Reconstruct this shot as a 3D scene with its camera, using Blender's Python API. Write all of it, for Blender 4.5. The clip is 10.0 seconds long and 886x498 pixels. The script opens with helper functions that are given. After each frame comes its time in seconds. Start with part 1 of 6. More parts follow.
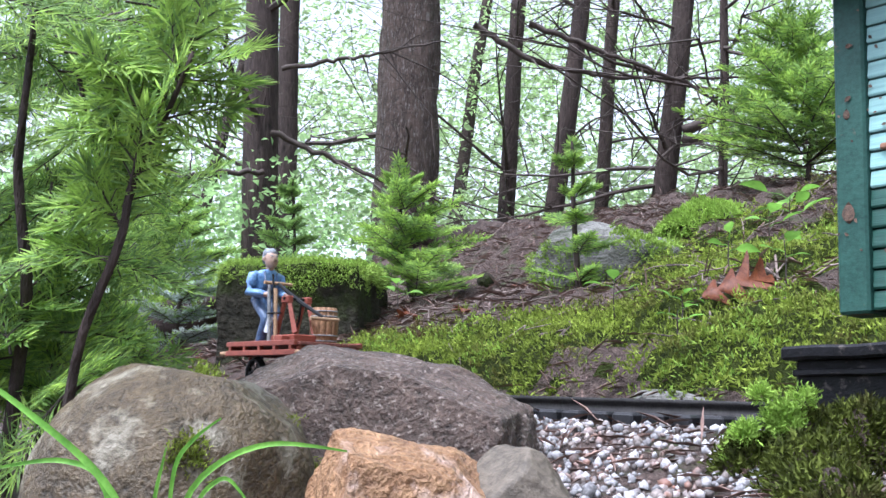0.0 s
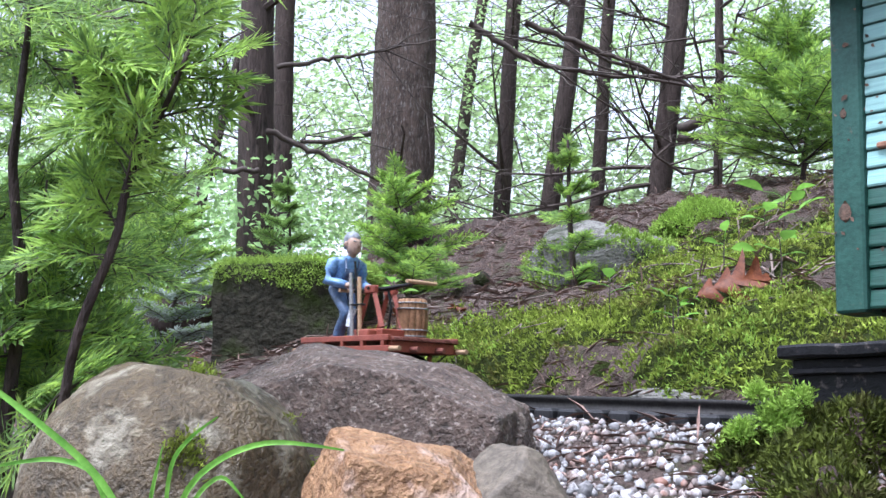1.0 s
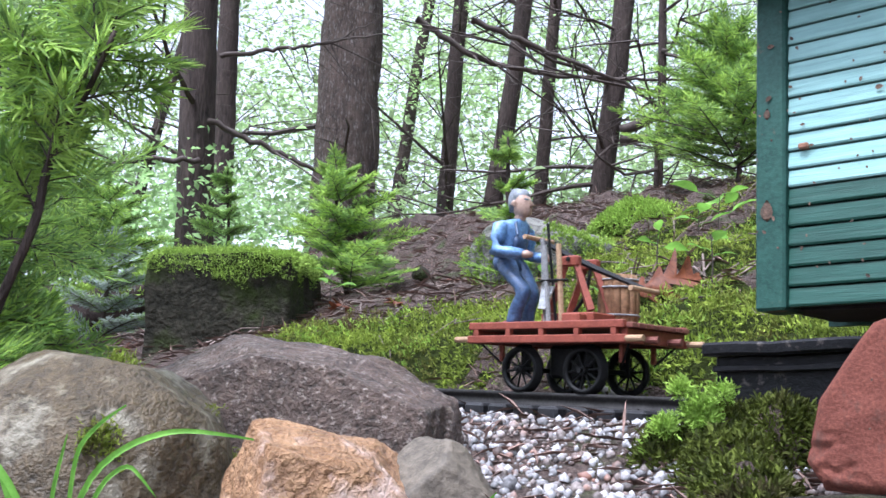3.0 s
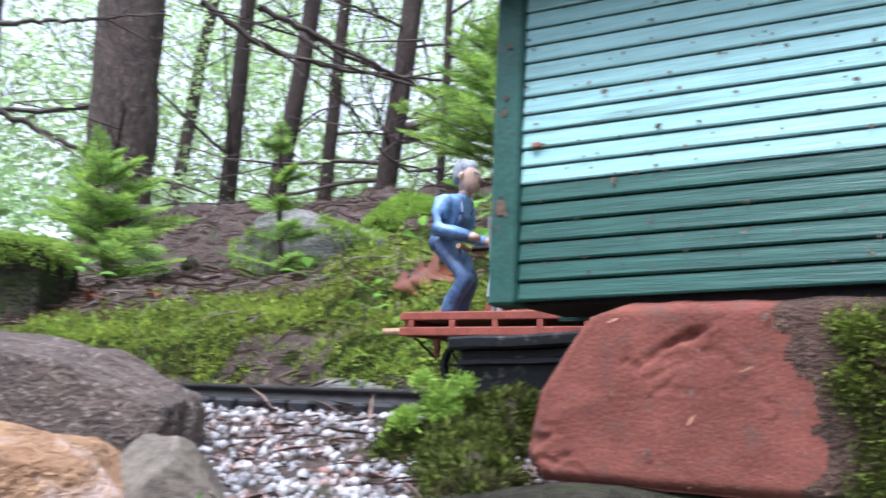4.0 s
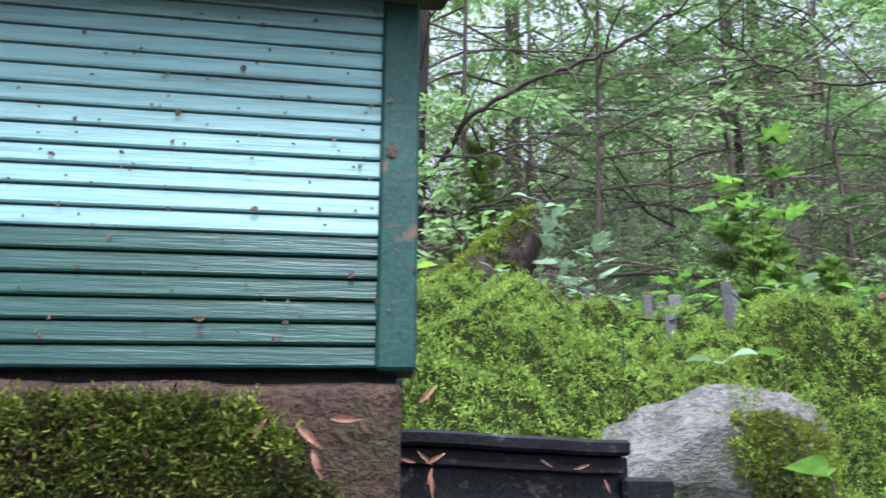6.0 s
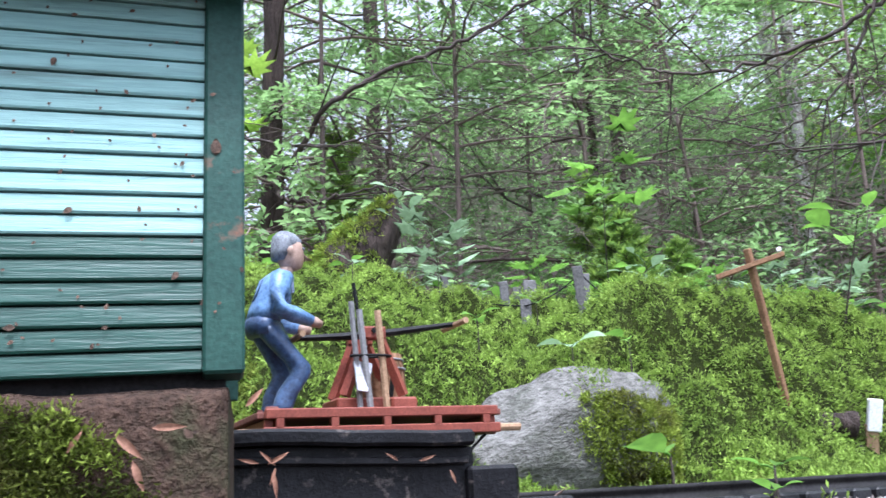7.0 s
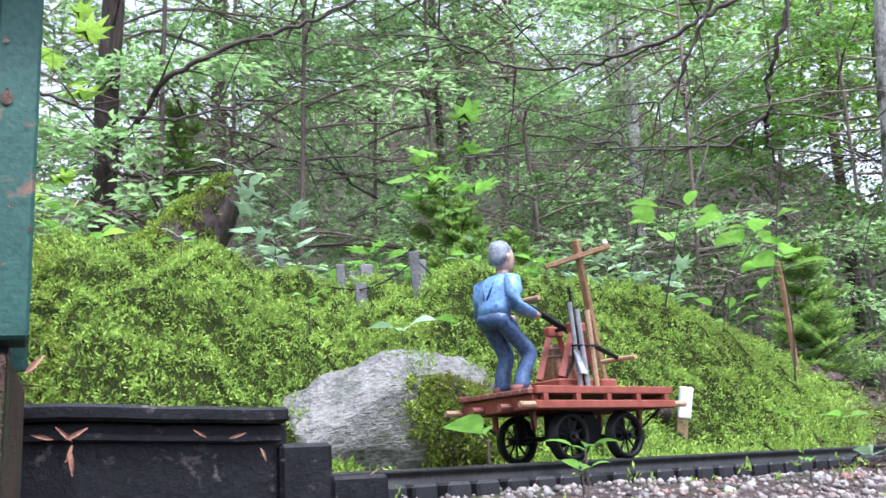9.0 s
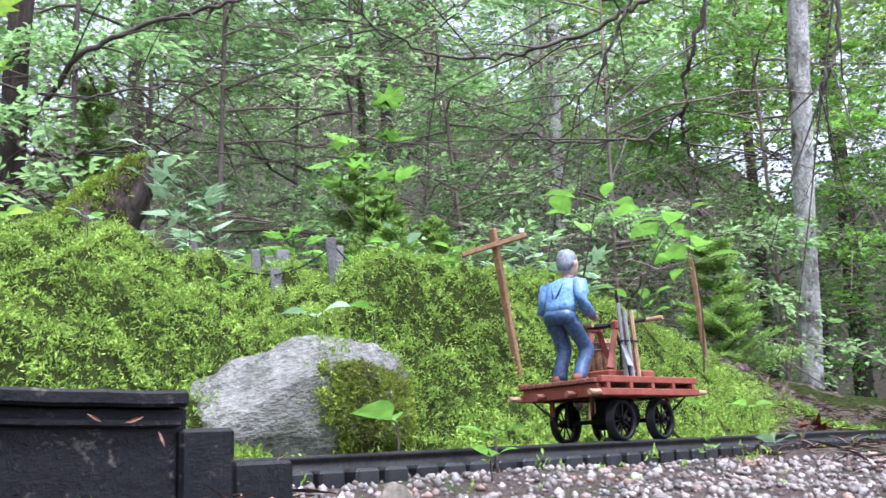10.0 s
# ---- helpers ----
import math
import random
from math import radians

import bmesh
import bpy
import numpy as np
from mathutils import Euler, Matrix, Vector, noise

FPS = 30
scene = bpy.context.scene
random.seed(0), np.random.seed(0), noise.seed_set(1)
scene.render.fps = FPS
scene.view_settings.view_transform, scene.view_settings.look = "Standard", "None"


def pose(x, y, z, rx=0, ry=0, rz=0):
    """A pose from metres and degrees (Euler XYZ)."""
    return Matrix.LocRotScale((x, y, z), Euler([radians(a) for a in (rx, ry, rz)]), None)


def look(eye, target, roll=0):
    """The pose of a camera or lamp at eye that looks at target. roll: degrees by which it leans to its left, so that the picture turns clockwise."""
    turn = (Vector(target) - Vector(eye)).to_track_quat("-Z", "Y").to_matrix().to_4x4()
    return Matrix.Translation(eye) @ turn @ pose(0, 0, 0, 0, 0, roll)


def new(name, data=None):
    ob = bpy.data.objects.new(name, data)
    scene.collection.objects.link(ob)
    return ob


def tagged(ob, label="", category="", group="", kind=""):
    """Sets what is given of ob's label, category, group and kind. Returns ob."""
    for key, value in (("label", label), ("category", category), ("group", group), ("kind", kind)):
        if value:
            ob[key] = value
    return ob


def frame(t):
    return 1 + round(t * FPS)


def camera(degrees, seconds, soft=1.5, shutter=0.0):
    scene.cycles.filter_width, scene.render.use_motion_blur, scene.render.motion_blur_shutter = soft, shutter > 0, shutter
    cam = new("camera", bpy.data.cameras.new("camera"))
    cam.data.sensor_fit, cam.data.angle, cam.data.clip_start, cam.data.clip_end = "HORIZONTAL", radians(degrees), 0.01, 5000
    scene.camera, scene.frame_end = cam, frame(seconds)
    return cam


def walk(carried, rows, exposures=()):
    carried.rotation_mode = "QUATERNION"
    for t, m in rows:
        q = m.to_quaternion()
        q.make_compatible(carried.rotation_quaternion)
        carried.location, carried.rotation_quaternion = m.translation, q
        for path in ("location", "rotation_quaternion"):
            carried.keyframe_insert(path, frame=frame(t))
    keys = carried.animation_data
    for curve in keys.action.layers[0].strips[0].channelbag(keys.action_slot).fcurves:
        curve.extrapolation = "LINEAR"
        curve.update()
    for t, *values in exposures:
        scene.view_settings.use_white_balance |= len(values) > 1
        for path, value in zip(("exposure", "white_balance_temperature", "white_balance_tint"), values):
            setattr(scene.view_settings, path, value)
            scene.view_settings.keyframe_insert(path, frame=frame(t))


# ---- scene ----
cam = camera(49.5, 10.0, soft=1.5, shutter=0.35)
PATH = [
    (0, (0.0000, -0.0000, 0.0000), (0.0000, 1.9788, 0.2905), 1.35),
    (0.5, (-0.0006, -0.0001, 0.0002), (0.0054, 1.9790, 0.2881), 1.33),
    (1, (-0.0005, 0.0005, 0.0000), (0.0095, 1.9796, 0.2881), 1.35),
    (1.5, (0.0010, 0.0008, -0.0006), (0.0188, 1.9799, 0.2869), 1.66),
    (2, (0.0028, 0.0016, -0.0007), (0.0747, 1.9798, 0.2854), 2.16),
    (3.5, (0.0103, 0.0040, -0.0011), (0.2301, 1.9722, 0.2784), 1.49),
    (4, (0.0231, 0.0069, -0.0007), (0.5842, 1.9051, 0.2854), 1.72),
    (4.5, (0.0308, 0.0069, 0.0007), (0.8455, 1.8080, 0.3044), 1.86),
    (5, (0.0426, 0.0055, 0.0016), (1.2008, 1.5980, 0.3519), 2.18),
    (5.5, (0.0513, 0.0048, -0.0020), (1.5341, 1.2566, 0.4820), 2.39),
    (6, (0.0583, 0.0026, -0.0035), (1.6828, 1.0451, 0.5201), 0.40),
    (7.5, (0.0680, -0.0076, -0.0002), (1.8709, 0.7013, 0.4968), -4.18),
    (8, (0.0720, -0.0092, -0.0018), (1.9001, 0.6216, 0.5084), -4.70),
    (8.5, (0.0723, -0.0100, -0.0031), (1.9307, 0.5584, 0.4697), -4.40),
    (9, (0.0720, -0.0115, -0.0044), (1.9542, 0.4929, 0.4460), -3.10),
    (9.5, (0.0814, -0.0086, -0.0056), (1.9868, 0.4114, 0.4338), -2.81),
    (10, (0.0795, -0.0139, -0.0058), (2.0036, 0.3339, 0.4148), -3.06),
]
walk(cam, [(t, look(eye, target, roll)) for t, eye, target, roll in PATH],
     [(0.0, 2.03, 5500, 16), (4.5, 2.0, 5500, 16), (5.5, 1.82, 5500, 16), (6.2, 1.88, 5500, 16), (8.0, 2.12, 5500, 16), (10.0, 2.2, 5500, 16)])

# ---- light: an overcast wood, bright sky over the canopy ----
world = bpy.data.worlds.new("overcast_sky")
scene.world = world
world.use_nodes = True
wn, wl = world.node_tree.nodes, world.node_tree.links
sky = wn.new("ShaderNodeTexSky")
sky.sky_type, sky.sun_disc = "NISHITA", False
sky.sun_elevation, sky.sun_rotation = radians(66), radians(-133)
sky.air_density, sky.dust_density = 1.0, 3.0
grey = wn.new("ShaderNodeHueSaturation")
grey.inputs["Saturation"].default_value = 0.22
wl.new(sky.outputs["Color"], grey.inputs["Color"])
wl.new(grey.outputs["Color"], wn["Background"].inputs["Color"])
wn["Background"].inputs["Strength"].default_value = 0.105
sun = new("sun", bpy.data.lights.new("sun", "SUN"))
sun.data.energy, sun.data.angle, sun.data.color = 1.5, radians(14), (1.0, 0.97, 0.92)
sun.matrix_world = look((-1.7, -1.35, 6.4), (0.4, 0.6, 0.0))

# ---- materials ----
def material(name, dark, light, rough=0.8, grain=40.0, fine=400.0, bump=0.3, depth=0.002, metal=0.0, third=None, amount=0.35,
             translucent=0.0, per_piece=0.0, stretch=(1, 1, 1), spec=0.3, coarse=None):
    """A surface of two mixed tones with a coarse and a fine scale, fine relief, and stains of a third tone."""
    m = bpy.data.materials.new(name)
    m.use_nodes = True
    n, l = m.node_tree.nodes, m.node_tree.links
    b = n["Principled BSDF"]
    b.inputs["Roughness"].default_value, b.inputs["Metallic"].default_value = rough, metal
    b.inputs["Specular IOR Level"].default_value = spec
    co = n.new("ShaderNodeTexCoord")
    mp = n.new("ShaderNodeMapping")
    mp.inputs["Scale"].default_value = stretch
    l.new(co.outputs["Object"], mp.inputs["Vector"])

    def clouds(scale, detail=6.0):
        t = n.new("ShaderNodeTexNoise")
        t.inputs["Scale"].default_value, t.inputs["Detail"].default_value, t.inputs["Roughness"].default_value = scale, detail, 0.65
        l.new(mp.outputs["Vector"], t.inputs["Vector"])
        return t.outputs["Fac"]

    def ramp(fac, lo, hi):
        r = n.new("ShaderNodeMapRange")
        r.inputs["From Min"].default_value, r.inputs["From Max"].default_value = lo, hi
        l.new(fac, r.inputs["Value"])
        return r.outputs["Result"]

    def mix(fac, a, c):
        x = n.new("ShaderNodeMix")
        x.data_type = "RGBA"
        if isinstance(fac, float):
            x.inputs["Factor"].default_value = fac
        else:
            l.new(fac, x.inputs["Factor"])
        for socket, v in ((x.inputs["A"], a), (x.inputs["B"], c)):
            if isinstance(v, tuple):
                socket.default_value = (*v, 1)
            else:
                l.new(v, socket)
        return x.outputs["Result"]

    g, f = clouds(grain), clouds(fine, 4.0)
    col = mix(ramp(g, 0.37, 0.63), dark, light)
    fin = mix(ramp(f, 0.3, 0.7), tuple(v * 0.72 for v in dark), tuple(min(v * 1.2, 0.95) for v in light))
    col = mix(0.55, col, fin)
    if third:
        col = mix(ramp(clouds(coarse or grain * 0.45), 0.62 - amount * 0.35, 0.74 - amount * 0.3), col, third)
    if per_piece:
        info, hs = n.new("ShaderNodeObjectInfo"), n.new("ShaderNodeHueSaturation")
        geo = n.new("ShaderNodeNewGeometry")
        add = n.new("ShaderNodeMath")
        l.new(info.outputs["Random"], add.inputs[0])
        l.new(geo.outputs["Random Per Island"], add.inputs[1])
        fr = n.new("ShaderNodeMath")
        fr.operation = "FRACT"
        l.new(add.outputs[0], fr.inputs[0])
        rng = n.new("ShaderNodeMapRange")
        rng.inputs["To Min"].default_value, rng.inputs["To Max"].default_value = 1 - per_piece, 1 + per_piece
        l.new(fr.outputs[0], rng.inputs["Value"])
        l.new(rng.outputs["Result"], hs.inputs["Value"])
        l.new(col, hs.inputs["Color"])
        col = hs.outputs["Color"]
    l.new(col, b.inputs["Base Color"])
    bp = n.new("ShaderNodeBump")
    bp.inputs["Strength"].default_value, bp.inputs["Distance"].default_value = bump, depth
    sm = n.new("ShaderNodeMath")
    l.new(g, sm.inputs[0])
    l.new(f, sm.inputs[1])
    l.new(sm.outputs[0], bp.inputs["Height"])
    l.new(bp.outputs["Normal"], b.inputs["Normal"])
    if translucent:
        tr, mx = n.new("ShaderNodeBsdfTranslucent"), n.new("ShaderNodeMixShader")
        mx.inputs["Fac"].default_value = translucent
        l.new(col, tr.inputs["Color"])
        l.new(b.outputs["BSDF"], mx.inputs[1])
        l.new(tr.outputs["BSDF"], mx.inputs[2])
        l.new(mx.outputs["Shader"], n["Material Output"].inputs["Surface"])
    return m


SOIL = material("needle_soil", (0.038, 0.027, 0.023), (0.17, 0.12, 0.10), 0.9, 60, 420, 1.0, 0.01, third=(0.06, 0.08, 0.025), amount=0.25)
# Bed under the moss, its colour darkened for the shade between the blades.
MOSS_BED = material("shade_dark_moss_bed", (0.012, 0.018, 0.004), (0.055, 0.072, 0.013), 0.95, 60, 420, 1.0, 0.01, spec=0.1)
MOSS = material("moss", (0.085, 0.145, 0.022), (0.40, 0.57, 0.105), 0.85, 16, 110, 0.1, 0.001, third=(0.20, 0.21, 0.05), amount=0.10, translucent=0.22, per_piece=0.35, spec=0.2)
MOSS_BRIGHT = material("young_moss", (0.13, 0.24, 0.03), (0.42, 0.60, 0.11), 0.8, 40, 300, 0.1, 0.001, translucent=0.35, per_piece=0.25, spec=0.2)
GRANITE = material("brown_granite", (0.014, 0.009, 0.006), (0.17, 0.115, 0.088), 0.5, 80, 420, 1.0, 0.005, third=(0.36, 0.30, 0.26), amount=0.20, coarse=300, spec=0.5)
FIELDSTONE = material("rounded_fieldstone", (0.020, 0.014, 0.006), (0.13, 0.092, 0.046), 0.45, 70, 420, 0.8, 0.003, third=(0.25, 0.225, 0.165), amount=0.27, coarse=52, spec=0.45)
ORANGE_STONE = material("rusty_orange_stone", (0.15, 0.062, 0.024), (0.52, 0.31, 0.16), 0.5, 60, 380, 1.0, 0.006, third=(0.62, 0.46, 0.38), amount=0.34, coarse=38, spec=0.4)
GREY_STONE = material("grey_stone", (0.05, 0.042, 0.032), (0.17, 0.14, 0.105), 0.65, 50, 300, 0.6, 0.002, spec=0.35)
LEDGE = material("lichened_ledge", (0.06, 0.056, 0.047), (0.27, 0.262, 0.238), 0.8, 30, 200, 0.9, 0.005, third=(0.045, 0.05, 0.032), amount=0.36, stretch=(1, 1, 2.0))
DARK_STONE = material("damp_dark_boulder", (0.008, 0.008, 0.006), (0.055, 0.050, 0.036), 0.95, 26, 140, 1.0, 0.010, third=(0.035, 0.05, 0.012), amount=0.28, spec=0.1)
MOSS_OLIVE = material("olive_moss", (0.06, 0.085, 0.012), (0.36, 0.46, 0.07), 0.85, 24, 140, 0.1, 0.001, third=(0.11, 0.08, 0.035), amount=0.28, translucent=0.35, per_piece=0.45, spec=0.2)
MOSS_DARK = material("dark_olive_moss", (0.012, 0.018, 0.004), (0.13, 0.16, 0.026), 0.85, 60, 300, 0.1, 0.001, third=(0.05, 0.035, 0.018), amount=0.3, translucent=0.25, per_piece=0.6, spec=0.2)
GRAVEL_PALE = material("pale_ballast", (0.10, 0.095, 0.095), (0.46, 0.45, 0.455), 0.6, 60, 500, 0.3, 0.0008, per_piece=0.6, third=(0.17, 0.10, 0.075), amount=0.28, coarse=30, spec=0.4)
# Backdrop tones kept dark: the depth's shade is painted into them.
DISTANCE = material("shade_toned_woodland", (0.028, 0.032, 0.020), (0.11, 0.13, 0.07), 0.9, 1.6, 14, 0.0, 0.01, third=(0.085, 0.07, 0.058), amount=0.6, coarse=0.7)
GRAVEL = material("ballast_grit", (0.055, 0.044, 0.04), (0.25, 0.21, 0.19), 0.6, 60, 500, 0.3, 0.0008, per_piece=0.6, third=(0.20, 0.10, 0.07), amount=0.25, coarse=25, spec=0.5)
BRICK = material("weathered_red_brick", (0.085, 0.028, 0.020), (0.20, 0.070, 0.049), 0.92, 40, 900, 0.5, 0.0007, third=(0.11, 0.055, 0.042), amount=0.22, coarse=120, spec=0.2)
BRICK_DARK = material("soiled_brick", (0.028, 0.020, 0.014), (0.115, 0.070, 0.050), 0.9, 60, 450, 1.0, 0.004, third=(0.06, 0.06, 0.03), amount=0.25, spec=0.2)
MINT = material("pale_turquoise_paint", (0.19, 0.35, 0.33), (0.26, 0.44, 0.415), 0.5, 30, 500, 0.5, 0.0008, stretch=(0.06, 0.06, 1), third=(0.13, 0.22, 0.20), amount=0.10, coarse=160, spec=0.35)
GREEN = material("dark_green_paint", (0.005, 0.040, 0.027), (0.018, 0.075, 0.054), 0.42, 30, 420, 0.6, 0.0008, stretch=(0.06, 0.06, 1), third=(0.03, 0.085, 0.065), amount=0.12, coarse=200, spec=0.4)
TRIM = material("grey_green_trim_paint", (0.009, 0.042, 0.032), (0.023, 0.078, 0.058), 0.5, 60, 600, 0.4, 0.0005, third=(0.22, 0.10, 0.06), amount=0.02, coarse=70, spec=0.3)
ROOF = material("dark_roofing", (0.01, 0.01, 0.011), (0.03, 0.03, 0.032), 0.8, 80, 600)
BLACK = material("black_weathered_girder", (0.0025, 0.0025, 0.003), (0.012, 0.012, 0.014), 0.42, 60, 500, 0.5, 0.001, third=(0.10, 0.085, 0.075), amount=0.08, coarse=160, spec=0.18)
RAIL_METAL = material("tarnished_rail", (0.010, 0.009, 0.009), (0.045, 0.042, 0.040), 0.4, 80, 700, 0.2, 0.0003, metal=0.5)
TIE = material("dark_sleeper", (0.006, 0.006, 0.007), (0.026, 0.026, 0.028), 0.5, 80, 700, 0.4, 0.0006, per_piece=0.3)
BARK = material("brown_bark", (0.016, 0.011, 0.009), (0.135, 0.098, 0.08), 0.9, 30, 150, 1.0, 0.02, stretch=(1, 1, 0.25), third=(0.22, 0.2, 0.18), amount=0.24, coarse=110)
DARK_BARK = material("dark_bark", (0.012, 0.009, 0.007), (0.07, 0.05, 0.042), 0.9, 16, 130, 1.0, 0.008, stretch=(1, 1, 0.25))
PALE_BARK = material("pale_lichened_bark", (0.14, 0.13, 0.115), (0.52, 0.51, 0.48), 0.85, 26, 110, 0.8, 0.006, stretch=(1, 1, 0.7), third=(0.07, 0.06, 0.05), amount=0.34, coarse=16)
TWIG = material("bare_twig", (0.02, 0.015, 0.012), (0.08, 0.06, 0.05), 0.7, 40, 300)
DEAD_TWIG = material("dead_brown_twig", (0.07, 0.054, 0.045), (0.24, 0.185, 0.16), 0.8, 6, 200, per_piece=0.4)
NEEDLE = material("fir_needles", (0.075, 0.155, 0.035), (0.27, 0.42, 0.11), 0.55, 12, 200, 0.0, 0.0005, translucent=0.55, per_piece=0.3, spec=0.35)
NEEDLE_YOUNG = material("young_fir_needles", (0.20, 0.34, 0.045), (0.44, 0.62, 0.13), 0.55, 12, 200, 0.0, 0.0005, translucent=0.55, per_piece=0.25, spec=0.3)
LEAF = material("spring_leaves", (0.09, 0.22, 0.03), (0.26, 0.48, 0.08), 0.5, 3, 60, 0.0, 0.001, translucent=0.5, per_piece=0.35, spec=0.4)
FOREST_LEAF = material("forest_leaves", (0.14, 0.27, 0.08), (0.42, 0.62, 0.26), 0.5, 0.7, 9, 0.0, 0.001, translucent=0.55, per_piece=0.35, spec=0.4)
# Darker copy of the forest leaves: the wood's shade is put into the colour.
FOREST_DARK = material("shade_toned_forest_leaves", (0.035, 0.075, 0.025), (0.12, 0.22, 0.07), 0.7, 0.8, 9, 0.0, 0.001, translucent=0.3, per_piece=0.5, spec=0.2)
YELLOW_LEAF = material("yellow_green_leaves", (0.20, 0.38, 0.04), (0.46, 0.68, 0.11), 0.5, 4, 60, 0.0, 0.001, translucent=0.6, per_piece=0.25, spec=0.4)
PALE_LEAF = material("pale_glossy_leaves", (0.20, 0.34, 0.16), (0.42, 0.58, 0.36), 0.3, 6, 80, 0.0, 0.001, translucent=0.3, per_piece=0.3, spec=0.6)
# Leaf green made pale, with the haze of distance mixed into the colour.
HAZY_LEAF = material("haze_toned_leaves", (0.25, 0.36, 0.15), (0.52, 0.66, 0.36), 0.7, 0.5, 8, 0.0, 0.001, translucent=0.6, per_piece=0.2, spec=0.2)
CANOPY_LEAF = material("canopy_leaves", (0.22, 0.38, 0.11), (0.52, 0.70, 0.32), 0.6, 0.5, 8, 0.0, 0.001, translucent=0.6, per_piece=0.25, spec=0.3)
SILVER = material("silvery_needles", (0.20, 0.26, 0.22), (0.46, 0.52, 0.48), 0.4, 12, 200, 0.0, 0.001, translucent=0.3, per_piece=0.3)
SPECK = material("dirt_speck", (0.03, 0.025, 0.02), (0.16, 0.10, 0.07), 0.9, 300, 900, per_piece=0.5)
DRY_LEAF = material("brown_oak_leaf", (0.06, 0.016, 0.007), (0.20, 0.062, 0.024), 0.55, 60, 400, 0.3, 0.001, translucent=0.25)
CHIP = material("bark_flake", (0.14, 0.06, 0.035), (0.38, 0.20, 0.13), 0.8, 80, 500, per_piece=0.35)
LITTER = material("pine_litter", (0.06, 0.038, 0.031), (0.30, 0.20, 0.165), 0.85, 6, 200, 0.0, 0.001, per_piece=0.5)
GRASS = material("grass_blade", (0.10, 0.30, 0.03), (0.25, 0.52, 0.08), 0.5, 30, 300, 0.0, 0.001, translucent=0.45)
RED = material("brick_red_paint", (0.14, 0.032, 0.02), (0.26, 0.07, 0.045), 0.5, 120, 900, 0.3, 0.0003)
DECK = material("worn_red_deck", (0.10, 0.03, 0.022), (0.22, 0.085, 0.065), 0.65, 120, 900, 0.4, 0.0003)
WOOD = material("bare_wood", (0.22, 0.13, 0.07), (0.42, 0.28, 0.17), 0.7, 90, 800, 0.4, 0.0004)
OLD_WOOD = material("old_brown_timber", (0.12, 0.06, 0.03), (0.30, 0.17, 0.09), 0.8, 60, 500, 0.5, 0.0008)
IRON = material("black_iron", (0.003, 0.003, 0.0035), (0.016, 0.016, 0.016), 0.5, 120, 900, 0.2, 0.0002, metal=0.2, spec=0.2)
STEEL = material("scuffed_steel", (0.30, 0.30, 0.32), (0.62, 0.62, 0.65), 0.35, 150, 900, 0.2, 0.0002, metal=0.8)
GREYWOOD = material("grey_tool_shaft", (0.13, 0.13, 0.13), (0.27, 0.27, 0.27), 0.5, 120, 900, 0.3, 0.0002)
SLATE = material("grey_slate", (0.07, 0.068, 0.066), (0.17, 0.165, 0.16), 0.8, 50, 400, 0.4, 0.0008, per_piece=0.2)
WHITE = material("white_paint", (0.62, 0.62, 0.62), (0.82, 0.82, 0.82), 0.5, 60, 500, 0.2, 0.0004)
SHIRT = material("blue_shirt_paint", (0.035, 0.085, 0.21), (0.20, 0.36, 0.62), 0.4, 150, 500, 0.4, 0.0006, spec=0.5)
JEANS = material("denim_blue_paint", (0.008, 0.017, 0.042), (0.06, 0.11, 0.22), 0.4, 170, 500, 0.4, 0.0006, spec=0.5)
SKIN = material("painted_flesh", (0.30, 0.19, 0.14), (0.46, 0.33, 0.26), 0.45, 90, 500, 0.2, 0.0004)
HAIR = material("grey_painted_hair", (0.07, 0.08, 0.09), (0.28, 0.30, 0.33), 0.5, 200, 700, 0.5, 0.0006)


# ---- building blocks ----
rng = np.random.default_rng(7)


def mesh_of(name, verts, faces, mats, index=None, smooth=False):
    """A mesh from arrays; faces is one array of triangles or quads, or a list of polygons."""
    me = bpy.data.meshes.new(name)
    verts = np.asarray(verts, dtype=np.float32)
    if isinstance(faces, np.ndarray):
        k = faces.shape[1]
        me.vertices.add(len(verts))
        me.vertices.foreach_set("co", verts.ravel())
        me.loops.add(faces.size)
        me.loops.foreach_set("vertex_index", faces.astype(np.int32).ravel())
        me.polygons.add(len(faces))
        me.polygons.foreach_set("loop_start", np.arange(0, faces.size, k, dtype=np.int32))
        me.update(calc_edges=True)
    else:
        me.from_pydata(verts.tolist(), [], faces)
    for m in mats if isinstance(mats, (list, tuple)) else [mats]:
        me.materials.append(m)
    if index is not None:
        me.polygons.foreach_set("material_index", np.asarray(index, dtype=np.int32))
    if smooth:
        me.polygons.foreach_set("use_smooth", np.ones(len(me.polygons), dtype=bool))
    me.update()
    return me


def put(name, verts, faces, mats, parent=None, label="", smooth=False, index=None):
    ob = new(name, mesh_of(name, verts, faces, mats, index, smooth))
    if parent:
        ob.parent = parent
    return tagged(ob, label)


def part(name, bm, mat, parent, label="", smooth=False):
    me = bpy.data.meshes.new(name)
    bm.to_mesh(me)
    bm.free()
    me.materials.append(mat)
    if smooth:
        me.polygons.foreach_set("use_smooth", np.ones(len(me.polygons), dtype=bool))
    ob = new(name, me)
    ob.parent = parent
    return tagged(ob, label)


def empty(name, m, label, category, group="", kind=""):
    ob = new(name)
    ob.empty_display_size = 0.01
    ob.matrix_world = m
    return tagged(ob, label, category, group, kind)


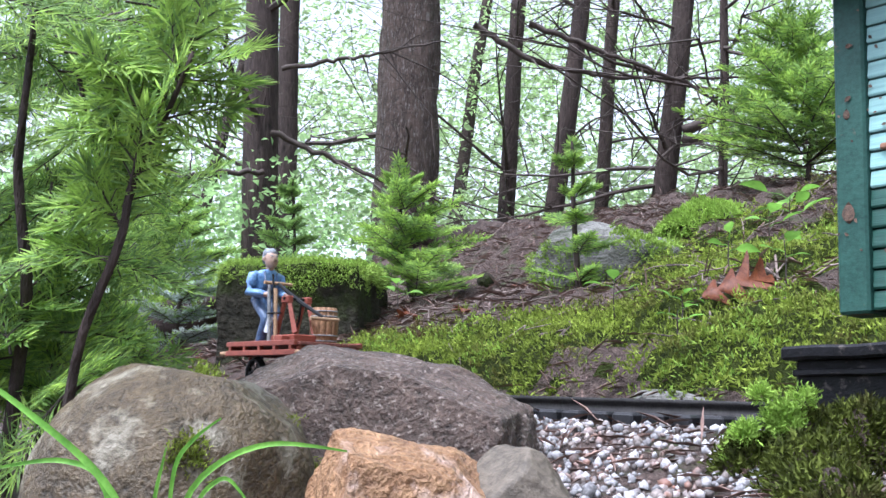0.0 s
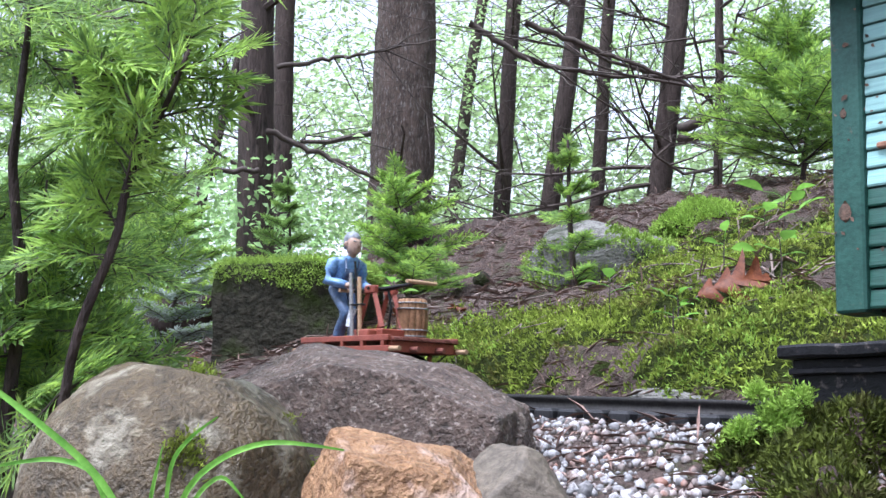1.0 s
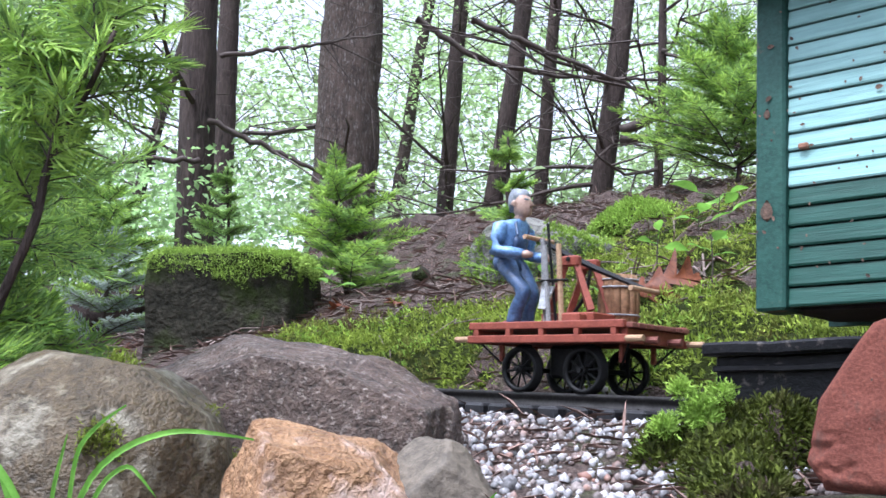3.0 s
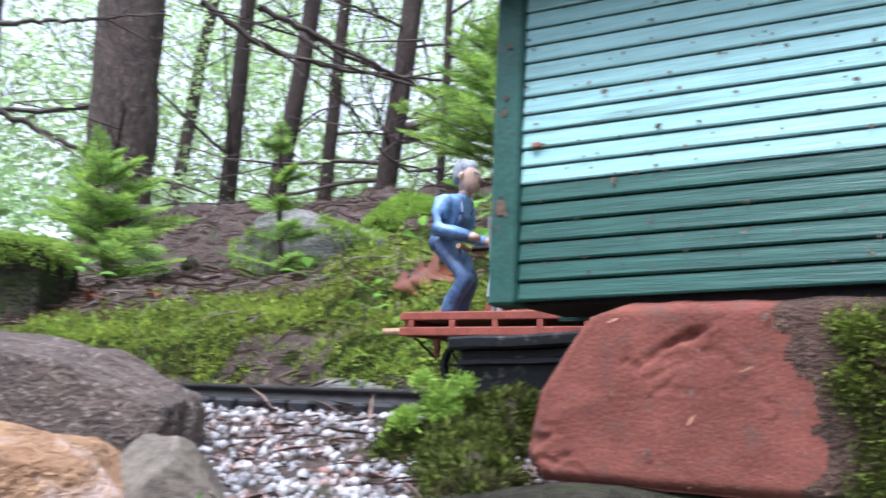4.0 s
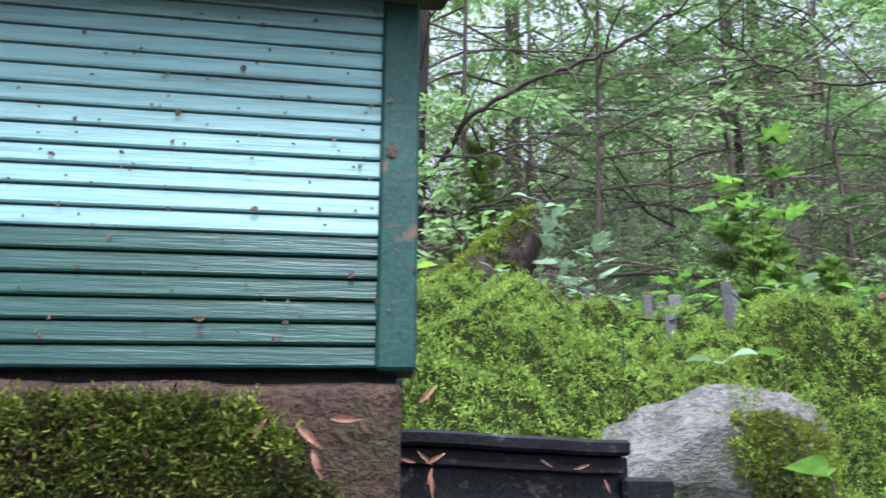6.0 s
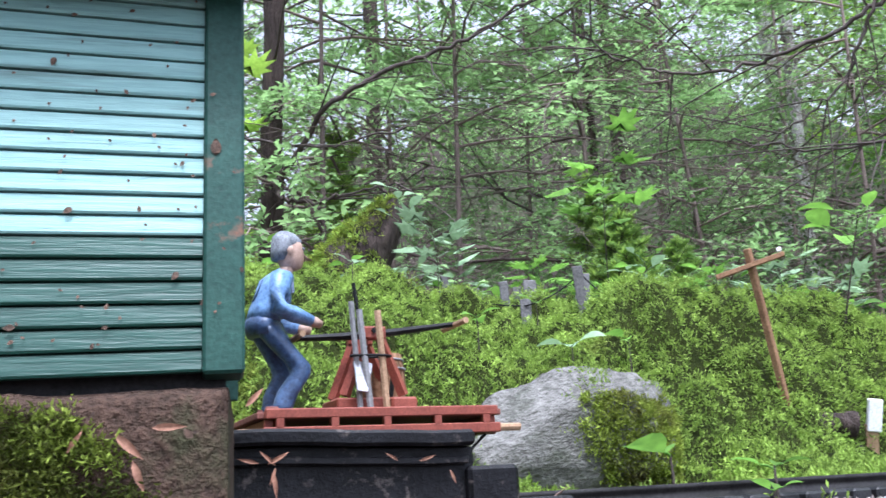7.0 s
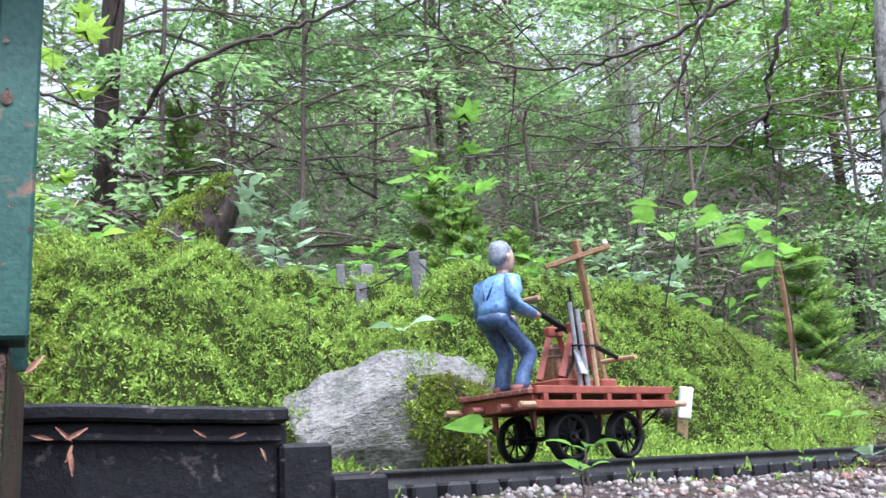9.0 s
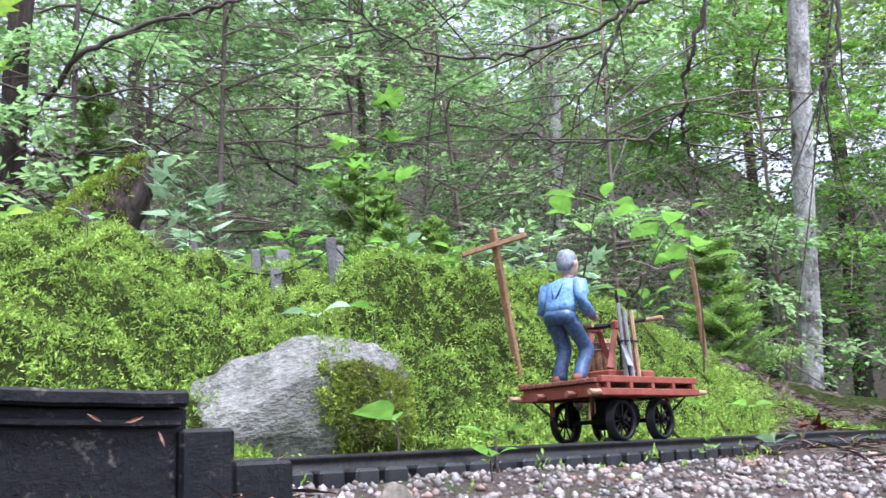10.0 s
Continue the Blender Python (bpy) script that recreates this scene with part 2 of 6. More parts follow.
def box(x0, x1, y0, y1, z0, z1, bevel=0.0, bm=None):
    """A box with rounded edges, as a bmesh, or added to one."""
    own = bmesh.new()
    bmesh.ops.create_cube(own, size=1, matrix=Matrix.LocRotScale(((x0 + x1) / 2, (y0 + y1) / 2, (z0 + z1) / 2), None, (x1 - x0, y1 - y0, z1 - z0)))
    if bevel:
        bmesh.ops.bevel(own, geom=own.edges[:], offset=bevel, segments=1, affect="EDGES")
    if bm is None:
        return own
    me = bpy.data.meshes.new("piece")
    own.to_mesh(me)
    own.free()
    bm.from_mesh(me)
    bpy.data.meshes.remove(me)
    return bm


def tube(points, radii, sides=8, cap=True, wobble=0.0, gen=None):
    """Vertices and quads of a round limb along points."""
    p = np.asarray(points, float)
    r = np.broadcast_to(np.asarray(radii, float), len(p))
    t = np.gradient(p, axis=0)
    t /= np.linalg.norm(t, axis=1)[:, None] + 1e-12
    ref = np.array([0.0, 0, 1]) if abs(t[:, 2]).mean() < 0.8 else np.array([1.0, 0, 0])
    a = np.cross(t, ref)
    a /= np.linalg.norm(a, axis=1)[:, None] + 1e-12
    b = np.cross(t, a)
    th = np.linspace(0, 2 * np.pi, sides, endpoint=False)
    rr = r[:, None] * np.ones(sides)
    if wobble:
        rr = rr * (1 + wobble * (gen or rng).normal(size=rr.shape))
    v = p[:, None] + rr[..., None] * (np.cos(th)[None, :, None] * a[:, None] + np.sin(th)[None, :, None] * b[:, None])
    n = len(p)
    i, j = np.meshgrid(np.arange(n - 1), np.arange(sides), indexing="ij")
    f = np.stack([i * sides + j, i * sides + (j + 1) % sides, (i + 1) * sides + (j + 1) % sides, (i + 1) * sides + j], -1).reshape(-1, 4)
    v = v.reshape(-1, 3)
    if cap:
        for ring, centre in ((0, p[0]), (n - 1, p[-1])):
            k = len(v)
            v = np.vstack([v, centre])
            jj = np.arange(sides)
            a0, a1 = ring * sides + jj, ring * sides + (jj + 1) % sides
            f = np.vstack([f, np.stack([a0, a1, np.full(sides, k), np.full(sides, k)], -1)])
    return v, f


def merge(pieces):
    """Join (verts, quads) pairs; capped ends are kept as thin triangles."""
    vs, fs, k = [], [], 0
    for v, f in pieces:
        vs.append(v)
        fs.append(f + k)
        k += len(v)
    return np.vstack(vs), np.vstack(fs)


def polys(f):
    """Quads with a doubled corner as real triangles."""
    return [tuple(q[:3]) if q[2] == q[3] else tuple(q) for q in f.tolist()]


def leaf_cards(centres, ways, ups, length, width, fold=0.25):
    """Small folded leaves: two triangles on each side of the midrib."""
    n = len(centres)
    w = ways / (np.linalg.norm(ways, axis=1)[:, None] + 1e-9)
    s = np.cross(w, ups)
    s /= np.linalg.norm(s, axis=1)[:, None] + 1e-9
    u = np.cross(s, w)
    length, width = np.broadcast_to(length, n)[:, None], np.broadcast_to(width, n)[:, None]
    a = centres
    tip = centres + w * length - u * length * fold * 0.5
    l = centres + w * length * 0.5 + s * width * 0.5 + u * width * fold
    r = centres + w * length * 0.5 - s * width * 0.5 + u * width * fold
    v = np.stack([a, l, tip, r], 1).reshape(-1, 3)
    k = np.arange(n)[:, None] * 4
    f = np.concatenate([k + np.array([[0, 1, 2]]), k + np.array([[0, 2, 3]])], 1).reshape(-1, 3)
    return v, f


def hash_noise(p, scale, octaves=4):
    """Smooth noise of 2D or 3D places, about -1 to 1, in arrays."""
    p = np.asarray(p, float)
    out, amp, tot = 0.0, 1.0, 0.0
    for o in range(octaves):
        q = p * scale * 2 ** o
        ph = 1.7 * o
        s = 0.0
        for a, b, c in ((1.0, 0.37, 0.61), (-0.53, 1.13, 0.29), (0.71, -0.83, 1.07), (0.29, 0.91, -1.19)):
            arg = q[..., 0] * a + q[..., 1] * b + (q[..., 2] * c if q.shape[-1] > 2 else 0)
            s = s + np.sin(arg * 2.1 + ph * 3.3 + 1.3 * np.sin(arg * 0.7 + q[..., 1] * 1.9 * b + ph))
        out, tot, amp = out + amp * s * 0.4, tot + amp, amp * 0.55
    return out / tot


def stone(name, centre, size, turn, mat, label, seed, angular=0.3, detail=4, rough=0.06, flat=0.0, category="rock", group="", square=1.0, cuts=()):
    """One stone: a ball cut by random planes, roughened at two scales."""
    g = np.random.default_rng(seed)
    bm = bmesh.new()
    bmesh.ops.create_icosphere(bm, subdivisions=detail, radius=1)
    v = np.array([x.co for x in bm.verts])
    faces = np.array([[q.index for q in f.verts] for f in bm.faces])
    bm.free()
    v = np.sign(v) * np.abs(v) ** square
    for _ in range(14):
        d = g.normal(size=3)
        d /= np.linalg.norm(d)
        far = v @ d
        lim = 1 - angular * g.uniform(0.5, 1.0)
        v = v - np.where(far > lim, (far - lim) * 0.92, 0)[:, None] * d
    for d, lim in cuts:
        d = np.array(d, float) / np.linalg.norm(d)
        far = v @ d
        v = v - np.where(far > lim, (far - lim) * 0.96, 0)[:, None] * d
    off = hash_noise(v + seed, 2.0, 7)
    v = v * (1 + rough * off + 0.3 * rough * hash_noise(v[:, [1, 2, 0]] * 1.7 + seed, 5.0, 4))[:, None]
    if flat:
        v[:, 2] = np.where(v[:, 2] > 1 - flat, 1 - flat + (v[:, 2] - 1 + flat) * 0.2, v[:, 2])
    v = v * np.array(size)
    ob = put(name, v, faces, mat, smooth=True)
    ob.matrix_world = pose(*centre, *turn)
    return tagged(ob, label, category, group)


# ---- the lie of the land ----
def near_rail(x):
    """The near rail's y at x: nearly straight, then bending away."""
    c = np.clip(x, -0.3, 0.95)
    y = 0.642 - 1.09 * c + 0.126 * c ** 2 + 0.132 * c ** 3
    return y + rail_slope(x) * (x - c)


def rail_slope(x):
    c = np.clip(x, -0.3, 0.95)
    return -1.09 + 0.252 * c + 0.396 * c ** 2


# s: metres beyond the near rail, square to the track; u: metres along it.
def track_su(x, y):
    return (y - near_rail(x)) / np.hypot(1, rail_slope(x)), 0.65 * x - 0.76 * y


def from_su(w, u):
    return 0.76 * (w + 0.42) + 0.65 * u, 0.65 * (w + 0.42) - 0.76 * u


RAIL_TOP = -0.0023
S_LEFT = (-9, -1.2, -0.42, -0.2, -0.1, -0.03, 0.06, 0.07, 0.10, 0.16, 0.21, 0.39, 0.55, 0.69, 0.96, 2.0, 4.5, 12, 60)
Z_LEFT = (-0.3, -0.075, -0.055, -0.05, -0.038, -0.0165, -0.015, -0.004, 0.03, 0.058, 0.078, 0.128, 0.175, 0.24, 0.30, 0.46, 0.86, 2.3, 8)
S_RIGHT = (-9, -1.2, -0.42, -0.2, -0.1, -0.03, 0.06, 0.10, 0.16, 0.20, 0.26, 0.32, 0.40, 0.52, 0.60, 0.70, 1.0, 2.0, 4.5, 12, 60)
Z_RIGHT = (-0.2, -0.06, -0.052, -0.036, -0.027, -0.0165, -0.014, -0.009, 0.006, 0.03, 0.075, 0.12, 0.152, 0.182, 0.215, 0.230, 0.28, 0.50, 1.0, 2.3, 8)


def ground_z(x, y):
    x, y = np.asarray(x, float), np.asarray(y, float)
    s, u = track_su(x, y)
    zl = np.interp(s, S_LEFT, Z_LEFT) * np.where(s > 0.07, np.interp(u, (-1.9, -1.45, -1.1, -0.7, -0.35), (0.80, 0.62, 0.72, 0.85, 1.0)), 1)
    lift = np.clip((s - 0.45) / 0.3, 0, 1)
    zl = zl * (1 - lift) + lift * np.interp(s, S_LEFT, Z_LEFT) * np.interp(u, (-3, -1.9, -1.5, -1.2, 0), (0.95, 0.9, 0.97, 1.05, 1.0))
    zr = np.interp(s, S_RIGHT, Z_RIGHT) * np.where(s > 0.1, np.interp(u, (0.5, 0.9, 1.3, 2.2), (1.0, 1.03, 0.82, 0.5)), 1)
    w = np.clip((u + 0.15) / 0.3, 0, 1)
    w = w * w * (3 - 2 * w)
    z = zl * (1 - w) + zr * w
    p = np.stack([x, y], -1)
    amp = np.interp(s, (-0.1, 0.05, 0.12, 0.3, 3, 12), (0.003, 0.0, 0.006, 0.012, 0.05, 0.25))
    z = z + amp * hash_noise(p, 9.0, 3) + 0.8 * amp * hash_noise(p + 5, 30.0, 2) + 0.3 * amp * hash_noise(p + 1, 90.0, 2)
    soft = np.sqrt(np.abs(hash_noise(p + 7.7, 13.0, 2)) + 0.02) - 0.42
    heap = np.interp(s, (0.13, 0.24, 0.8, 1.3), (0, 1, 1, 0)) * np.interp(u, (-0.9, -0.6, 0.05, 0.2, 1.2, 1.5), (0, 0.4, 0.4, 1, 1, 0))
    heap = heap * (1 - np.exp(-((x - 0.74) ** 2 + (y - 0.21) ** 2) / 0.14 ** 2))
    z = z + 0.034 * heap * soft
    cushion = np.sqrt(np.abs(hash_noise(p + 2.3, 34.0, 2)) + 0.01) - 0.4
    z = z + 0.026 * heap * cushion
    for mx, my, r, h in ((1.0, 0.18, 0.10, 0.045), (1.2, 0.03, 0.13, 0.035), (0.68, 0.50, 0.2, 0.012), (1.02, 0.36, 0.08, -0.035), (0.90, 0.285, 0.09, -0.04), (1.0, 0.12, 0.08, 0.008), (1.16, -0.03, 0.13, 0.03), (1.32, -0.14, 0.14, 0.02), (1.12, 0.66, 0.22, -0.02),  (0.69, 0.25, 0.09, -0.03), (0.765, 0.155, 0.06, -0.03), (0.975, 0.025, 0.05, -0.02)):
        z = z + h * np.exp(-((x - mx) ** 2 + (y - my) ** 2) / r ** 2)
    return z


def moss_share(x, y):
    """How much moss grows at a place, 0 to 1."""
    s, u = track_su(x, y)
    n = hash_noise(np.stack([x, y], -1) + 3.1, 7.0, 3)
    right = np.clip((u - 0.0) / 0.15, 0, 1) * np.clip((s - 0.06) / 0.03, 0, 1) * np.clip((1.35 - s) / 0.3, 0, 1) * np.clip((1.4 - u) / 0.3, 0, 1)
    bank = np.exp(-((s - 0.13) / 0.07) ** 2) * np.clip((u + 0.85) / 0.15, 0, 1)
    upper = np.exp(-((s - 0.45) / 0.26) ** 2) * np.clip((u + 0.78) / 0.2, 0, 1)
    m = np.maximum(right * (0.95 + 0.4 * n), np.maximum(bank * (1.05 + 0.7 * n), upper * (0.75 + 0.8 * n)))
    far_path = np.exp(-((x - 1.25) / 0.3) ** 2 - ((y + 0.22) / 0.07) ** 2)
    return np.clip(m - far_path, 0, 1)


def grid_axis(lo, hi, fine_lo, fine_hi, step, grow=1.18):
    a = list(np.arange(fine_lo, fine_hi, step))
    d, v = step, fine_hi
    while v < hi:
        a.append(v)
        d *= grow
        v += d
    a.append(hi)
    d, v = step, fine_lo
    while v > lo:
        d *= grow
        v -= d
        a.insert(0, max(v, lo))
    return np.array(a)


us, ss = grid_axis(-40, 40, -1.7, 1.5, 0.012), grid_axis(-30, 60, -0.45, 1.3, 0.009)
S, U = np.meshgrid(ss, us, indexing="ij")
GX, GY = from_su(S, U)
GZ = ground_z(GX, GY)
nu = len(us)
i, j = np.meshgrid(np.arange(len(ss) - 1), np.arange(nu - 1), indexing="ij")
quads = np.stack([i * nu + j, i * nu + j + 1, (i + 1) * nu + j + 1, (i + 1) * nu + j], -1).reshape(-1, 4)
mid = np.stack([GX, GY], -1).reshape(-1, 2)[quads].mean(1)
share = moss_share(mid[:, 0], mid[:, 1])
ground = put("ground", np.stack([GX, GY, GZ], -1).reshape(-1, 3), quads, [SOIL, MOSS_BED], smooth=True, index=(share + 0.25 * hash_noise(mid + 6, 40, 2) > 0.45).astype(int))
tagged(ground, "sloping woodland floor of brown needles and moss", "ground", kind="structure")


# ---- track ----
xs = np.linspace(-1.3, 1.6, 600)
line = np.stack([xs, near_rail(xs)], 1)
arc = np.concatenate([[0], np.cumsum(np.linalg.norm(np.diff(line, axis=0), axis=1))])
arc -= np.interp(0.0, xs, arc)
GAUGE = 0.045


def on_track(a, off=GAUGE / 2):
    """The place a metres along the track past x = 0, off metres beyond the near rail, and the heading."""
    x = float(np.interp(a, arc, xs))
    d = Vector((1, float(rail_slope(x)))).normalized()
    return x - d.y * off, float(near_rail(x)) + d.x * off, math.atan2(d.y, d.x)


track = empty("railway_track", pose(0, 0, 0), "narrow garden railway track on dark sleepers in ballast", "railway track", kind="structure")
profile = ((-0.0035, 0), (0.0035, 0), (0.0035, 0.001), (0.0008, 0.002), (0.0008, 0.0055), (0.0017, 0.0062), (0.0017, 0.0084), (-0.0017, 0.0084), (-0.0017, 0.0062), (-0.0008, 0.0055), (-0.0008, 0.002), (-0.0035, 0.001))
for off in (0.0, GAUGE):
    aa = np.linspace(-1.6, 1.7, 90)
    v = []
    for a in aa:
        x, y, h = on_track(a, off)
        v += [(x - math.sin(h) * p, y + math.cos(h) * p, RAIL_TOP - 0.0084 + q) for p, q in profile]
    k = len(profile)
    f = np.array([[r * k + c, r * k + (c + 1) % k, (r + 1) * k + (c + 1) % k, (r + 1) * k + c] for r in range(len(aa) - 1) for c in range(k)])
    put("rail", np.array(v), f, RAIL_METAL, track)
tie_mesh = None
for a in np.arange(-1.55, 1.5, 0.0178):
    x, y, h = on_track(a)
    if tie_mesh is None:
        tie = part("tie", box(-0.0068, 0.0068, -0.038, 0.038, -0.008, 0.0012, 0.0014), TIE, track)
        tie_mesh = tie.data
    else:
        tie = new("tie", tie_mesh)
        tie.parent = track
    tie.matrix_world = pose(x, y, RAIL_TOP - 0.0084, 0, 0, math.degrees(h) + rng.normal() * 1.0)

# ---- plate girder between shed and track, stepped down at its far end ----
ga, gb = (0.156, 0.428), (0.417, 0.147)
gd = Vector((gb[0] - ga[0], gb[1] - ga[1]))
girder = empty("plate_girder", pose(ga[0], ga[1], 0, 0, 0, math.degrees(math.atan2(gd.y, gd.x))), "black weathered plate girder beside the track", "girder")
GL = gd.length


def bowed(x0, x1, y0, y1, z0, z1, bevel):
    """A long plate whose upper side bows up a little and is worn uneven."""
    bm = box(x0, x1, y0, y1, z0, z1, bevel)
    for c in np.linspace(x0, x1, 25)[1:-1]:
        bmesh.ops.bisect_plane(bm, geom=bm.verts[:] + bm.edges[:] + bm.faces[:], plane_co=(c, 0, 0), plane_no=(1, 0, 0))
    for q in bm.verts:
        if q.co.z > 0:
            q.co.z += 0.0045 * math.sin(math.pi * min(max(q.co.x / GL, 0), 1)) + 0.0005 * math.sin(q.co.x * 170) * math.sin(q.co.x * 71)
    return bm


part("web", bowed(0.0, GL + 0.001, 0.003, 0.006, -0.055, 0.0165, 0.0006), BLACK, girder)
part("top_flange", bowed(-0.004, GL, -0.004, 0.012, 0.0165, 0.0225, 0.0012), BLACK, girder)
part("lip", bowed(0.0, GL - 0.002, -0.001, 0.003, 0.0095, 0.0125, 0.0006), BLACK, girder)
part("step_block", box(GL - 0.003, GL + 0.018, -0.002, 0.012, -0.055, 0.009, 0.0015), BLACK, girder)
part("step_block", box(GL + 0.0175, GL + 0.042, -0.001, 0.011, -0.055, -0.004, 0.0015), BLACK, girder)

# ---- shed: front wall from paint_l to paint_r, set on a brick ----
sa, sb = Vector((0.137, 0.304)), Vector((0.259, 0.152))
sd = (sb - sa).normalized()
SW = (sb - sa).length
shed = empty("shed", pose(sa.x, sa.y, 0, 0, 0, math.degrees(math.atan2(sd.y, sd.x))) @ pose(0, 0, 0.0335, -1.6, 0, 0), "weathered two-tone green wooden model shed on a brick", "shed")
# in the shed's space: x along the front, y into it, z up from its lower edge
TW, SD, SH, PAINT = 0.0105, 0.05, 0.108, 0.0345
part("core", box(-0.006, SW + 0.006, 0.003, SD, 0.002, SH), GREEN, shed)
ROW = PAINT / 6


def fanned(bm):
    """The boards lie a little wider at one end of the front than at the other."""
    for q in bm.verts:
        k = (1.105 - 0.105 * q.co.x / SW) * (1.04 if q.co.z < PAINT else 0.97)
        q.co.z = PAINT + (q.co.z - PAINT) * k
    return bm


n_rows = int(SH / ROW) + 2
for k in range(n_rows):
    z0, z1 = k * ROW, (k + 1) * ROW - 0.0006
    bm = bmesh.new()
    # a lapped board, its lower edge standing proud
    p = [(0, 0.003, z0), (0, 0.0003, z0), (0, 0.0, z0 + 0.0006), (0, 0.0008, z1), (0, 0.003, z1)]
    a = [bm.verts.new((0.0002, y, z)) for _, y, z in p]
    b = [bm.verts.new((SW - 0.0002, y, z)) for _, y, z in p]
    for c in range(5):
        bm.faces.new((a[c], b[c], b[(c + 1) % 5], a[(c + 1) % 5]))
    bm.faces.new(a[::-1])
    bm.faces.new(b)
    bmesh.ops.recalc_face_normals(bm, faces=bm.faces[:])
    part("board", fanned(bm), MINT if z0 > PAINT - 0.002 else GREEN, shed)
part("corner_trim", fanned(box(-TW, 0, -0.0022, 0.012, -0.001, SH, 0.0008)), TRIM, shed)
part("corner_trim", fanned(box(SW, SW + TW, -0.0022, 0.012, -0.001, SH, 0.0008)), TRIM, shed)
part("back_trim", fanned(box(-TW, SW + TW, SD, SD + 0.003, -0.001, SH)), TRIM, shed)
part("floor", box(-0.006, SW + 0.006, 0.008, SD - 0.004, -0.0055, 0.001), ROOF, shed)
bm = bmesh.new()
for y0, z0, y1, z1 in ((-0.019, SH - 0.004, SD + 0.006, SH + 0.03),):
    q = [bm.verts.new(c) for c in ((-TW - 0.012, y0, z0), (SW + TW + 0.012, y0, z0), (SW + TW + 0.012, y1, z1), (-TW - 0.012, y1, z1))]
    r = [bm.verts.new((w.co.x, w.co.y, w.co.z + 0.003)) for w in q]
    for c in range(4):
        bm.faces.new((q[c], q[(c + 1) % 4], r[(c + 1) % 4], r[c]))
    bm.faces.new(q)
    bm.faces.new(r)
bmesh.ops.recalc_face_normals(bm, faces=bm.faces[:])
part("roof", bm, ROOF, shed)

# ---- brick under the shed ----
BL = 0.193


def brick_shape():
    """A worn brick with one broken end, as a fine grid bulged and pitted."""
    nx, nz, ny = 170, 52, 14
    tx, tz = np.meshgrid(np.linspace(0, 1, nx), np.linspace(0, 1, nz), indexing="ij")
    left = np.interp(tz, (0, 0.15, 0.5, 0.75, 0.93, 1), (0.006, 0.0, 0.004, 0.014, 0.022, 0.036))
    X = left + tx * (BL - left)
    Z = -0.054 + tz * 0.054
    edge = np.minimum(np.minimum(tx * 40, (1 - tx) * 40), np.minimum(tz * 14, (1 - tz) * 14)).clip(0, 1)
    flat = np.stack([X, Z], -1)
    dents = hash_noise(flat, 70, 5)
    pits = np.clip(np.abs(hash_noise(flat + 2, 95, 3)) * -1 + 0.10, 0, 1) * np.clip(hash_noise(flat + 4, 40, 2), 0, 1)
    chip = np.exp(-((X - 0.052) / 0.009) ** 2 - ((Z + 0.012 - 0.5 * (X - 0.052)) / 0.0018) ** 2)
    Y = 0.004 * (1 - edge) ** 2 + 0.0004 * dents + 0.016 * pits + 0.0035 * chip * np.clip(0.35 + hash_noise(flat + 8, 300, 2), 0, 1)
    Zt = Z + 0.0012 * hash_noise(np.stack([X, X * 0 + 1], -1), 60, 3) * tz
    front = np.stack([X, Y, Zt], -1)
    v = [front.reshape(-1, 3)]
    a, b = np.meshgrid(np.arange(nx - 1), np.arange(nz - 1), indexing="ij")
    f = [np.stack([a * nz + b, (a + 1) * nz + b, (a + 1) * nz + b + 1, a * nz + b + 1], -1).reshape(-1, 4)]
    ring = np.concatenate([np.arange(nx) * nz + nz - 1, (nx - 1) * nz + np.arange(nz - 2, -1, -1), np.arange(nx - 2, -1, -1) * nz, np.arange(1, nz - 1)])
    rp = v[0][ring]
    k0, prev = len(v[0]), ring
    for step in range(1, ny):
        d = step / (ny - 1) * 0.092
        ip = rp.copy()
        ip[:, 1] = 0.003 + d + 0.0006 * hash_noise(ip + d, 80, 2)
        ip[:, 2] += 0.0008 * hash_noise(np.stack([ip[:, 0], ip[:, 1]], -1), 80, 3)
        v.append(ip)
        cur = np.arange(k0, k0 + len(ring))
        f.append(np.stack([prev, cur, np.roll(cur, -1), np.roll(prev, -1)], -1))
        prev, k0 = cur, k0 + len(ring)
    return np.vstack(v), np.vstack(f)


v, f = brick_shape()
fx = v[f].mean(1)[:, 0]
fz = v[f].mean(1)[:, 2]
soil_mask = (hash_noise(np.stack([fx, fz], -1), 40, 3) * 0.02 + fx > 0.088)
brick = put("brick", v, f, [BRICK, BRICK_DARK], smooth=True, index=soil_mask.astype(int))
bn = Vector((sd.y, -sd.x))
if bn.dot(-sa) < 0:
    bn = -bn
bo = sa + sd * 0.008 + bn * 0.009
brick.matrix_world = pose(bo.x, bo.y, 0.0260, 0, 0, math.degrees(math.atan2(sd.y, sd.x)) - 2.5)
tagged(brick, "broken red brick under the shed, half grown with moss", "brick")
stone("flat_stone", (0.19, 0.27, -0.047), (0.12, 0.075, 0.022), (0, 0, -50), DARK_STONE, "dark flat stone bedded beneath the brick", 31, 0.25)

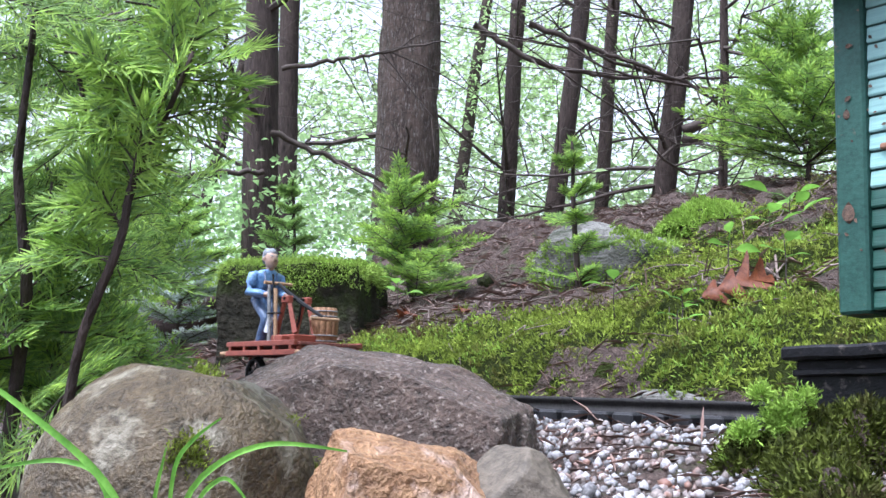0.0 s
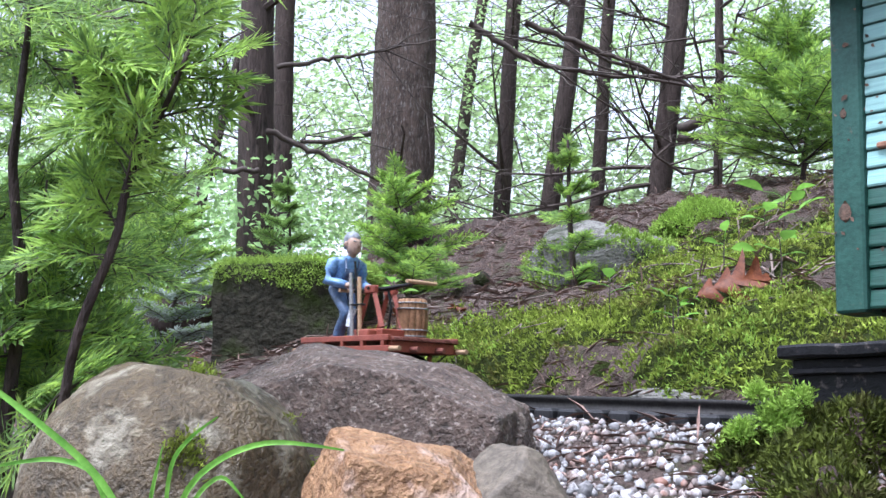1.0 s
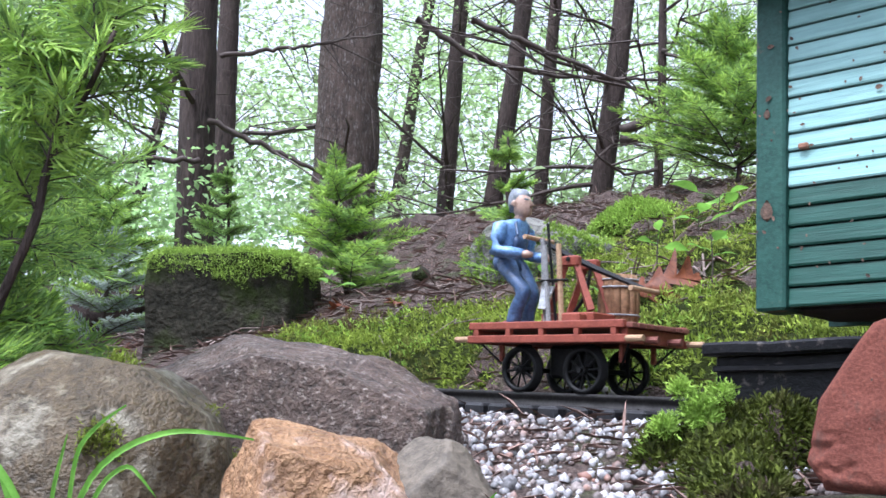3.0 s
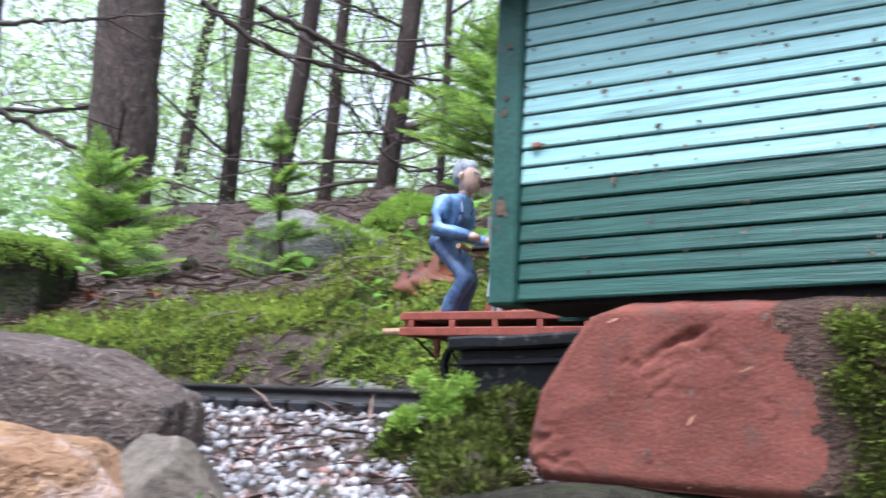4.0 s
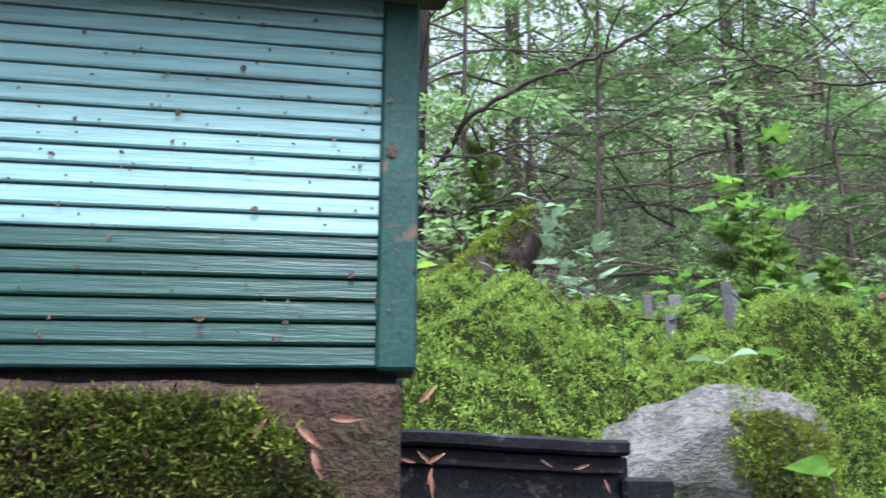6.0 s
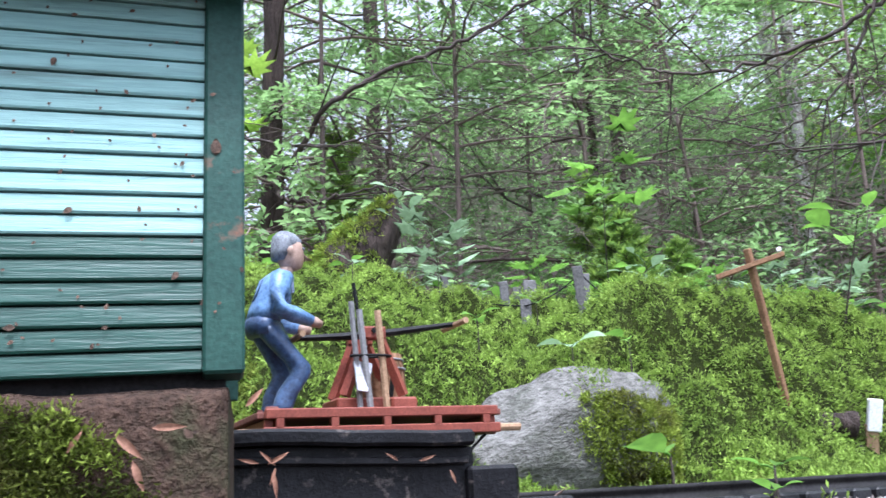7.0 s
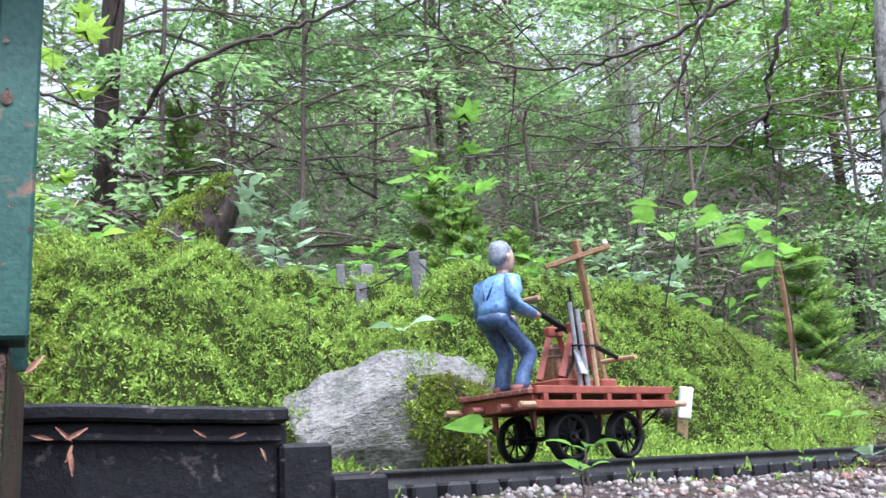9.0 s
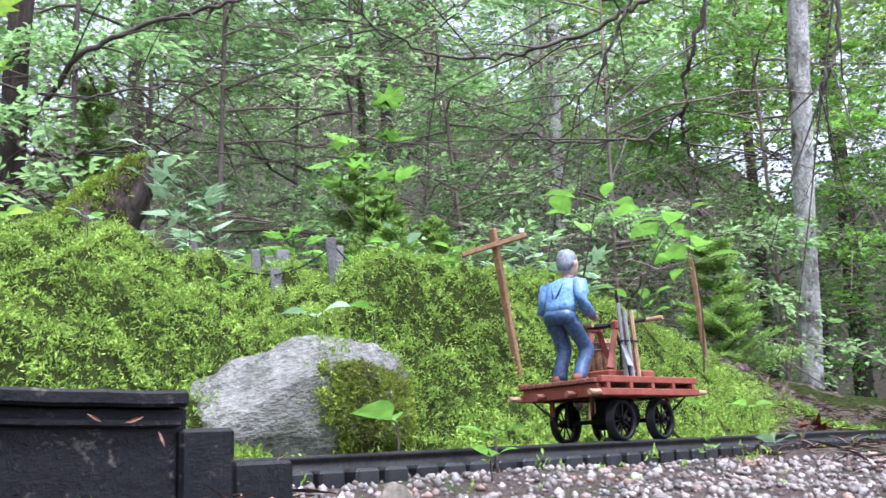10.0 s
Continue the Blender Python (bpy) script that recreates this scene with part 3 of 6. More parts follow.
# ---- foreground stones ----
stone("boulder", (-0.100, 0.378, -0.048), (0.056, 0.046, 0.059), (0, 6, 20), FIELDSTONE, "rounded tan fieldstone with pale worn top", 3, 0.12, 6, 0.035)
stone("rock", (-0.033, 0.475, -0.030), (0.080, 0.044, 0.058), (0, 3, -8), GRANITE, "rough brown granite block beside the ballast", 8, 0.12, 6, 0.075, square=0.7, cuts=(((0.12, -0.15, 1), 0.70), ((0.50, -0.25, 1), 0.74), ((-0.6, -0.3, 1), 0.80), ((0.0, -1, 0.35), 0.66), ((1, -0.2, 0.1), 0.90)))
stone("rock", (-0.013, 0.345, -0.051), (0.037, 0.028, 0.042), (0, 2, 10), ORANGE_STONE, "rusty orange broken stone among larger rocks", 12, 0.10, 6, 0.07, square=0.7, cuts=(((0.10, -0.2, 1), 0.66), ((0.75, -0.3, 1), 0.78), ((-1, -0.2, 0.25), 0.74), ((0.1, -1, 0.15), 0.66)))
stone("rock", (0.030, 0.36, -0.05), (0.031, 0.024, 0.034), (0, -14, 10), GREY_STONE, "smooth grey-brown stone beside the ballast", 14, 0.2, 5, 0.04, square=0.8, cuts=(((-0.45, -0.3, 1), 0.68), ((1, -0.2, 0.35), 0.7), ((0, -1, 0.2), 0.7)))
stone("rock", (0.440, 0.076, -0.033), (0.020, 0.012, 0.018), (0, 6, -30), GREY_STONE, "small pale stone in front of the track", 15, 0.35, 4, 0.04)
stone("rock", (0.150, 0.592, -0.012), (0.05, 0.02, 0.018), (0, 0, -40), LEDGE, "low pale stone at the foot of the bank", 16, 0.35, 4, 0.05)

# ---- boulder behind the track, and the ledge on the other bank ----
def block_stone(name, corners, mat, label, seed, round_off=0.10, rough=0.05, n=26):
    """A blocky stone: an evenly meshed cube with rounded edges, spread between its left, right, front, back, bottom and top."""
    t = np.linspace(-1, 1, n)
    a, b = np.meshgrid(t, t, indexing="ij")
    one = np.ones_like(a)
    vs, fs, k = [], [], 0
    i, j = np.meshgrid(np.arange(n - 1), np.arange(n - 1), indexing="ij")
    q = np.stack([i * n + j, (i + 1) * n + j, (i + 1) * n + j + 1, i * n + j + 1], -1).reshape(-1, 4)
    for c in ((one, a, b), (-one, b, a), (b, one, a), (a, -one, b), (a, b, one), (b, a, -one)):
        vs.append(np.stack(c, -1).reshape(-1, 3))
        fs.append(q + k)
        k += n * n
    v, same = np.unique(np.round(np.vstack(vs), 6), axis=0, return_inverse=True)
    fs = [same.reshape(-1)[np.vstack(fs)]]
    r = np.linalg.norm(v, axis=1)[:, None]
    v = v * (1 - round_off) + v / r * round_off * 1.25
    v = v * (1 + rough * hash_noise(v + seed, 1.5, 5))[:, None] + 0.5 * rough * np.stack([hash_noise(v + seed + 9, 2.2, 3), hash_noise(v + seed + 5, 2.2, 3), 0.6 * hash_noise(v + seed, 3.0, 4)], 1)
    x0, x1, y0, y1, z0, z1 = corners
    size = np.array((x1 - x0, y1 - y0, z1 - z0)) / 2
    ob = put(name, v * size, np.vstack(fs), mat, smooth=True)
    ob.matrix_world = pose((x0 + x1) / 2, (y0 + y1) / 2, (z0 + z1) / 2, 4, 0, -6)
    return tagged(ob, label, "rock")


block_stone("mossy_boulder", (-0.236, -0.078, 1.05, 1.26, -0.02, 0.140), DARK_STONE, "dark damp boulder with a cap of moss", 21)
stone("ledge", (0.746, 0.214, 0.036), (0.094, 0.052, 0.058), (10, -15, -57), LEDGE, "pale lichened slab of rock in moss", 27, 0.3, 6, 0.08, square=0.5, cuts=(((-0.5, -0.35, 1), 0.62), ((0.7, -0.3, 0.8), 0.72)))
stone("side_rock", (0.765, 0.178, 0.028), (0.024, 0.02, 0.036), (0, 5, -30), LEDGE, "small lichened rock against a larger slab", 24, 0.4, 4, 0.06)
stone("lichened_rock", (0.203, 1.08, 0.140), (0.100, 0.05, 0.058), (0, -8, 8), LEDGE, "pale lichen-covered rock on the bank", 25, 0.35, 5, 0.10, square=0.7)
stone("mossy_rock", (0.340, 1.20, 0.205), (0.072, 0.06, 0.036), (0, 0, 12), DARK_STONE, "low rock on the crest under bright moss", 29, 0.25, 4, 0.08)


# ---- trees ----
def trunk_tree(name, base, top, r0, r1, bark, label, seed, limbs=0, limb_len=0.8, flare=1.4, group=""):
    """A tapered trunk from base to top, with bare limbs."""
    g = np.random.default_rng(seed)
    base, top = np.array(base, float), np.array(top, float)
    tree = empty(name, pose(*base), label, "tree", group)
    t = np.linspace(0, 1, 26)
    pts = np.outer(t, top - base) + 0.012 * np.stack([hash_noise(np.stack([t * 3 + seed, t], -1), 1.0, 2), hash_noise(np.stack([t, t * 3 + seed], -1), 1.0, 2), 0 * t], -1)
    rad = r0 + (r1 - r0) * t
    rad = rad * (1 + (flare - 1) * np.exp(-t * 30))
    v, f = tube(pts, rad, 18, wobble=0.035, gen=g)
    put("trunk", v, polys(f), bark, tree, smooth=True)
    for _ in range(limbs):
        h = g.uniform(0.08, 0.75)
        az, up, ln = g.uniform(0, 2 * np.pi), g.uniform(-0.1, 0.5), limb_len * g.uniform(0.4, 1.2)
        st = np.array([np.interp(h, t, pts[:, c]) for c in range(3)])
        s = np.linspace(0, 1, 9)
        way = np.array([np.cos(az), np.sin(az), up])
        lp = st + np.outer(s, way) * ln + np.stack([0 * s, 0 * s, 0.12 * ln * np.sin(s * 3 + seed)], -1) + g.normal(size=(9, 3)) * 0.012 * ln * s[:, None]
        pieces = [tube(lp, 0.012 * ln / 0.8 * (1 - s * 0.85) * (r0 / 0.1) ** 0.4, 6)]
        for q in range(5):
            c = g.integers(2, 8)
            w2 = way + g.normal(size=3) * 0.6
            s2 = np.linspace(0, 1, 5)
            pieces.append(tube(lp[c] + np.outer(s2, w2) * ln * g.uniform(0.2, 0.45) + g.normal(size=(5, 3)) * 0.01 * ln * s2[:, None], 0.004 * (1 - s2 * 0.8), 4))
        v, f = merge(pieces)
        put("limb", v, polys(f), TWIG, tree)
    return tree


def pole_from(az0, el0, az1, el1, d):
    """Two places at the distance d, given their bearings and heights in degrees as seen from the start of the walk."""
    out = []
    for az, el in ((az0, el0), (az1, el1)):
        a, e = radians(az), radians(el)
        out.append((d * math.sin(a), d * math.cos(a), d * math.tan(e)))
    return out


def stretch_up(b, t, k):
    return b, tuple(p + (q - p) * k for p, q in zip(b, t))


TREES = (  # bearing and height of foot and of a higher point, distance, radius, limbs
    (-2.4, 9.7, -2.3, 22.8, 4.6, 0.165, 3), (-10.7, 8.0, -11.5, 22.2, 2.9, 0.058, 4), (-9.6, 9.4, -9.9, 22.4, 4.2, 0.05, 5),
    (3.5, 10.5, 4.3, 22.9, 5.2, 0.048, 7), (6.1, 10.0, 8.0, 22.8, 4.6, 0.048, 7), (9.1, 9.8, 10.2, 22.8, 5.0, 0.038, 7), (12.6, 9.8, 14.2, 22.5, 4.2, 0.052, 12),
    (16.3, 10.7, 16.7, 22.4, 3.6, 0.018, 14), (-14.8, 10.4, -13.4, 15.7, 5.5, 0.035, 4), (0.6, 11.8, 1.7, 19.1, 7.0, 0.05, 3))
for k, (a0, e0, a1, e1, d, r, nl) in enumerate(TREES):
    b, t = stretch_up(*pole_from(a0, e0, a1, e1, d), 2.2)
    b = (b[0], b[1], b[2] - 0.3)
    trunk_tree("pine_tree" if k == 0 else "slim_tree", b, t, r, r * 0.72, BARK if k == 0 else DARK_BARK,
               "large pine trunk with furrowed brown bark" if k == 0 else "slim dark trunk with bare dead limbs", 40 + k, nl, 0.9, 1.25, "" if k == 0 else "slim dark trees on the bank")


# ---- trees of the far bank ----
trunk_tree("slim_tree", (2.09, 1.408, 0.45), (1.88, 1.25, 2.0), 0.03, 0.024, DARK_BARK, "slim dark trunk with forking bare limbs", 60, 3, 0.7, 1.3)
trunk_tree("birch_tree", (3.46, -0.606, 0.0), (3.0, -0.76, 2.9), 0.036, 0.03, PALE_BARK, "pale mottled grey trunk of a birch", 61, 3, 0.5)
for k, (bx, by, tx, ty, r, m) in enumerate(((4.89, 0.29, 4.6, 0.1, 0.036, PALE_BARK), (3.85, 0.99, 3.45, 0.86, 0.017, DARK_BARK), (4.9, -0.95, 4.8, -1.0, 0.03, DARK_BARK), (5.2, -0.75, 5.1, -0.8, 0.03, DARK_BARK),
                                           (5.6, -1.25, 5.6, -1.4, 0.05, DARK_BARK), (5.2, 1.2, 5.0, 1.15, 0.035, DARK_BARK), (5.4, 2.9, 5.3, 2.8, 0.06, DARK_BARK), (6.2, 0.4, 6.1, 0.35, 0.07, PALE_BARK))):
    z0 = float(ground_z(bx, by))
    trunk_tree("forest_tree", (bx, by, z0 - 0.3), (tx, ty, z0 + 4.2), r, r * 0.7, m, "slender woodland tree trunk in shade", 80 + k, 6, 1.0, 1.2, "slender trees in the shaded wood")


def bough(name, guides, r, label, seed, twigs=9):
    """A bare bough along smooth guide places, with fine twigs."""
    g = np.random.default_rng(seed)
    q = np.array(guides, float)
    t = np.linspace(0, 1, len(q))
    s = np.linspace(0, 1, 8 * len(q))
    p = np.stack([np.interp(s, t, q[:, c]) for c in range(3)], 1)
    for _ in range(4):
        p[1:-1] = (p[:-2] + 2 * p[1:-1] + p[2:]) / 4
    p[1:] += g.normal(size=p[1:].shape) * 0.0035
    root = empty(name, pose(*p[0]), label, "branch", "bare boughs over the track")
    v, f = tube(p - p[0], r * (1 - 0.75 * s), 7)
    put("bough", v, polys(f), TWIG, root, smooth=True)
    for _ in range(twigs):
        c = int(g.integers(4, len(p) - 1))
        w = (p[c] - p[c - 2])
        w = w / np.linalg.norm(w) + g.normal(size=3) * 0.65 + np.array([0, 0, -0.15])
        ln = g.uniform(0.08, 0.3)
        s2 = np.linspace(0, 1, 7)
        tp = p[c] - p[0] + np.outer(s2, w) * ln + np.stack([0 * s2, 0 * s2, -0.25 * ln * s2 ** 2], 1) + g.normal(size=(7, 3)) * 0.004 * s2[:, None]
        v, f = tube(tp, 0.35 * r * (1 - 0.75 * s2), 4)
        put("twig", v, polys(f), TWIG, root)
    return root


bough("bough", ((2.0, 1.33, 0.76), (1.89, 1.1, 0.915), (1.92, 0.943, 0.976), (1.957, 0.764, 1.017), (1.99, 0.6, 1.10), (2.0, 0.4, 1.25)), 0.008, "dark bare bough rising from a slim trunk", 1)
bough("bough", ((2.02, 1.34, 0.80), (1.9, 1.25, 0.702), (1.927, 1.177, 0.681), (1.947, 1.087, 0.699), (1.97, 0.95, 0.71)), 0.007, "thin drooping bare bough by a slim trunk", 2, 6)
bough("bough", ((1.68, 1.45, 0.93), (1.755, 1.294, 0.826), (1.814, 1.121, 0.775), (1.869, 0.918, 0.79), (1.9, 0.75, 0.84)), 0.005, "thin bare bough crossing a slim trunk", 3, 8)
bough("bough", ((1.66, -0.35, 0.90), (1.625, -0.13, 0.742), (1.607, -0.004, 0.676), (1.581, 0.127, 0.637), (1.554, 0.227, 0.638), (1.522, 0.314, 0.675), (1.49, 0.4, 0.74)), 0.005, "long wet bare bough hanging into the clearing", 4, 12)
bough("bough", ((1.62, -0.25, 0.92), (1.649, -0.206, 0.729), (1.666, -0.165, 0.612), (1.678, -0.153, 0.548), (1.671, -0.085, 0.501), (1.633, 0.061, 0.497), (1.594, 0.176, 0.529)), 0.0052, "bare bough that droops and turns sideways", 5, 10)
bough("bough", ((1.678, -0.153, 0.55), (1.69, -0.15, 0.5), (1.70, -0.16, 0.42)), 0.005, "short drooping bare twig in the clearing", 6, 3)
bough("bough", ((1.6, -0.12, 0.85), (1.616, -0.073, 0.718), (1.628, -0.024, 0.61), (1.621, 0.065, 0.541), (1.605, 0.14, 0.522)), 0.004, "slender bare bough hanging from above", 7, 8)
bough("bough", ((1.9, -0.5, 0.95), (1.9, -0.46, 0.7), (1.85, -0.4, 0.6)), 0.006, "slender bare twig hanging beside the birch", 8, 8)
# boughs reaching out from the slim trees on the other side
bough("bough", ((1.03, 4.05, 1.14), (1.35, 3.9, 1.26), (1.6, 3.8, 1.42), (1.75, 3.7, 1.62)), 0.026, "thick dead bough of a slim dark tree", 9, 6)
bough("bough", ((1.03, 4.05, 1.10), (1.3, 3.95, 1.10), (1.55, 3.9, 1.06), (1.75, 3.9, 1.06)), 0.022, "level dead bough of a slim dark tree", 10, 6)
bough("bough", ((0.1, 3.6, 1.42), (0.35, 3.6, 1.27), (0.6, 3.6, 1.22), (0.95, 3.6, 1.22), (1.3, 3.6, 1.24)), 0.014, "long dead bough crossing slim trees", 11, 8)
bough("bough", ((0.3, 3.4, 1.35), (0.6, 3.4, 1.24), (0.9, 3.4, 1.13), (1.05, 3.4, 1.02)), 0.012, "arching dead bough between slim trees", 12, 8)
bough("bough", ((-0.52, 2.8, 0.75), (-0.3, 2.8, 0.66), (-0.1, 2.8, 0.58), (0.05, 2.8, 0.55)), 0.010, "drooping dead bough of a dark trunk", 13, 9)
bough("bough", ((-0.53, 2.75, 0.62), (-0.7, 2.7, 0.60), (-0.82, 2.7, 0.56), (-0.84, 2.7, 0.45)), 0.009, "arched dead bough over the ferns", 14, 5)
bough("bough", ((-0.5, 2.8, 0.95), (-0.25, 2.8, 1.0), (0.0, 2.8, 1.05)), 0.008, "fine dead bough of a dark trunk", 15, 9)


# ---- far woods ----
def leaf_cloud(name, az0, az1, d0, d1, e0, e1, n, size, mat, label, seed, clump=0.35, thin=0.42):
    """Leaves of the far woods in uneven clumps over a range of bearings, distances and heights."""
    g = np.random.default_rng(seed)
    nc = max(20, n // 130)
    az, d, el = g.uniform(az0, az1, nc), g.uniform(d0, d1, nc), g.uniform(e0, e1, nc)
    c = np.stack([d * np.sin(np.radians(az)), d * np.cos(np.radians(az)), d * np.tan(np.radians(el))], 1)
    which = g.integers(0, nc, n)
    rad = clump * d[which] / 6.0
    p = c[which] + g.normal(size=(n, 3)) * rad[:, None] * np.array([1.0, 1.0, thin])
    ways = g.normal(size=(n, 3)) * np.array([1, 1, 0.5])
    ups = g.normal(size=(n, 3)) * 0.6 + np.array([0, 0, 1])
    sz = size * g.uniform(0.6, 1.5, n) * d[which] / 6.0
    v, f = leaf_cards(p, ways, ups, sz, sz * 0.55)
    return tagged(put(name, v, f, mat), label, "foliage", kind="stuff")


def twig_cloud(name, az0, az1, d0, d1, e0, e1, n, mat, label, seed, length=0.35):
    """Fine dead twigs of the understorey, each a thin three-sided stick."""
    g = np.random.default_rng(seed)
    az, d, el = g.uniform(az0, az1, n), g.uniform(d0, d1, n), g.uniform(e0, e1, n)
    c = np.stack([d * np.sin(np.radians(az)), d * np.cos(np.radians(az)), d * np.tan(np.radians(el))], 1)
    w = g.normal(size=(n, 3)) * np.array([1, 1, 0.35])
    w /= np.linalg.norm(w, axis=1)[:, None]
    ln = length * g.uniform(0.4, 1.6, n)[:, None]
    bend = np.stack([0 * az, 0 * az, g.normal(size=n) * 0.08], 1)
    s = np.cross(w, g.normal(size=(n, 3)))
    s /= np.linalg.norm(s, axis=1)[:, None]
    s2 = np.cross(w, s)
    r = (0.0019 * d / 5)[:, None]
    rings = []
    for t, k in ((0, 1.0), (0.5, 0.8), (1.0, 0.35)):
        o = c + w * ln * t + bend * ln * 4 * t * (1 - t)
        rings += [o + s * r * k, o + (-0.5 * s + 0.87 * s2) * r * k, o + (-0.5 * s - 0.87 * s2) * r * k]
    v = np.stack(rings, 1).reshape(-1, 3)
    base = np.arange(n)[:, None] * 9
    q = np.array([[a, (a + 1) % 3, 3 + (a + 1) % 3, 3 + a] for a in range(3)] + [[3 + a, 3 + (a + 1) % 3, 6 + (a + 1) % 3, 6 + a] for a in range(3)])
    f = (base[:, :, None] + q[None]).reshape(-1, 4)
    return tagged(put(name, v, f, mat), label, "twigs", kind="stuff")


def understorey_tree(base, height, seed, limbs=30, green=0.5, leaf=FOREST_LEAF, reach=0.9):
    """A shaded conifer: thin trunk, long drooping dead limbs with fine twigs, and flat sprays of small leaves."""
    g = np.random.default_rng(seed)
    tree = empty("understorey_tree", pose(*base), "shaded conifer with brown dead twigs and thin green sprays", "tree", "shaded conifers of the understorey")
    s = np.linspace(0, 1, 12)
    lean = g.normal(size=2) * 0.04
    v, f = tube(np.stack([lean[0] * s * height, lean[1] * s * height, -0.1 + s * (height + 0.1)], 1), 0.010 * (1 - 0.6 * s), 7, wobble=0.05, gen=g)
    put("trunk", v, polys(f), DEAD_TWIG, tree, smooth=True)
    sticks, lc, lw, ls = [], [], [], []
    for k in range(limbs):
        h = g.uniform(0.06, 1.0)
        a = g.uniform(0, 6.283)
        ln = reach * (1.1 - 0.55 * h) * g.uniform(0.55, 1.15)
        way = np.array([math.cos(a), math.sin(a), g.uniform(-0.05, 0.35)])
        side = np.array([-math.sin(a), math.cos(a), 0.0])
        t = np.linspace(0, 1, 7)
        root = np.array([lean[0] * h * height, lean[1] * h * height, h * height])
        p = root + np.outer(t, way) * ln - np.outer(t ** 2, (0, 0, 1)) * ln * g.uniform(0.1, 0.45) + g.normal(size=(7, 3)) * 0.012 * t[:, None]
        sticks.append(tube(p, 0.0055 * (1 - 0.8 * t), 4, cap=False))
        alive = g.uniform() < 0.1 + green + 0.5 * (h - 0.45)
        for q in range(22):
            u = 0.15 + 0.85 * q / 22
            at = np.array([np.interp(u, t, p[:, i]) for i in range(3)])
            d = way * 0.7 + side * (1 if q % 2 else -1) * g.uniform(0.5, 1.1) + g.normal(size=3) * 0.22 + np.array([0, 0, -0.12])
            l2 = ln * 0.42 * (1.15 - u) * g.uniform(0.6, 1.3)
            e3 = np.linspace(0, 1, 4)
            tw = at + np.outer(e3, d) * l2 - np.outer(e3 ** 2, (0, 0, 1)) * l2 * 0.18
            sticks.append(tube(tw, 0.0014 * (1 - 0.6 * e3), 3, cap=False))
            n = 15 if alive else (2 if g.uniform() < 0.3 else 0)
            if n:
                r = g.uniform(0.1, 1.1, n)[:, None]
                lc.append(at + d * l2 * r - np.array([0, 0, 1]) * l2 * 0.18 * r ** 2 + g.normal(size=(n, 3)) * 0.010)
                lw.append(d + side * g.normal(size=(n, 1)) * 0.9 + g.normal(size=(n, 3)) * 0.25)
                ls.append(g.uniform(0.016, 0.036, n))
    v, f = merge(sticks)
    tagged(put("dead_wood", v, f, DEAD_TWIG, tree), kind="stuff")
    if lc:
        c = np.vstack(lc)
        v, f = leaf_cards(c, np.vstack(lw), np.tile([0.0, 0, 1], (len(c), 1)) + g.normal(size=c.shape) * 0.45, np.concatenate(ls), np.concatenate(ls) * 0.45)
        tagged(put("foliage", v, f, leaf, tree), kind="stuff")
    return tree


leaf_cloud("far_woods", -34, 42, 6.0, 12, 9, 30, 38000, 0.040, HAZY_LEAF, "leaves of distant woodland, haze paled into their colour", 71, 0.24, 0.28)
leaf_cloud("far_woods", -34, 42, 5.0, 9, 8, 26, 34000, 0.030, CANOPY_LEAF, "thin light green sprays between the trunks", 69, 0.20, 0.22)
leaf_cloud("far_woods", -34, 42, 5.5, 10, 8, 14, 12000, 0.05, HAZY_LEAF, "low undergrowth of the distant woodland in haze-paled green", 74, 0.5, 0.3)
leaf_cloud("far_woods", -36, -8, 2.6, 5, 4, 11, 9000, 0.05, FOREST_LEAF, "ferny green undergrowth below the trees", 78, 0.4, 0.3)
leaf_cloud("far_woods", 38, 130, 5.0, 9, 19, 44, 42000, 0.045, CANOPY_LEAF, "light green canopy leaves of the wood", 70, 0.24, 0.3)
leaf_cloud("far_woods", 38, 100, 4.6, 8, 9, 24, 9000, 0.036, FOREST_LEAF, "green leaves of dense woodland understorey", 72, 0.16, 0.3)
leaf_cloud("far_woods", 88, 130, 4.4, 8, 17, 42, 24000, 0.045, YELLOW_LEAF, "fresh green leaves at the wood's edge", 75, 0.22, 0.4)
leaf_cloud("far_woods", 84, 130, 5.0, 9, 19, 44, 26000, 0.045, HAZY_LEAF, "leaves at the wood's edge, haze paled into their green", 68, 0.25, 0.4)
# The two low clouds carry the wood's shade in their leaf colour.
leaf_cloud("far_woods", 38, 128, 5.0, 8, 5, 19, 22000, 0.032, FOREST_DARK, "undergrowth of dense woodland, shade put into its leaf colour", 73, 0.4, 0.4)
leaf_cloud("far_woods", 80, 130, 3.4, 6, 2, 15, 22000, 0.030, FOREST_DARK, "low undergrowth under the birch, shade put into its leaf colour", 79, 0.3, 0.4)
twig_cloud("dead_twigs", -30, 35, 3.2, 7, 11, 30, 2600, TWIG, "fine dead twigs among the slim trees", 76, 0.3)
twig_cloud("dead_twigs", 45, 128, 2.8, 7.0, 8, 25, 5000, DEAD_TWIG, "brown dead conifer twigs of the understorey", 77, 0.28)
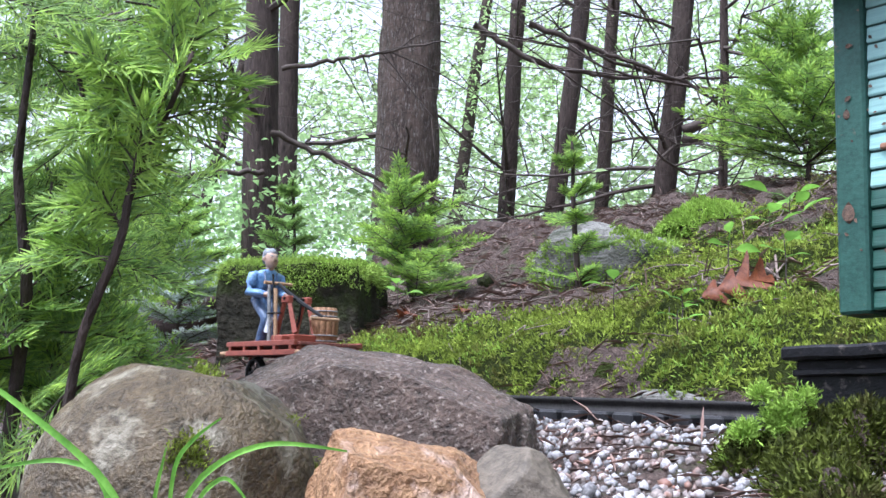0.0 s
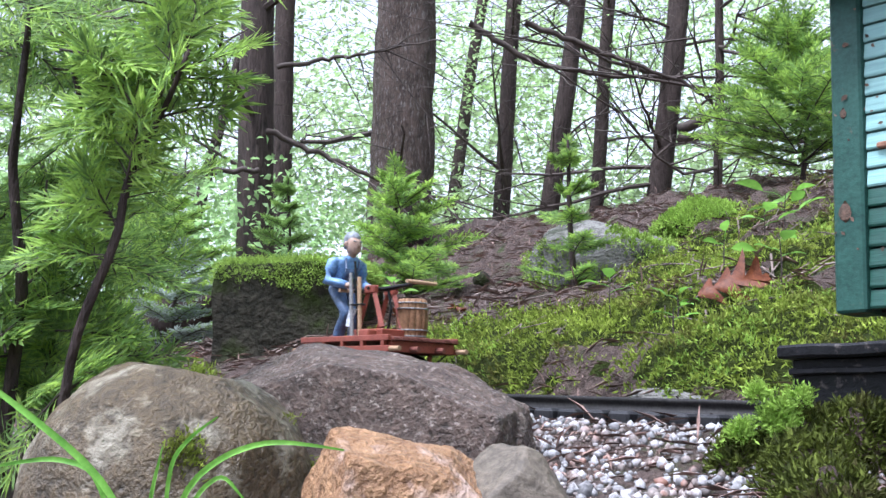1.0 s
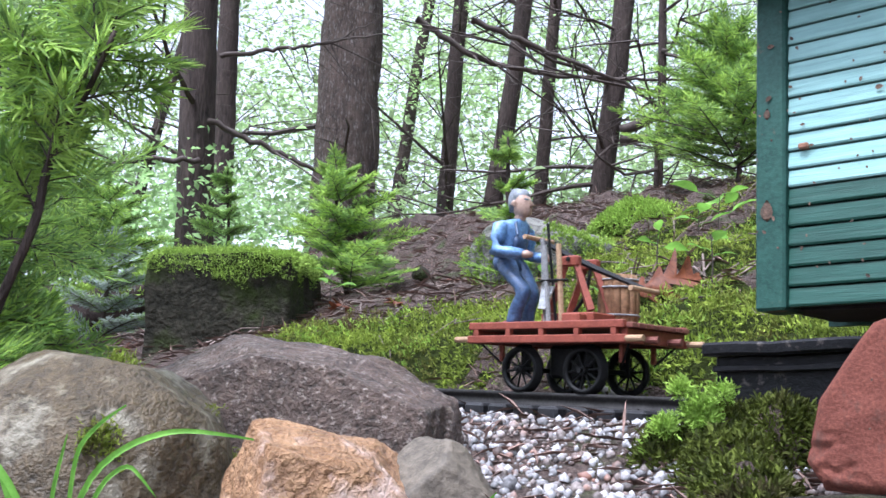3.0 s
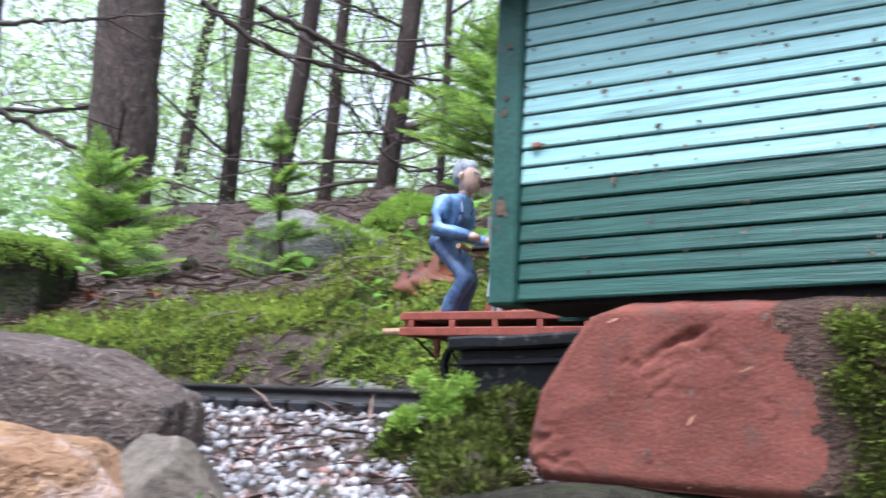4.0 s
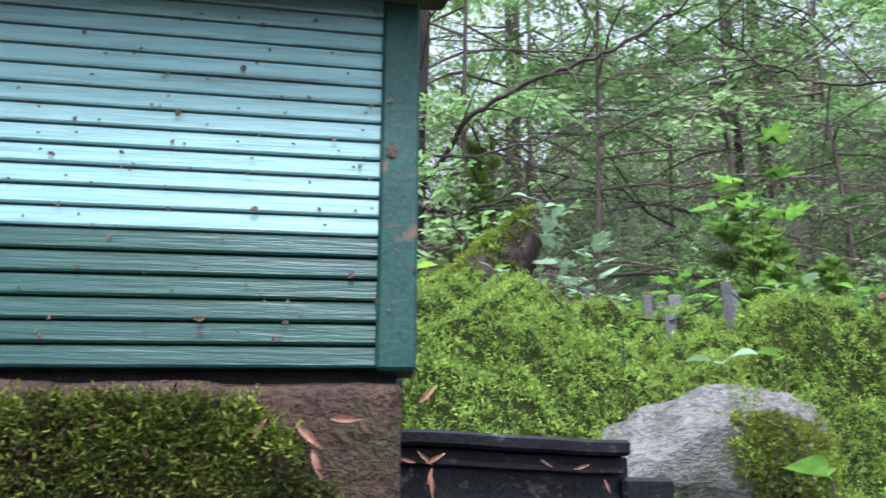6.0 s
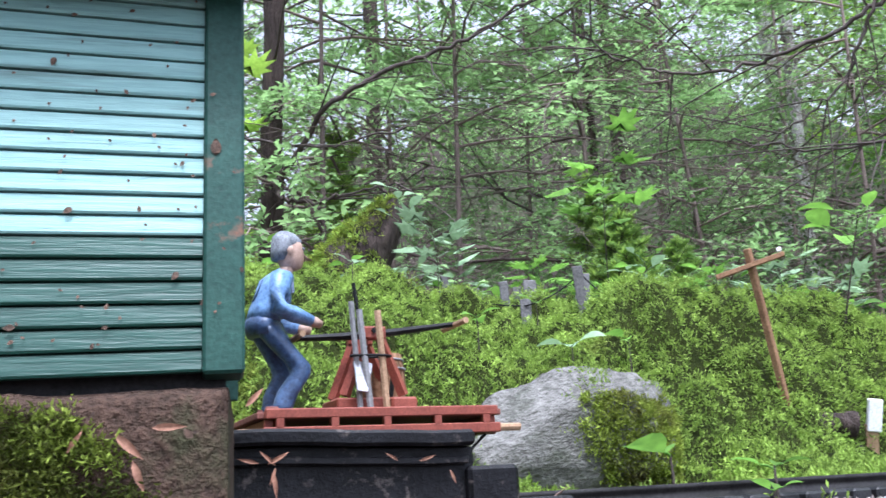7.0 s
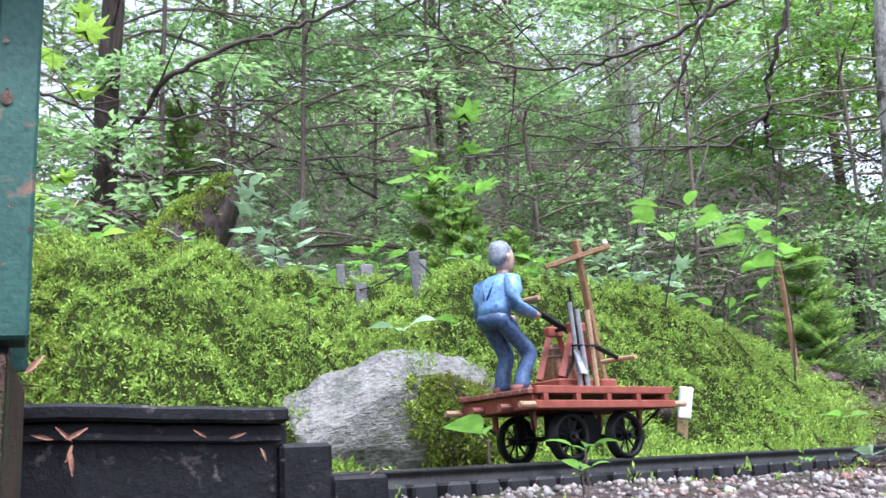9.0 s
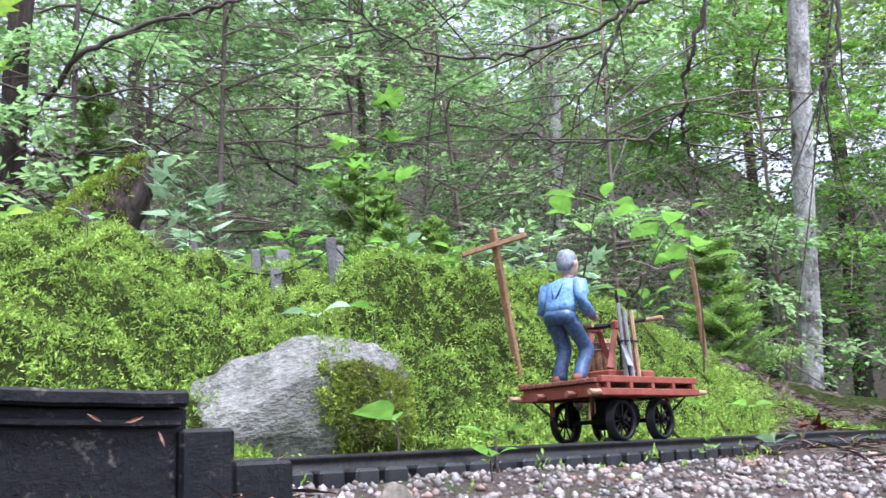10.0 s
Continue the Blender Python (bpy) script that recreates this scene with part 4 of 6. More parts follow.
for k, (taz, td, th, tg) in enumerate(((50, 3.1, 2.2, 0.45), (55, 3.8, 2.6, 0.35), (59, 2.7, 1.5, 0.3), (63, 3.5, 2.6, 0.35), (67, 3.0, 2.0, 0.25), (71, 3.9, 2.8, 0.4), (75, 3.2, 2.0, 0.2), (78, 4.2, 2.8, 0.3), (82, 3.4, 2.2, 0.25), (86, 4.0, 2.6, 0.45), (90, 3.5, 1.9, 0.6), (95, 4.3, 2.4, 0.6), (99, 3.9, 2.0, 0.65), (106, 4.6, 2.4, 0.7), (66, 4.8, 3.2, 0.4), (80, 5.0, 3.2, 0.4))):
    tx, ty = td * math.sin(radians(taz)), td * math.cos(radians(taz))
    understorey_tree((tx, ty, float(ground_z(tx, ty))), th, 700 + k, 34, tg, LEAF if taz > 94 else FOREST_LEAF, 0.85)

# ---- distance behind the woods, on the denser side: a sheet with shade in its colour ----
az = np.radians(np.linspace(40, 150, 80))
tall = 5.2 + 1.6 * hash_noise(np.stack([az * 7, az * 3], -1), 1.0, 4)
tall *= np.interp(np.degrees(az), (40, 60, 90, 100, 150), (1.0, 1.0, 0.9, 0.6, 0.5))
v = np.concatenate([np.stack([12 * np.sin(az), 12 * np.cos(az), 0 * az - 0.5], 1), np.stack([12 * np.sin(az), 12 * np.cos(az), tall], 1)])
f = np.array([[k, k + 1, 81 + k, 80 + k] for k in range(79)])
tagged(put("backdrop", v, f, DISTANCE), "sheet of distant woodland behind the trees, shade in its colour", "backdrop", kind="structure")


# ---- moss, litter and ballast ----
def blades(p, normals, n_each, length, spread, mat, name, label, seed, width=0.28, parent=None):
    """Tufts of short blades standing out of a surface."""
    g = np.random.default_rng(seed)
    c = np.repeat(p, n_each, 0) + g.normal(size=(len(p) * n_each, 3)) * 0.0015
    w = np.repeat(normals, n_each, 0) + g.normal(size=c.shape) * spread
    ln = length * g.uniform(0.5, 1.4, len(c)) if np.isscalar(length) else np.repeat(length, n_each) * g.uniform(0.5, 1.4, len(c))
    v, f = leaf_cards(c, w, g.normal(size=c.shape), ln, ln * width, 0.3)
    ob = put(name, v, f, mat, parent)
    return tagged(ob, label, "moss", kind="stuff")


def scatter(n, s0, s1, u0, u1, seed, far=1.0):
    g = np.random.default_rng(seed)
    s, u = s0 + (s1 - s0) * g.uniform(size=n) ** far, g.uniform(u0, u1, n)
    x, y = from_su(s, u)
    return x, y, g


for n, s0, s1, u0, u1, cut, ln, mat, seed, lab in (
        (150000, -0.02, 0.95, 0.0, 1.25, 0.35, 0.0038, MOSS, 91, "thick green moss carpet on the bank"),
        (66000, 0.0, 0.72, -0.85, 0.1, 0.52, 0.0044, MOSS_OLIVE, 92, "olive moss on the bank behind the track"),
        (26000, 0.0, 0.75, -0.9, 0.1, 0.55, 0.0044, MOSS_BRIGHT, 93, "bright young moss on top of the bank"),
        (12000, 0.0, 0.95, 0.05, 1.1, 0.5, 0.0040, MOSS_BRIGHT, 94, "bright young moss on the far bank"),
        (22000, 0.05, 0.27, 0.42, 1.25, 0.3, 0.0044, MOSS_BRIGHT, 95, "bright moss lawn at the foot of the bank")):
    x, y, g = scatter(n, s0, s1, u0, u1, seed)
    m = moss_share(x, y)
    keep = m + 0.12 * g.normal(size=n) + (0.28 * hash_noise(np.stack([x, y], -1) + 1.7, 24, 3) if u1 < 0.2 else 0) > cut
    keep &= (np.abs(hash_noise(np.stack([x, y], -1) + 7.7, 13.0, 2)) + 0.05 * g.normal(size=n)) > -0.01
    if mat is MOSS_BRIGHT:
        keep &= hash_noise(np.stack([x, y], -1) + 9, 14, 3) > 0.15
    x, y = x[keep], y[keep]
    e = 0.004
    z = ground_z(x, y)
    nrm = np.stack([-(ground_z(x + e, y) - z) / e, -(ground_z(x, y + e) - z) / e, np.ones(len(x))], 1)
    nrm /= np.linalg.norm(nrm, axis=1)[:, None]
    p = np.stack([x, y, z - 0.001], 1) + nrm * (0.012 * (0.25 + np.clip(hash_noise(np.stack([x, y], -1), 75, 3), -0.25, 0.8)))[:, None]
    blades(p, nrm * 0.8, 4, ln, 0.6, mat, "moss", lab, seed)

# fallen needles and twigs on the bare soil
x, y, g = scatter(56000, -0.1, 1.2, -1.9, 0.2, 101)
x2, y2, g2 = scatter(14000, -0.05, 0.9, 0.55, 1.9, 103)
x3, y3, g3 = scatter(1500, -0.17, 0.06, -0.8, 0.1, 104)
x, y = np.concatenate([x, x2, x3]), np.concatenate([y, y2, y3])
keep = (moss_share(x, y) < 0.6) & ((track_su(x, y)[0] > 0.055) | (g.uniform(size=len(x)) < 0.6))
x, y = x[keep], y[keep]
z = ground_z(x, y)
w = g.normal(size=(len(x), 3)) * np.array([1, 1, 0.22])
ln = g.uniform(0.008, 0.03, len(x))
v, f = leaf_cards(np.stack([x, y, z + 0.0015], 1), w, np.tile([0.0, 0, 1], (len(x), 1)), ln, 0.0008 + 0.035 * ln, 0.2)
tagged(put("pine_litter", v, f, LITTER), "fallen brown needles and bark scraps on soil", "litter", kind="stuff")
x, y, g = scatter(700, 0.1, 0.9, -1.6, 0.0, 102)
sticks = []
for px, py in zip(x, y):
    a, ln = g.uniform(0, 6.28), g.uniform(0.02, 0.09)
    s = np.linspace(0, 1, 5)
    q = np.stack([px + np.cos(a) * ln * s, py + np.sin(a) * ln * s, 0 * s], 1)
    q[:, :2] += g.normal(size=(5, 2)) * 0.004
    q[:, 2] = ground_z(q[:, 0], q[:, 1]) + 0.003 + 0.008 * s * g.uniform(0, 1)
    sticks.append(tube(q, g.uniform(0.0005, 0.0012) * (1 - 0.5 * s), 4, cap=False))
v, f = merge(sticks)
tagged(put("fallen_twigs", v, f, DEAD_TWIG), "grey-brown fallen twigs strewn on the bank", "twigs", kind="stuff")


def pebbles(n, seed, s0, s1, u0, u1, r0, r1, mat, name, label):
    x, y, g = scatter(n, s0, s1, u0, u1, seed)
    s = track_su(x, y)[0]
    keep = (s < 0.062) & (s > s0)
    x, y = x[keep], y[keep]
    bm = bmesh.new()
    bmesh.ops.create_icosphere(bm, subdivisions=1, radius=1)
    bv = np.array([q.co for q in bm.verts])
    bf = np.array([[q.index for q in t.verts] for t in bm.faces])
    bm.free()
    k = len(x)
    r = r0 + (r1 - r0) * g.uniform(size=k) ** 2.2
    v = bv[None] * (1 + 0.17 * g.normal(size=(k, len(bv), 1))) * (r[:, None] * g.uniform(0.6, 1.2, (k, 3)))[:, None, :]
    a = g.uniform(0, 6.28, k)
    ca, sa_ = np.cos(a)[:, None], np.sin(a)[:, None]
    v = np.stack([v[..., 0] * ca - v[..., 1] * sa_, v[..., 0] * sa_ + v[..., 1] * ca, v[..., 2]], -1)
    v = v + np.stack([x, y, ground_z(x, y) + r * 0.3], 1)[:, None]
    f = bf[None] + np.arange(k)[:, None, None] * len(bv)
    return tagged(put(name, v.reshape(-1, 3), f.reshape(-1, 3), mat), label, "gravel", kind="stuff")


pebbles(8000, 111, -0.16, 0.08, -0.75, 0.05, 0.0009, 0.0031, GRAVEL_PALE, "ballast", "pale crushed stone ballast beside the track")
pebbles(15000, 112, -0.18, 0.08, -0.9, 1.2, 0.0009, 0.0028, GRAVEL, "ballast", "mixed grey and brown grit ballast")
pebbles(900, 113, -0.18, 0.08, 0.05, 1.1, 0.0008, 0.0026, GRAVEL_PALE, "ballast", "fine pale grit along the track")


# ---- moss on stones, brick and girder ----
def moss_on(ob, test, n, length, mat, name, label, seed, spread=0.6, n_each=4):
    """Moss tufts on those faces of a thing whose centre and normal pass a test."""
    g = np.random.default_rng(seed)
    bpy.context.view_layer.update()
    m = np.array(ob.matrix_world)
    me = ob.data
    c = np.empty(len(me.polygons) * 3)
    me.polygons.foreach_get("center", c)
    nn = np.empty(len(me.polygons) * 3)
    me.polygons.foreach_get("normal", nn)
    a = np.empty(len(me.polygons))
    me.polygons.foreach_get("area", a)
    lc = c.reshape(-1, 3)
    wc = lc @ m[:3, :3].T + m[:3, 3]
    wn = nn.reshape(-1, 3) @ m[:3, :3].T
    ok = np.where(test(lc, wc, wn))[0]
    pick = g.choice(ok, n, p=a[ok] / a[ok].sum())
    p = wc[pick] + g.normal(size=(n, 3)) * np.sqrt(a[pick])[:, None] * 0.4
    return blades(p, wn[pick] * 0.8 + np.array([0, 0, 0.25]), n_each, length, spread, mat, name, label, seed)


things = {o.name: o for o in scene.objects}
nz = lambda w, k, off=0.0: hash_noise(w + off, k, 3)
moss_on(things["mossy_rock"], lambda l, w, n: n[:, 2] > -0.6, 4500, 0.006, MOSS_BRIGHT, "moss", "bright yellow-green moss over a rock", 214)
moss_on(things["mossy_boulder"], lambda l, w, n: (n[:, 2] > 0.55) | ((l[:, 2] > 0.062 + 0.014 * nz(w, 25)) & (n[:, 2] > -0.2)), 11000, 0.0034, MOSS, "moss", "green moss cap on a dark boulder", 201)
moss_on(things["mossy_boulder"], lambda l, w, n: (n[:, 2] > 0.6) & (nz(w, 14, 2) > 0.1), 2200, 0.0036, MOSS_BRIGHT, "moss", "bright moss along a boulder's top", 202)
moss_on(things["ledge"], lambda l, w, n: (w[:, 2] < 0.050 + 0.02 * nz(w, 22) + 0.2 * np.clip(l[:, 0] - 0.06, 0, 0.1)) & (l[:, 0] + 0.02 * nz(w, 30, 2) > 0.0) & (nz(w, 34, 6) > -0.35), 7500, 0.0036, MOSS_OLIVE, "moss", "olive moss on the slab's side", 203)
moss_on(things["ledge"], lambda l, w, n: (nz(w, 30, 4) > 0.35) & (n[:, 2] > 0.2) & (l[:, 0] > 0), 260, 0.0032, MOSS, "moss", "thin patches of moss on a slab", 204)
moss_on(things["lichened_rock"], lambda l, w, n: (nz(w, 22) > 0.25) & (n[:, 2] > -0.2), 1200, 0.005, MOSS, "moss", "moss creeping over a lichened rock", 205)
moss_on(things["brick"], lambda l, w, n: (l[:, 1] < 0.02) & (l[:, 2] < -0.0045) & (l[:, 0] + 0.014 * nz(l, 60) > 0.096) & (l[:, 0] + 0.020 * nz(l, 50, 3) < 0.164 - 0.15 * np.maximum(0, l[:, 2] + 0.02)), 9500, 0.0019, MOSS_DARK, "moss", "olive moss grown over a brick's face", 206, 0.7, 4)
moss_on(things["brick"], lambda l, w, n: (l[:, 1] < 0.02) & (np.abs(l[:, 0] - 0.132 + 0.014 * nz(l, 45, 5)) < 0.030) & (l[:, 2] < -0.0045) & (nz(l, 70, 1) > -0.3), 7500, 0.0020, MOSS_OLIVE, "moss", "green moss tips on a brick's face", 207, 0.8, 4)
moss_on(things["boulder"], lambda l, w, n: (n[:, 2] > 0.0) & (nz(w, 40) > 0.62), 260, 0.0025, MOSS_OLIVE, "moss", "thin moss specks on a rounded fieldstone", 209)

# the moss cushion in front of the girder, grown over a low hump of earth
g = np.random.default_rng(55)
tc = np.array([(0.152, 0.402, -0.034), (0.172, 0.390, -0.032), (0.196, 0.372, -0.034), (0.127, 0.403, -0.044), (0.142, 0.368, -0.044), (0.134, 0.335, -0.049), (0.124, 0.302, -0.053), (0.114, 0.272, -0.056)])
tr = np.array([(0.019, 0.018, 0.029), (0.022, 0.020, 0.031), (0.026, 0.022, 0.032), (0.016, 0.015, 0.027), (0.021, 0.021, 0.030), (0.019, 0.022, 0.027), (0.016, 0.020, 0.023), (0.013, 0.018, 0.019)])
for k, (c, r) in enumerate(zip(tc, tr)):
    stone("earth_hump", tuple(c), tuple(r * 0.93), (0, 0, 20 * k), SOIL, "small hump of dark earth under moss", 300 + k, 0.1, 3, 0.1, category="earth")
    d = g.normal(size=(3000, 3))
    d /= np.linalg.norm(d, axis=1)[:, None]
    d = d[d[:, 2] > -0.35]
    d = d[nz(d + k, 2.5) > -0.5]
    blades(c + d * r * (0.95 + 0.12 * nz(d, 5)[:, None]), d * 0.8 + np.array([0, 0, 0.2]), 4, 0.0034, 0.7, MOSS_DARK, "moss", "shaggy olive moss before the girder", 320 + k, 0.33)
lobes, normals = [], []
for k in range(12):
    a = g.uniform(0, 1)
    at = np.array([0.122 + 0.022 * a, 0.400 - 0.010 * a, -0.020 + 0.012 * math.sin(a * 1.9)]) + g.normal(size=3) * np.array([0.003, 0.004, 0.003])
    r = g.uniform(0.0022, 0.0042)
    d = g.normal(size=(120, 3))
    d /= np.linalg.norm(d, axis=1)[:, None]
    d = d[d[:, 2] > -0.3]
    lobes.append(at + d * r)
    normals.append(d)
blades(np.vstack(lobes), np.vstack(normals) * 0.9 + np.array([0, 0, 0.25]), 4, 0.0026, 0.5, MOSS_BRIGHT, "moss", "bright yellow-green cushion of moss", 330, 0.34)


# ---- small firs ----
def feather(base, way, up, length, g, needle, n_side=9, flat=True):
    """One flat spray of a fir: an axis with side shoots, each set with needles. Returns sticks, needle roots, ways, ups."""
    way = way / np.linalg.norm(way)
    side = np.cross(way, up)
    side /= np.linalg.norm(side)
    nup = np.cross(side, way)
    sticks, c, w, u, tip = [], [], [], [], []

    def shoot(a, d, ln, r, young):
        s = np.linspace(0, 1, 6)
        q = a + np.outer(s, d) * ln - np.outer(s ** 2, (0, 0, 1)) * ln * 0.12
        sticks.append(tube(q[::2], r * (1 - 0.6 * s[::2]), 3, cap=False))
        k = max(5, int(ln / needle * 7))
        t = np.linspace(0.04, 1.0, k)
        pos = np.stack([np.interp(t, s, q[:, i]) for i in range(3)], 1)
        sd = np.cross(d, nup)
        sd /= np.linalg.norm(sd) + 1e-9
        for sg in (-1, 1):
            c.append(pos)
            w.append(d * (0.55 + 0.6 * t[:, None] ** 4) + sd * sg * (1.0 - 0.6 * t[:, None] ** 4) + g.normal(size=(k, 3)) * 0.16 + nup * 0.12)
            u.append(np.tile(nup, (k, 1)) + g.normal(size=(k, 3)) * 0.3)
            tip.append(t * 0 + young)

    shoot(base, way, length, 0.05 * needle + 0.004 * length, 0.5)
    for i in range(n_side):
        t = 0.12 + 0.8 * (i + 0.5) / n_side
        for sg in (-1, 1):
            d = way * 0.75 + side * sg * 0.75 + nup * 0.05 + g.normal(size=3) * 0.07
            d /= np.linalg.norm(d)
            a = base + way * length * t - np.array([0, 0, 1]) * length * 0.12 * t * t
            shoot(a, d, length * 0.42 * (1.05 - t) * g.uniform(0.8, 1.15), 0.04 * needle, 1.0 if g.uniform() < 0.5 else 0.0)
    return sticks, np.vstack(c), np.vstack(w), np.vstack(u), np.concatenate(tip)


def fir(name, base, stems, sprays, needle, label, seed, mats=(NEEDLE, NEEDLE_YOUNG), young=0.35, width=0.16, n_side=9, tilt=(0, 0, 1.0)):
    """A young fir: stems as guide lines, and sprays of (place, way, length)."""
    g = np.random.default_rng(seed)
    root = empty(name, pose(*base), label, "fir")
    b = np.array(base, float)
    for q, r in stems:
        q = np.array(q, float) - b
        s = np.linspace(0, 1, len(q))
        fine = np.linspace(0, 1, len(q) * 4)
        p = np.stack([np.interp(fine, s, q[:, i]) for i in range(3)], 1)
        p[1:-1] = (p[:-2] + 2 * p[1:-1] + p[2:]) / 4
        v, f = tube(p, r * (1 - 0.6 * fine), 8, wobble=0.06, gen=g)
        put("stem", v, polys(f), DARK_BARK, root, smooth=True)
    for p, w, ln in sprays:
        sticks, c, ww, uu, tp = feather(np.array(p, float) - b, np.array(w, float), np.array(tilt, float) + g.normal(size=3) * 0.25, ln, g, needle, n_side)
        ln_n = needle * g.uniform(0.7, 1.15, len(c))
        v, f = leaf_cards(c, ww, uu, ln_n, ln_n * width, 0.1)
        is_young = np.repeat(g.uniform(size=len(c)) < young * (0.4 + 1.2 * tp), 2).astype(int)
        spray = put("spray", v, f, list(mats), root, index=is_young)
        v, f = merge(sticks)
        tagged(put("shoot", v, f, TWIG, spray), kind="stuff")
    return root


g = np.random.default_rng(77)
stems = [(((-0.150, 0.385, -0.05), (-0.140, 0.373, 0.016), (-0.124, 0.367, 0.055), (-0.121, 0.364, 0.077), (-0.107, 0.360, 0.105), (-0.098, 0.356, 0.127)), 0.0023)]
sprays = []
for k in range(22):
    t = g.uniform(0.2, 1.0)
    q = np.array([(-0.140, 0.373, 0.016), (-0.124, 0.367, 0.055), (-0.121, 0.364, 0.085), (-0.104, 0.358, 0.118)])
    p = np.array([np.interp(t, np.linspace(0, 1, 4), q[:, i]) for i in range(3)])
    sprays.append((p, (g.uniform(-1.0, 0.35), g.uniform(-0.2, 0.5), g.uniform(0.0, 0.7)), g.uniform(0.03, 0.045)))
sprays += [((-0.104, 0.358, 0.118), (0.6, 0.1, 0.35), 0.036), ((-0.112, 0.36, 0.10), (0.5, 0.2, 0.25), 0.036), ((-0.10, 0.357, 0.122), (0.1, 0.1, 0.9), 0.05)]
for k in range(9):
    sprays.append(((g.uniform(-0.15, -0.085), g.uniform(0.35, 0.39), g.uniform(0.12, 0.165)), (g.uniform(-0.4, 0.9), 0.1, g.uniform(-0.1, 0.5)), g.uniform(0.03, 0.045)))
fir("fir_sapling", (-0.150, 0.385, -0.05), stems, sprays, 0.0105, "young fir with bright spring growth beside the stones", 78, young=0.75, width=0.11, n_side=5, tilt=(0.25, -0.8, 0.5))
stems = [(((-0.190, 0.43, -0.05), (-0.181, 0.42, 0.037), (-0.188, 0.413, 0.091), (-0.180, 0.40, 0.16)), 0.0034), (((-0.178, 0.418, 0.055), (-0.158, 0.413, 0.084), (-0.151, 0.412, 0.094), (-0.165, 0.40, 0.15)), 0.0024)]
sprays = []
for k in range(120):
    az, el, d = g.uniform(-33, -15.5), g.uniform(-1, 25), g.uniform(0.42, 0.70)
    if az > -19 and el < 9:
        az -= 5
    p = (d * math.sin(radians(az)), d * math.cos(radians(az)), d * math.tan(radians(el)))
    sprays.append((p, (g.uniform(-0.9, 0.9), g.uniform(-0.3, 0.4), g.uniform(-0.35, 0.45)), g.uniform(0.05, 0.085)))
fir("fir_sapling", (-0.190, 0.43, -0.05), stems, sprays, 0.011, "leafy green fir with forked brown stems", 79, young=0.35, width=0.10, n_side=6, tilt=(0.25, -0.7, 0.65))
sprays = []
for k in range(30):
    az, el, d = g.uniform(-31, -19), g.uniform(-4, 5), g.uniform(0.45, 0.65)
    sprays.append(((d * math.sin(radians(az)), d * math.cos(radians(az)), d * math.tan(radians(el))), (g.uniform(-0.2, 0.8), g.uniform(-0.5, 0.3), g.uniform(-0.1, 0.3)), g.uniform(0.04, 0.07)))
fir("fir_sapling", (-0.215, 0.50, -0.06), [(((-0.215, 0.50, -0.06), (-0.19, 0.47, -0.02), (-0.16, 0.46, 0.01)), 0.002)], sprays, 0.010, "low fir sprays lying over the stones", 80, young=0.45, tilt=(0.2, -0.6, 0.8))


def small_fir(base, top, reach, seed, label, tiers=7, needle=0.012, young=0.4, per=4, mats=(NEEDLE, NEEDLE_YOUNG)):
    g = np.random.default_rng(seed)
    b, t = np.array(base, float), np.array(top, float)
    sprays = []
    for k in range(tiers):
        h = 0.18 + 0.82 * k / tiers
        for q in range(per):
            a = 6.28 * q / per + g.uniform(0, 1.2)
            sprays.append((b + (t - b) * h, (math.cos(a), math.sin(a), 0.25 + 0.5 * h), reach * (1.1 - 0.85 * h) * g.uniform(0.75, 1.2)))
    sprays.append((b + (t - b) * 0.9, tuple(t - b), reach * 0.35))
    mid = (b + t) / 2 + g.normal(size=3) * 0.01
    return fir("small_fir", base, [((base, tuple(mid), top), 0.004)], sprays, needle, label, seed, mats, young, 0.14, 6)


def grounded(x, y, dz=-0.01):
    return (x, y, float(ground_z(x, y)) + dz)


small_fir(grounded(-0.03, 1.30), (-0.06, 1.26, 0.285), 0.13, 401, "bushy light green young fir on the bank", 7, 0.013, 0.55, 5)
small_fir(grounded(0.50, 1.30), (0.47, 1.26, 0.50), 0.20, 403, "tall young spruce with light green shoots", 11, 0.014, 0.45, 5)
small_fir(grounded(-0.27, 1.69), (-0.27, 1.67, 0.36), 0.08, 404, "little blue-green fir at a trunk's foot", 7, 0.012, 0.05, 4)
small_fir(grounded(0.145, 1.0), (0.132, 0.975, 0.26), 0.052, 405, "spindly fir sapling with sparse sprays", 5, 0.011, 0.4, 3)
small_fir(grounded(-0.36, 1.30), (-0.33, 1.22, 0.16), 0.11, 407, "pale silvery drooping fir sprays above soil", 4, 0.014, 0.3, 4, (SILVER, NEEDLE))
small_fir(grounded(-0.62, 2.2), (-0.62, 2.2, 0.42), 0.2, 408, "shrubby green fir beside the path", 7, 0.02, 0.4, 5)
small_fir(grounded(-0.9, 2.6), (-0.9, 2.6, 0.7), 0.3, 409, "broad young fir at the wood's edge", 8, 0.026, 0.5, 5)
for k, (fx, fy, h, r) in enumerate(((2.35, 0.55, 0.34, 0.14), (2.9, 0.75, 0.6, 0.2), (2.6, 1.5, 0.6, 0.2), (3.0, -0.3, 0.45, 0.2), (1.75, 0.30, 0.13, 0.07))):
    z = float(ground_z(fx, fy))
    small_fir((fx, fy, z - 0.02), (fx, fy, z + h), r, 420 + k, "young fir growing in the shaded wood", 8, 0.03 if h > 0.3 else 0.012, 0.35, 5)


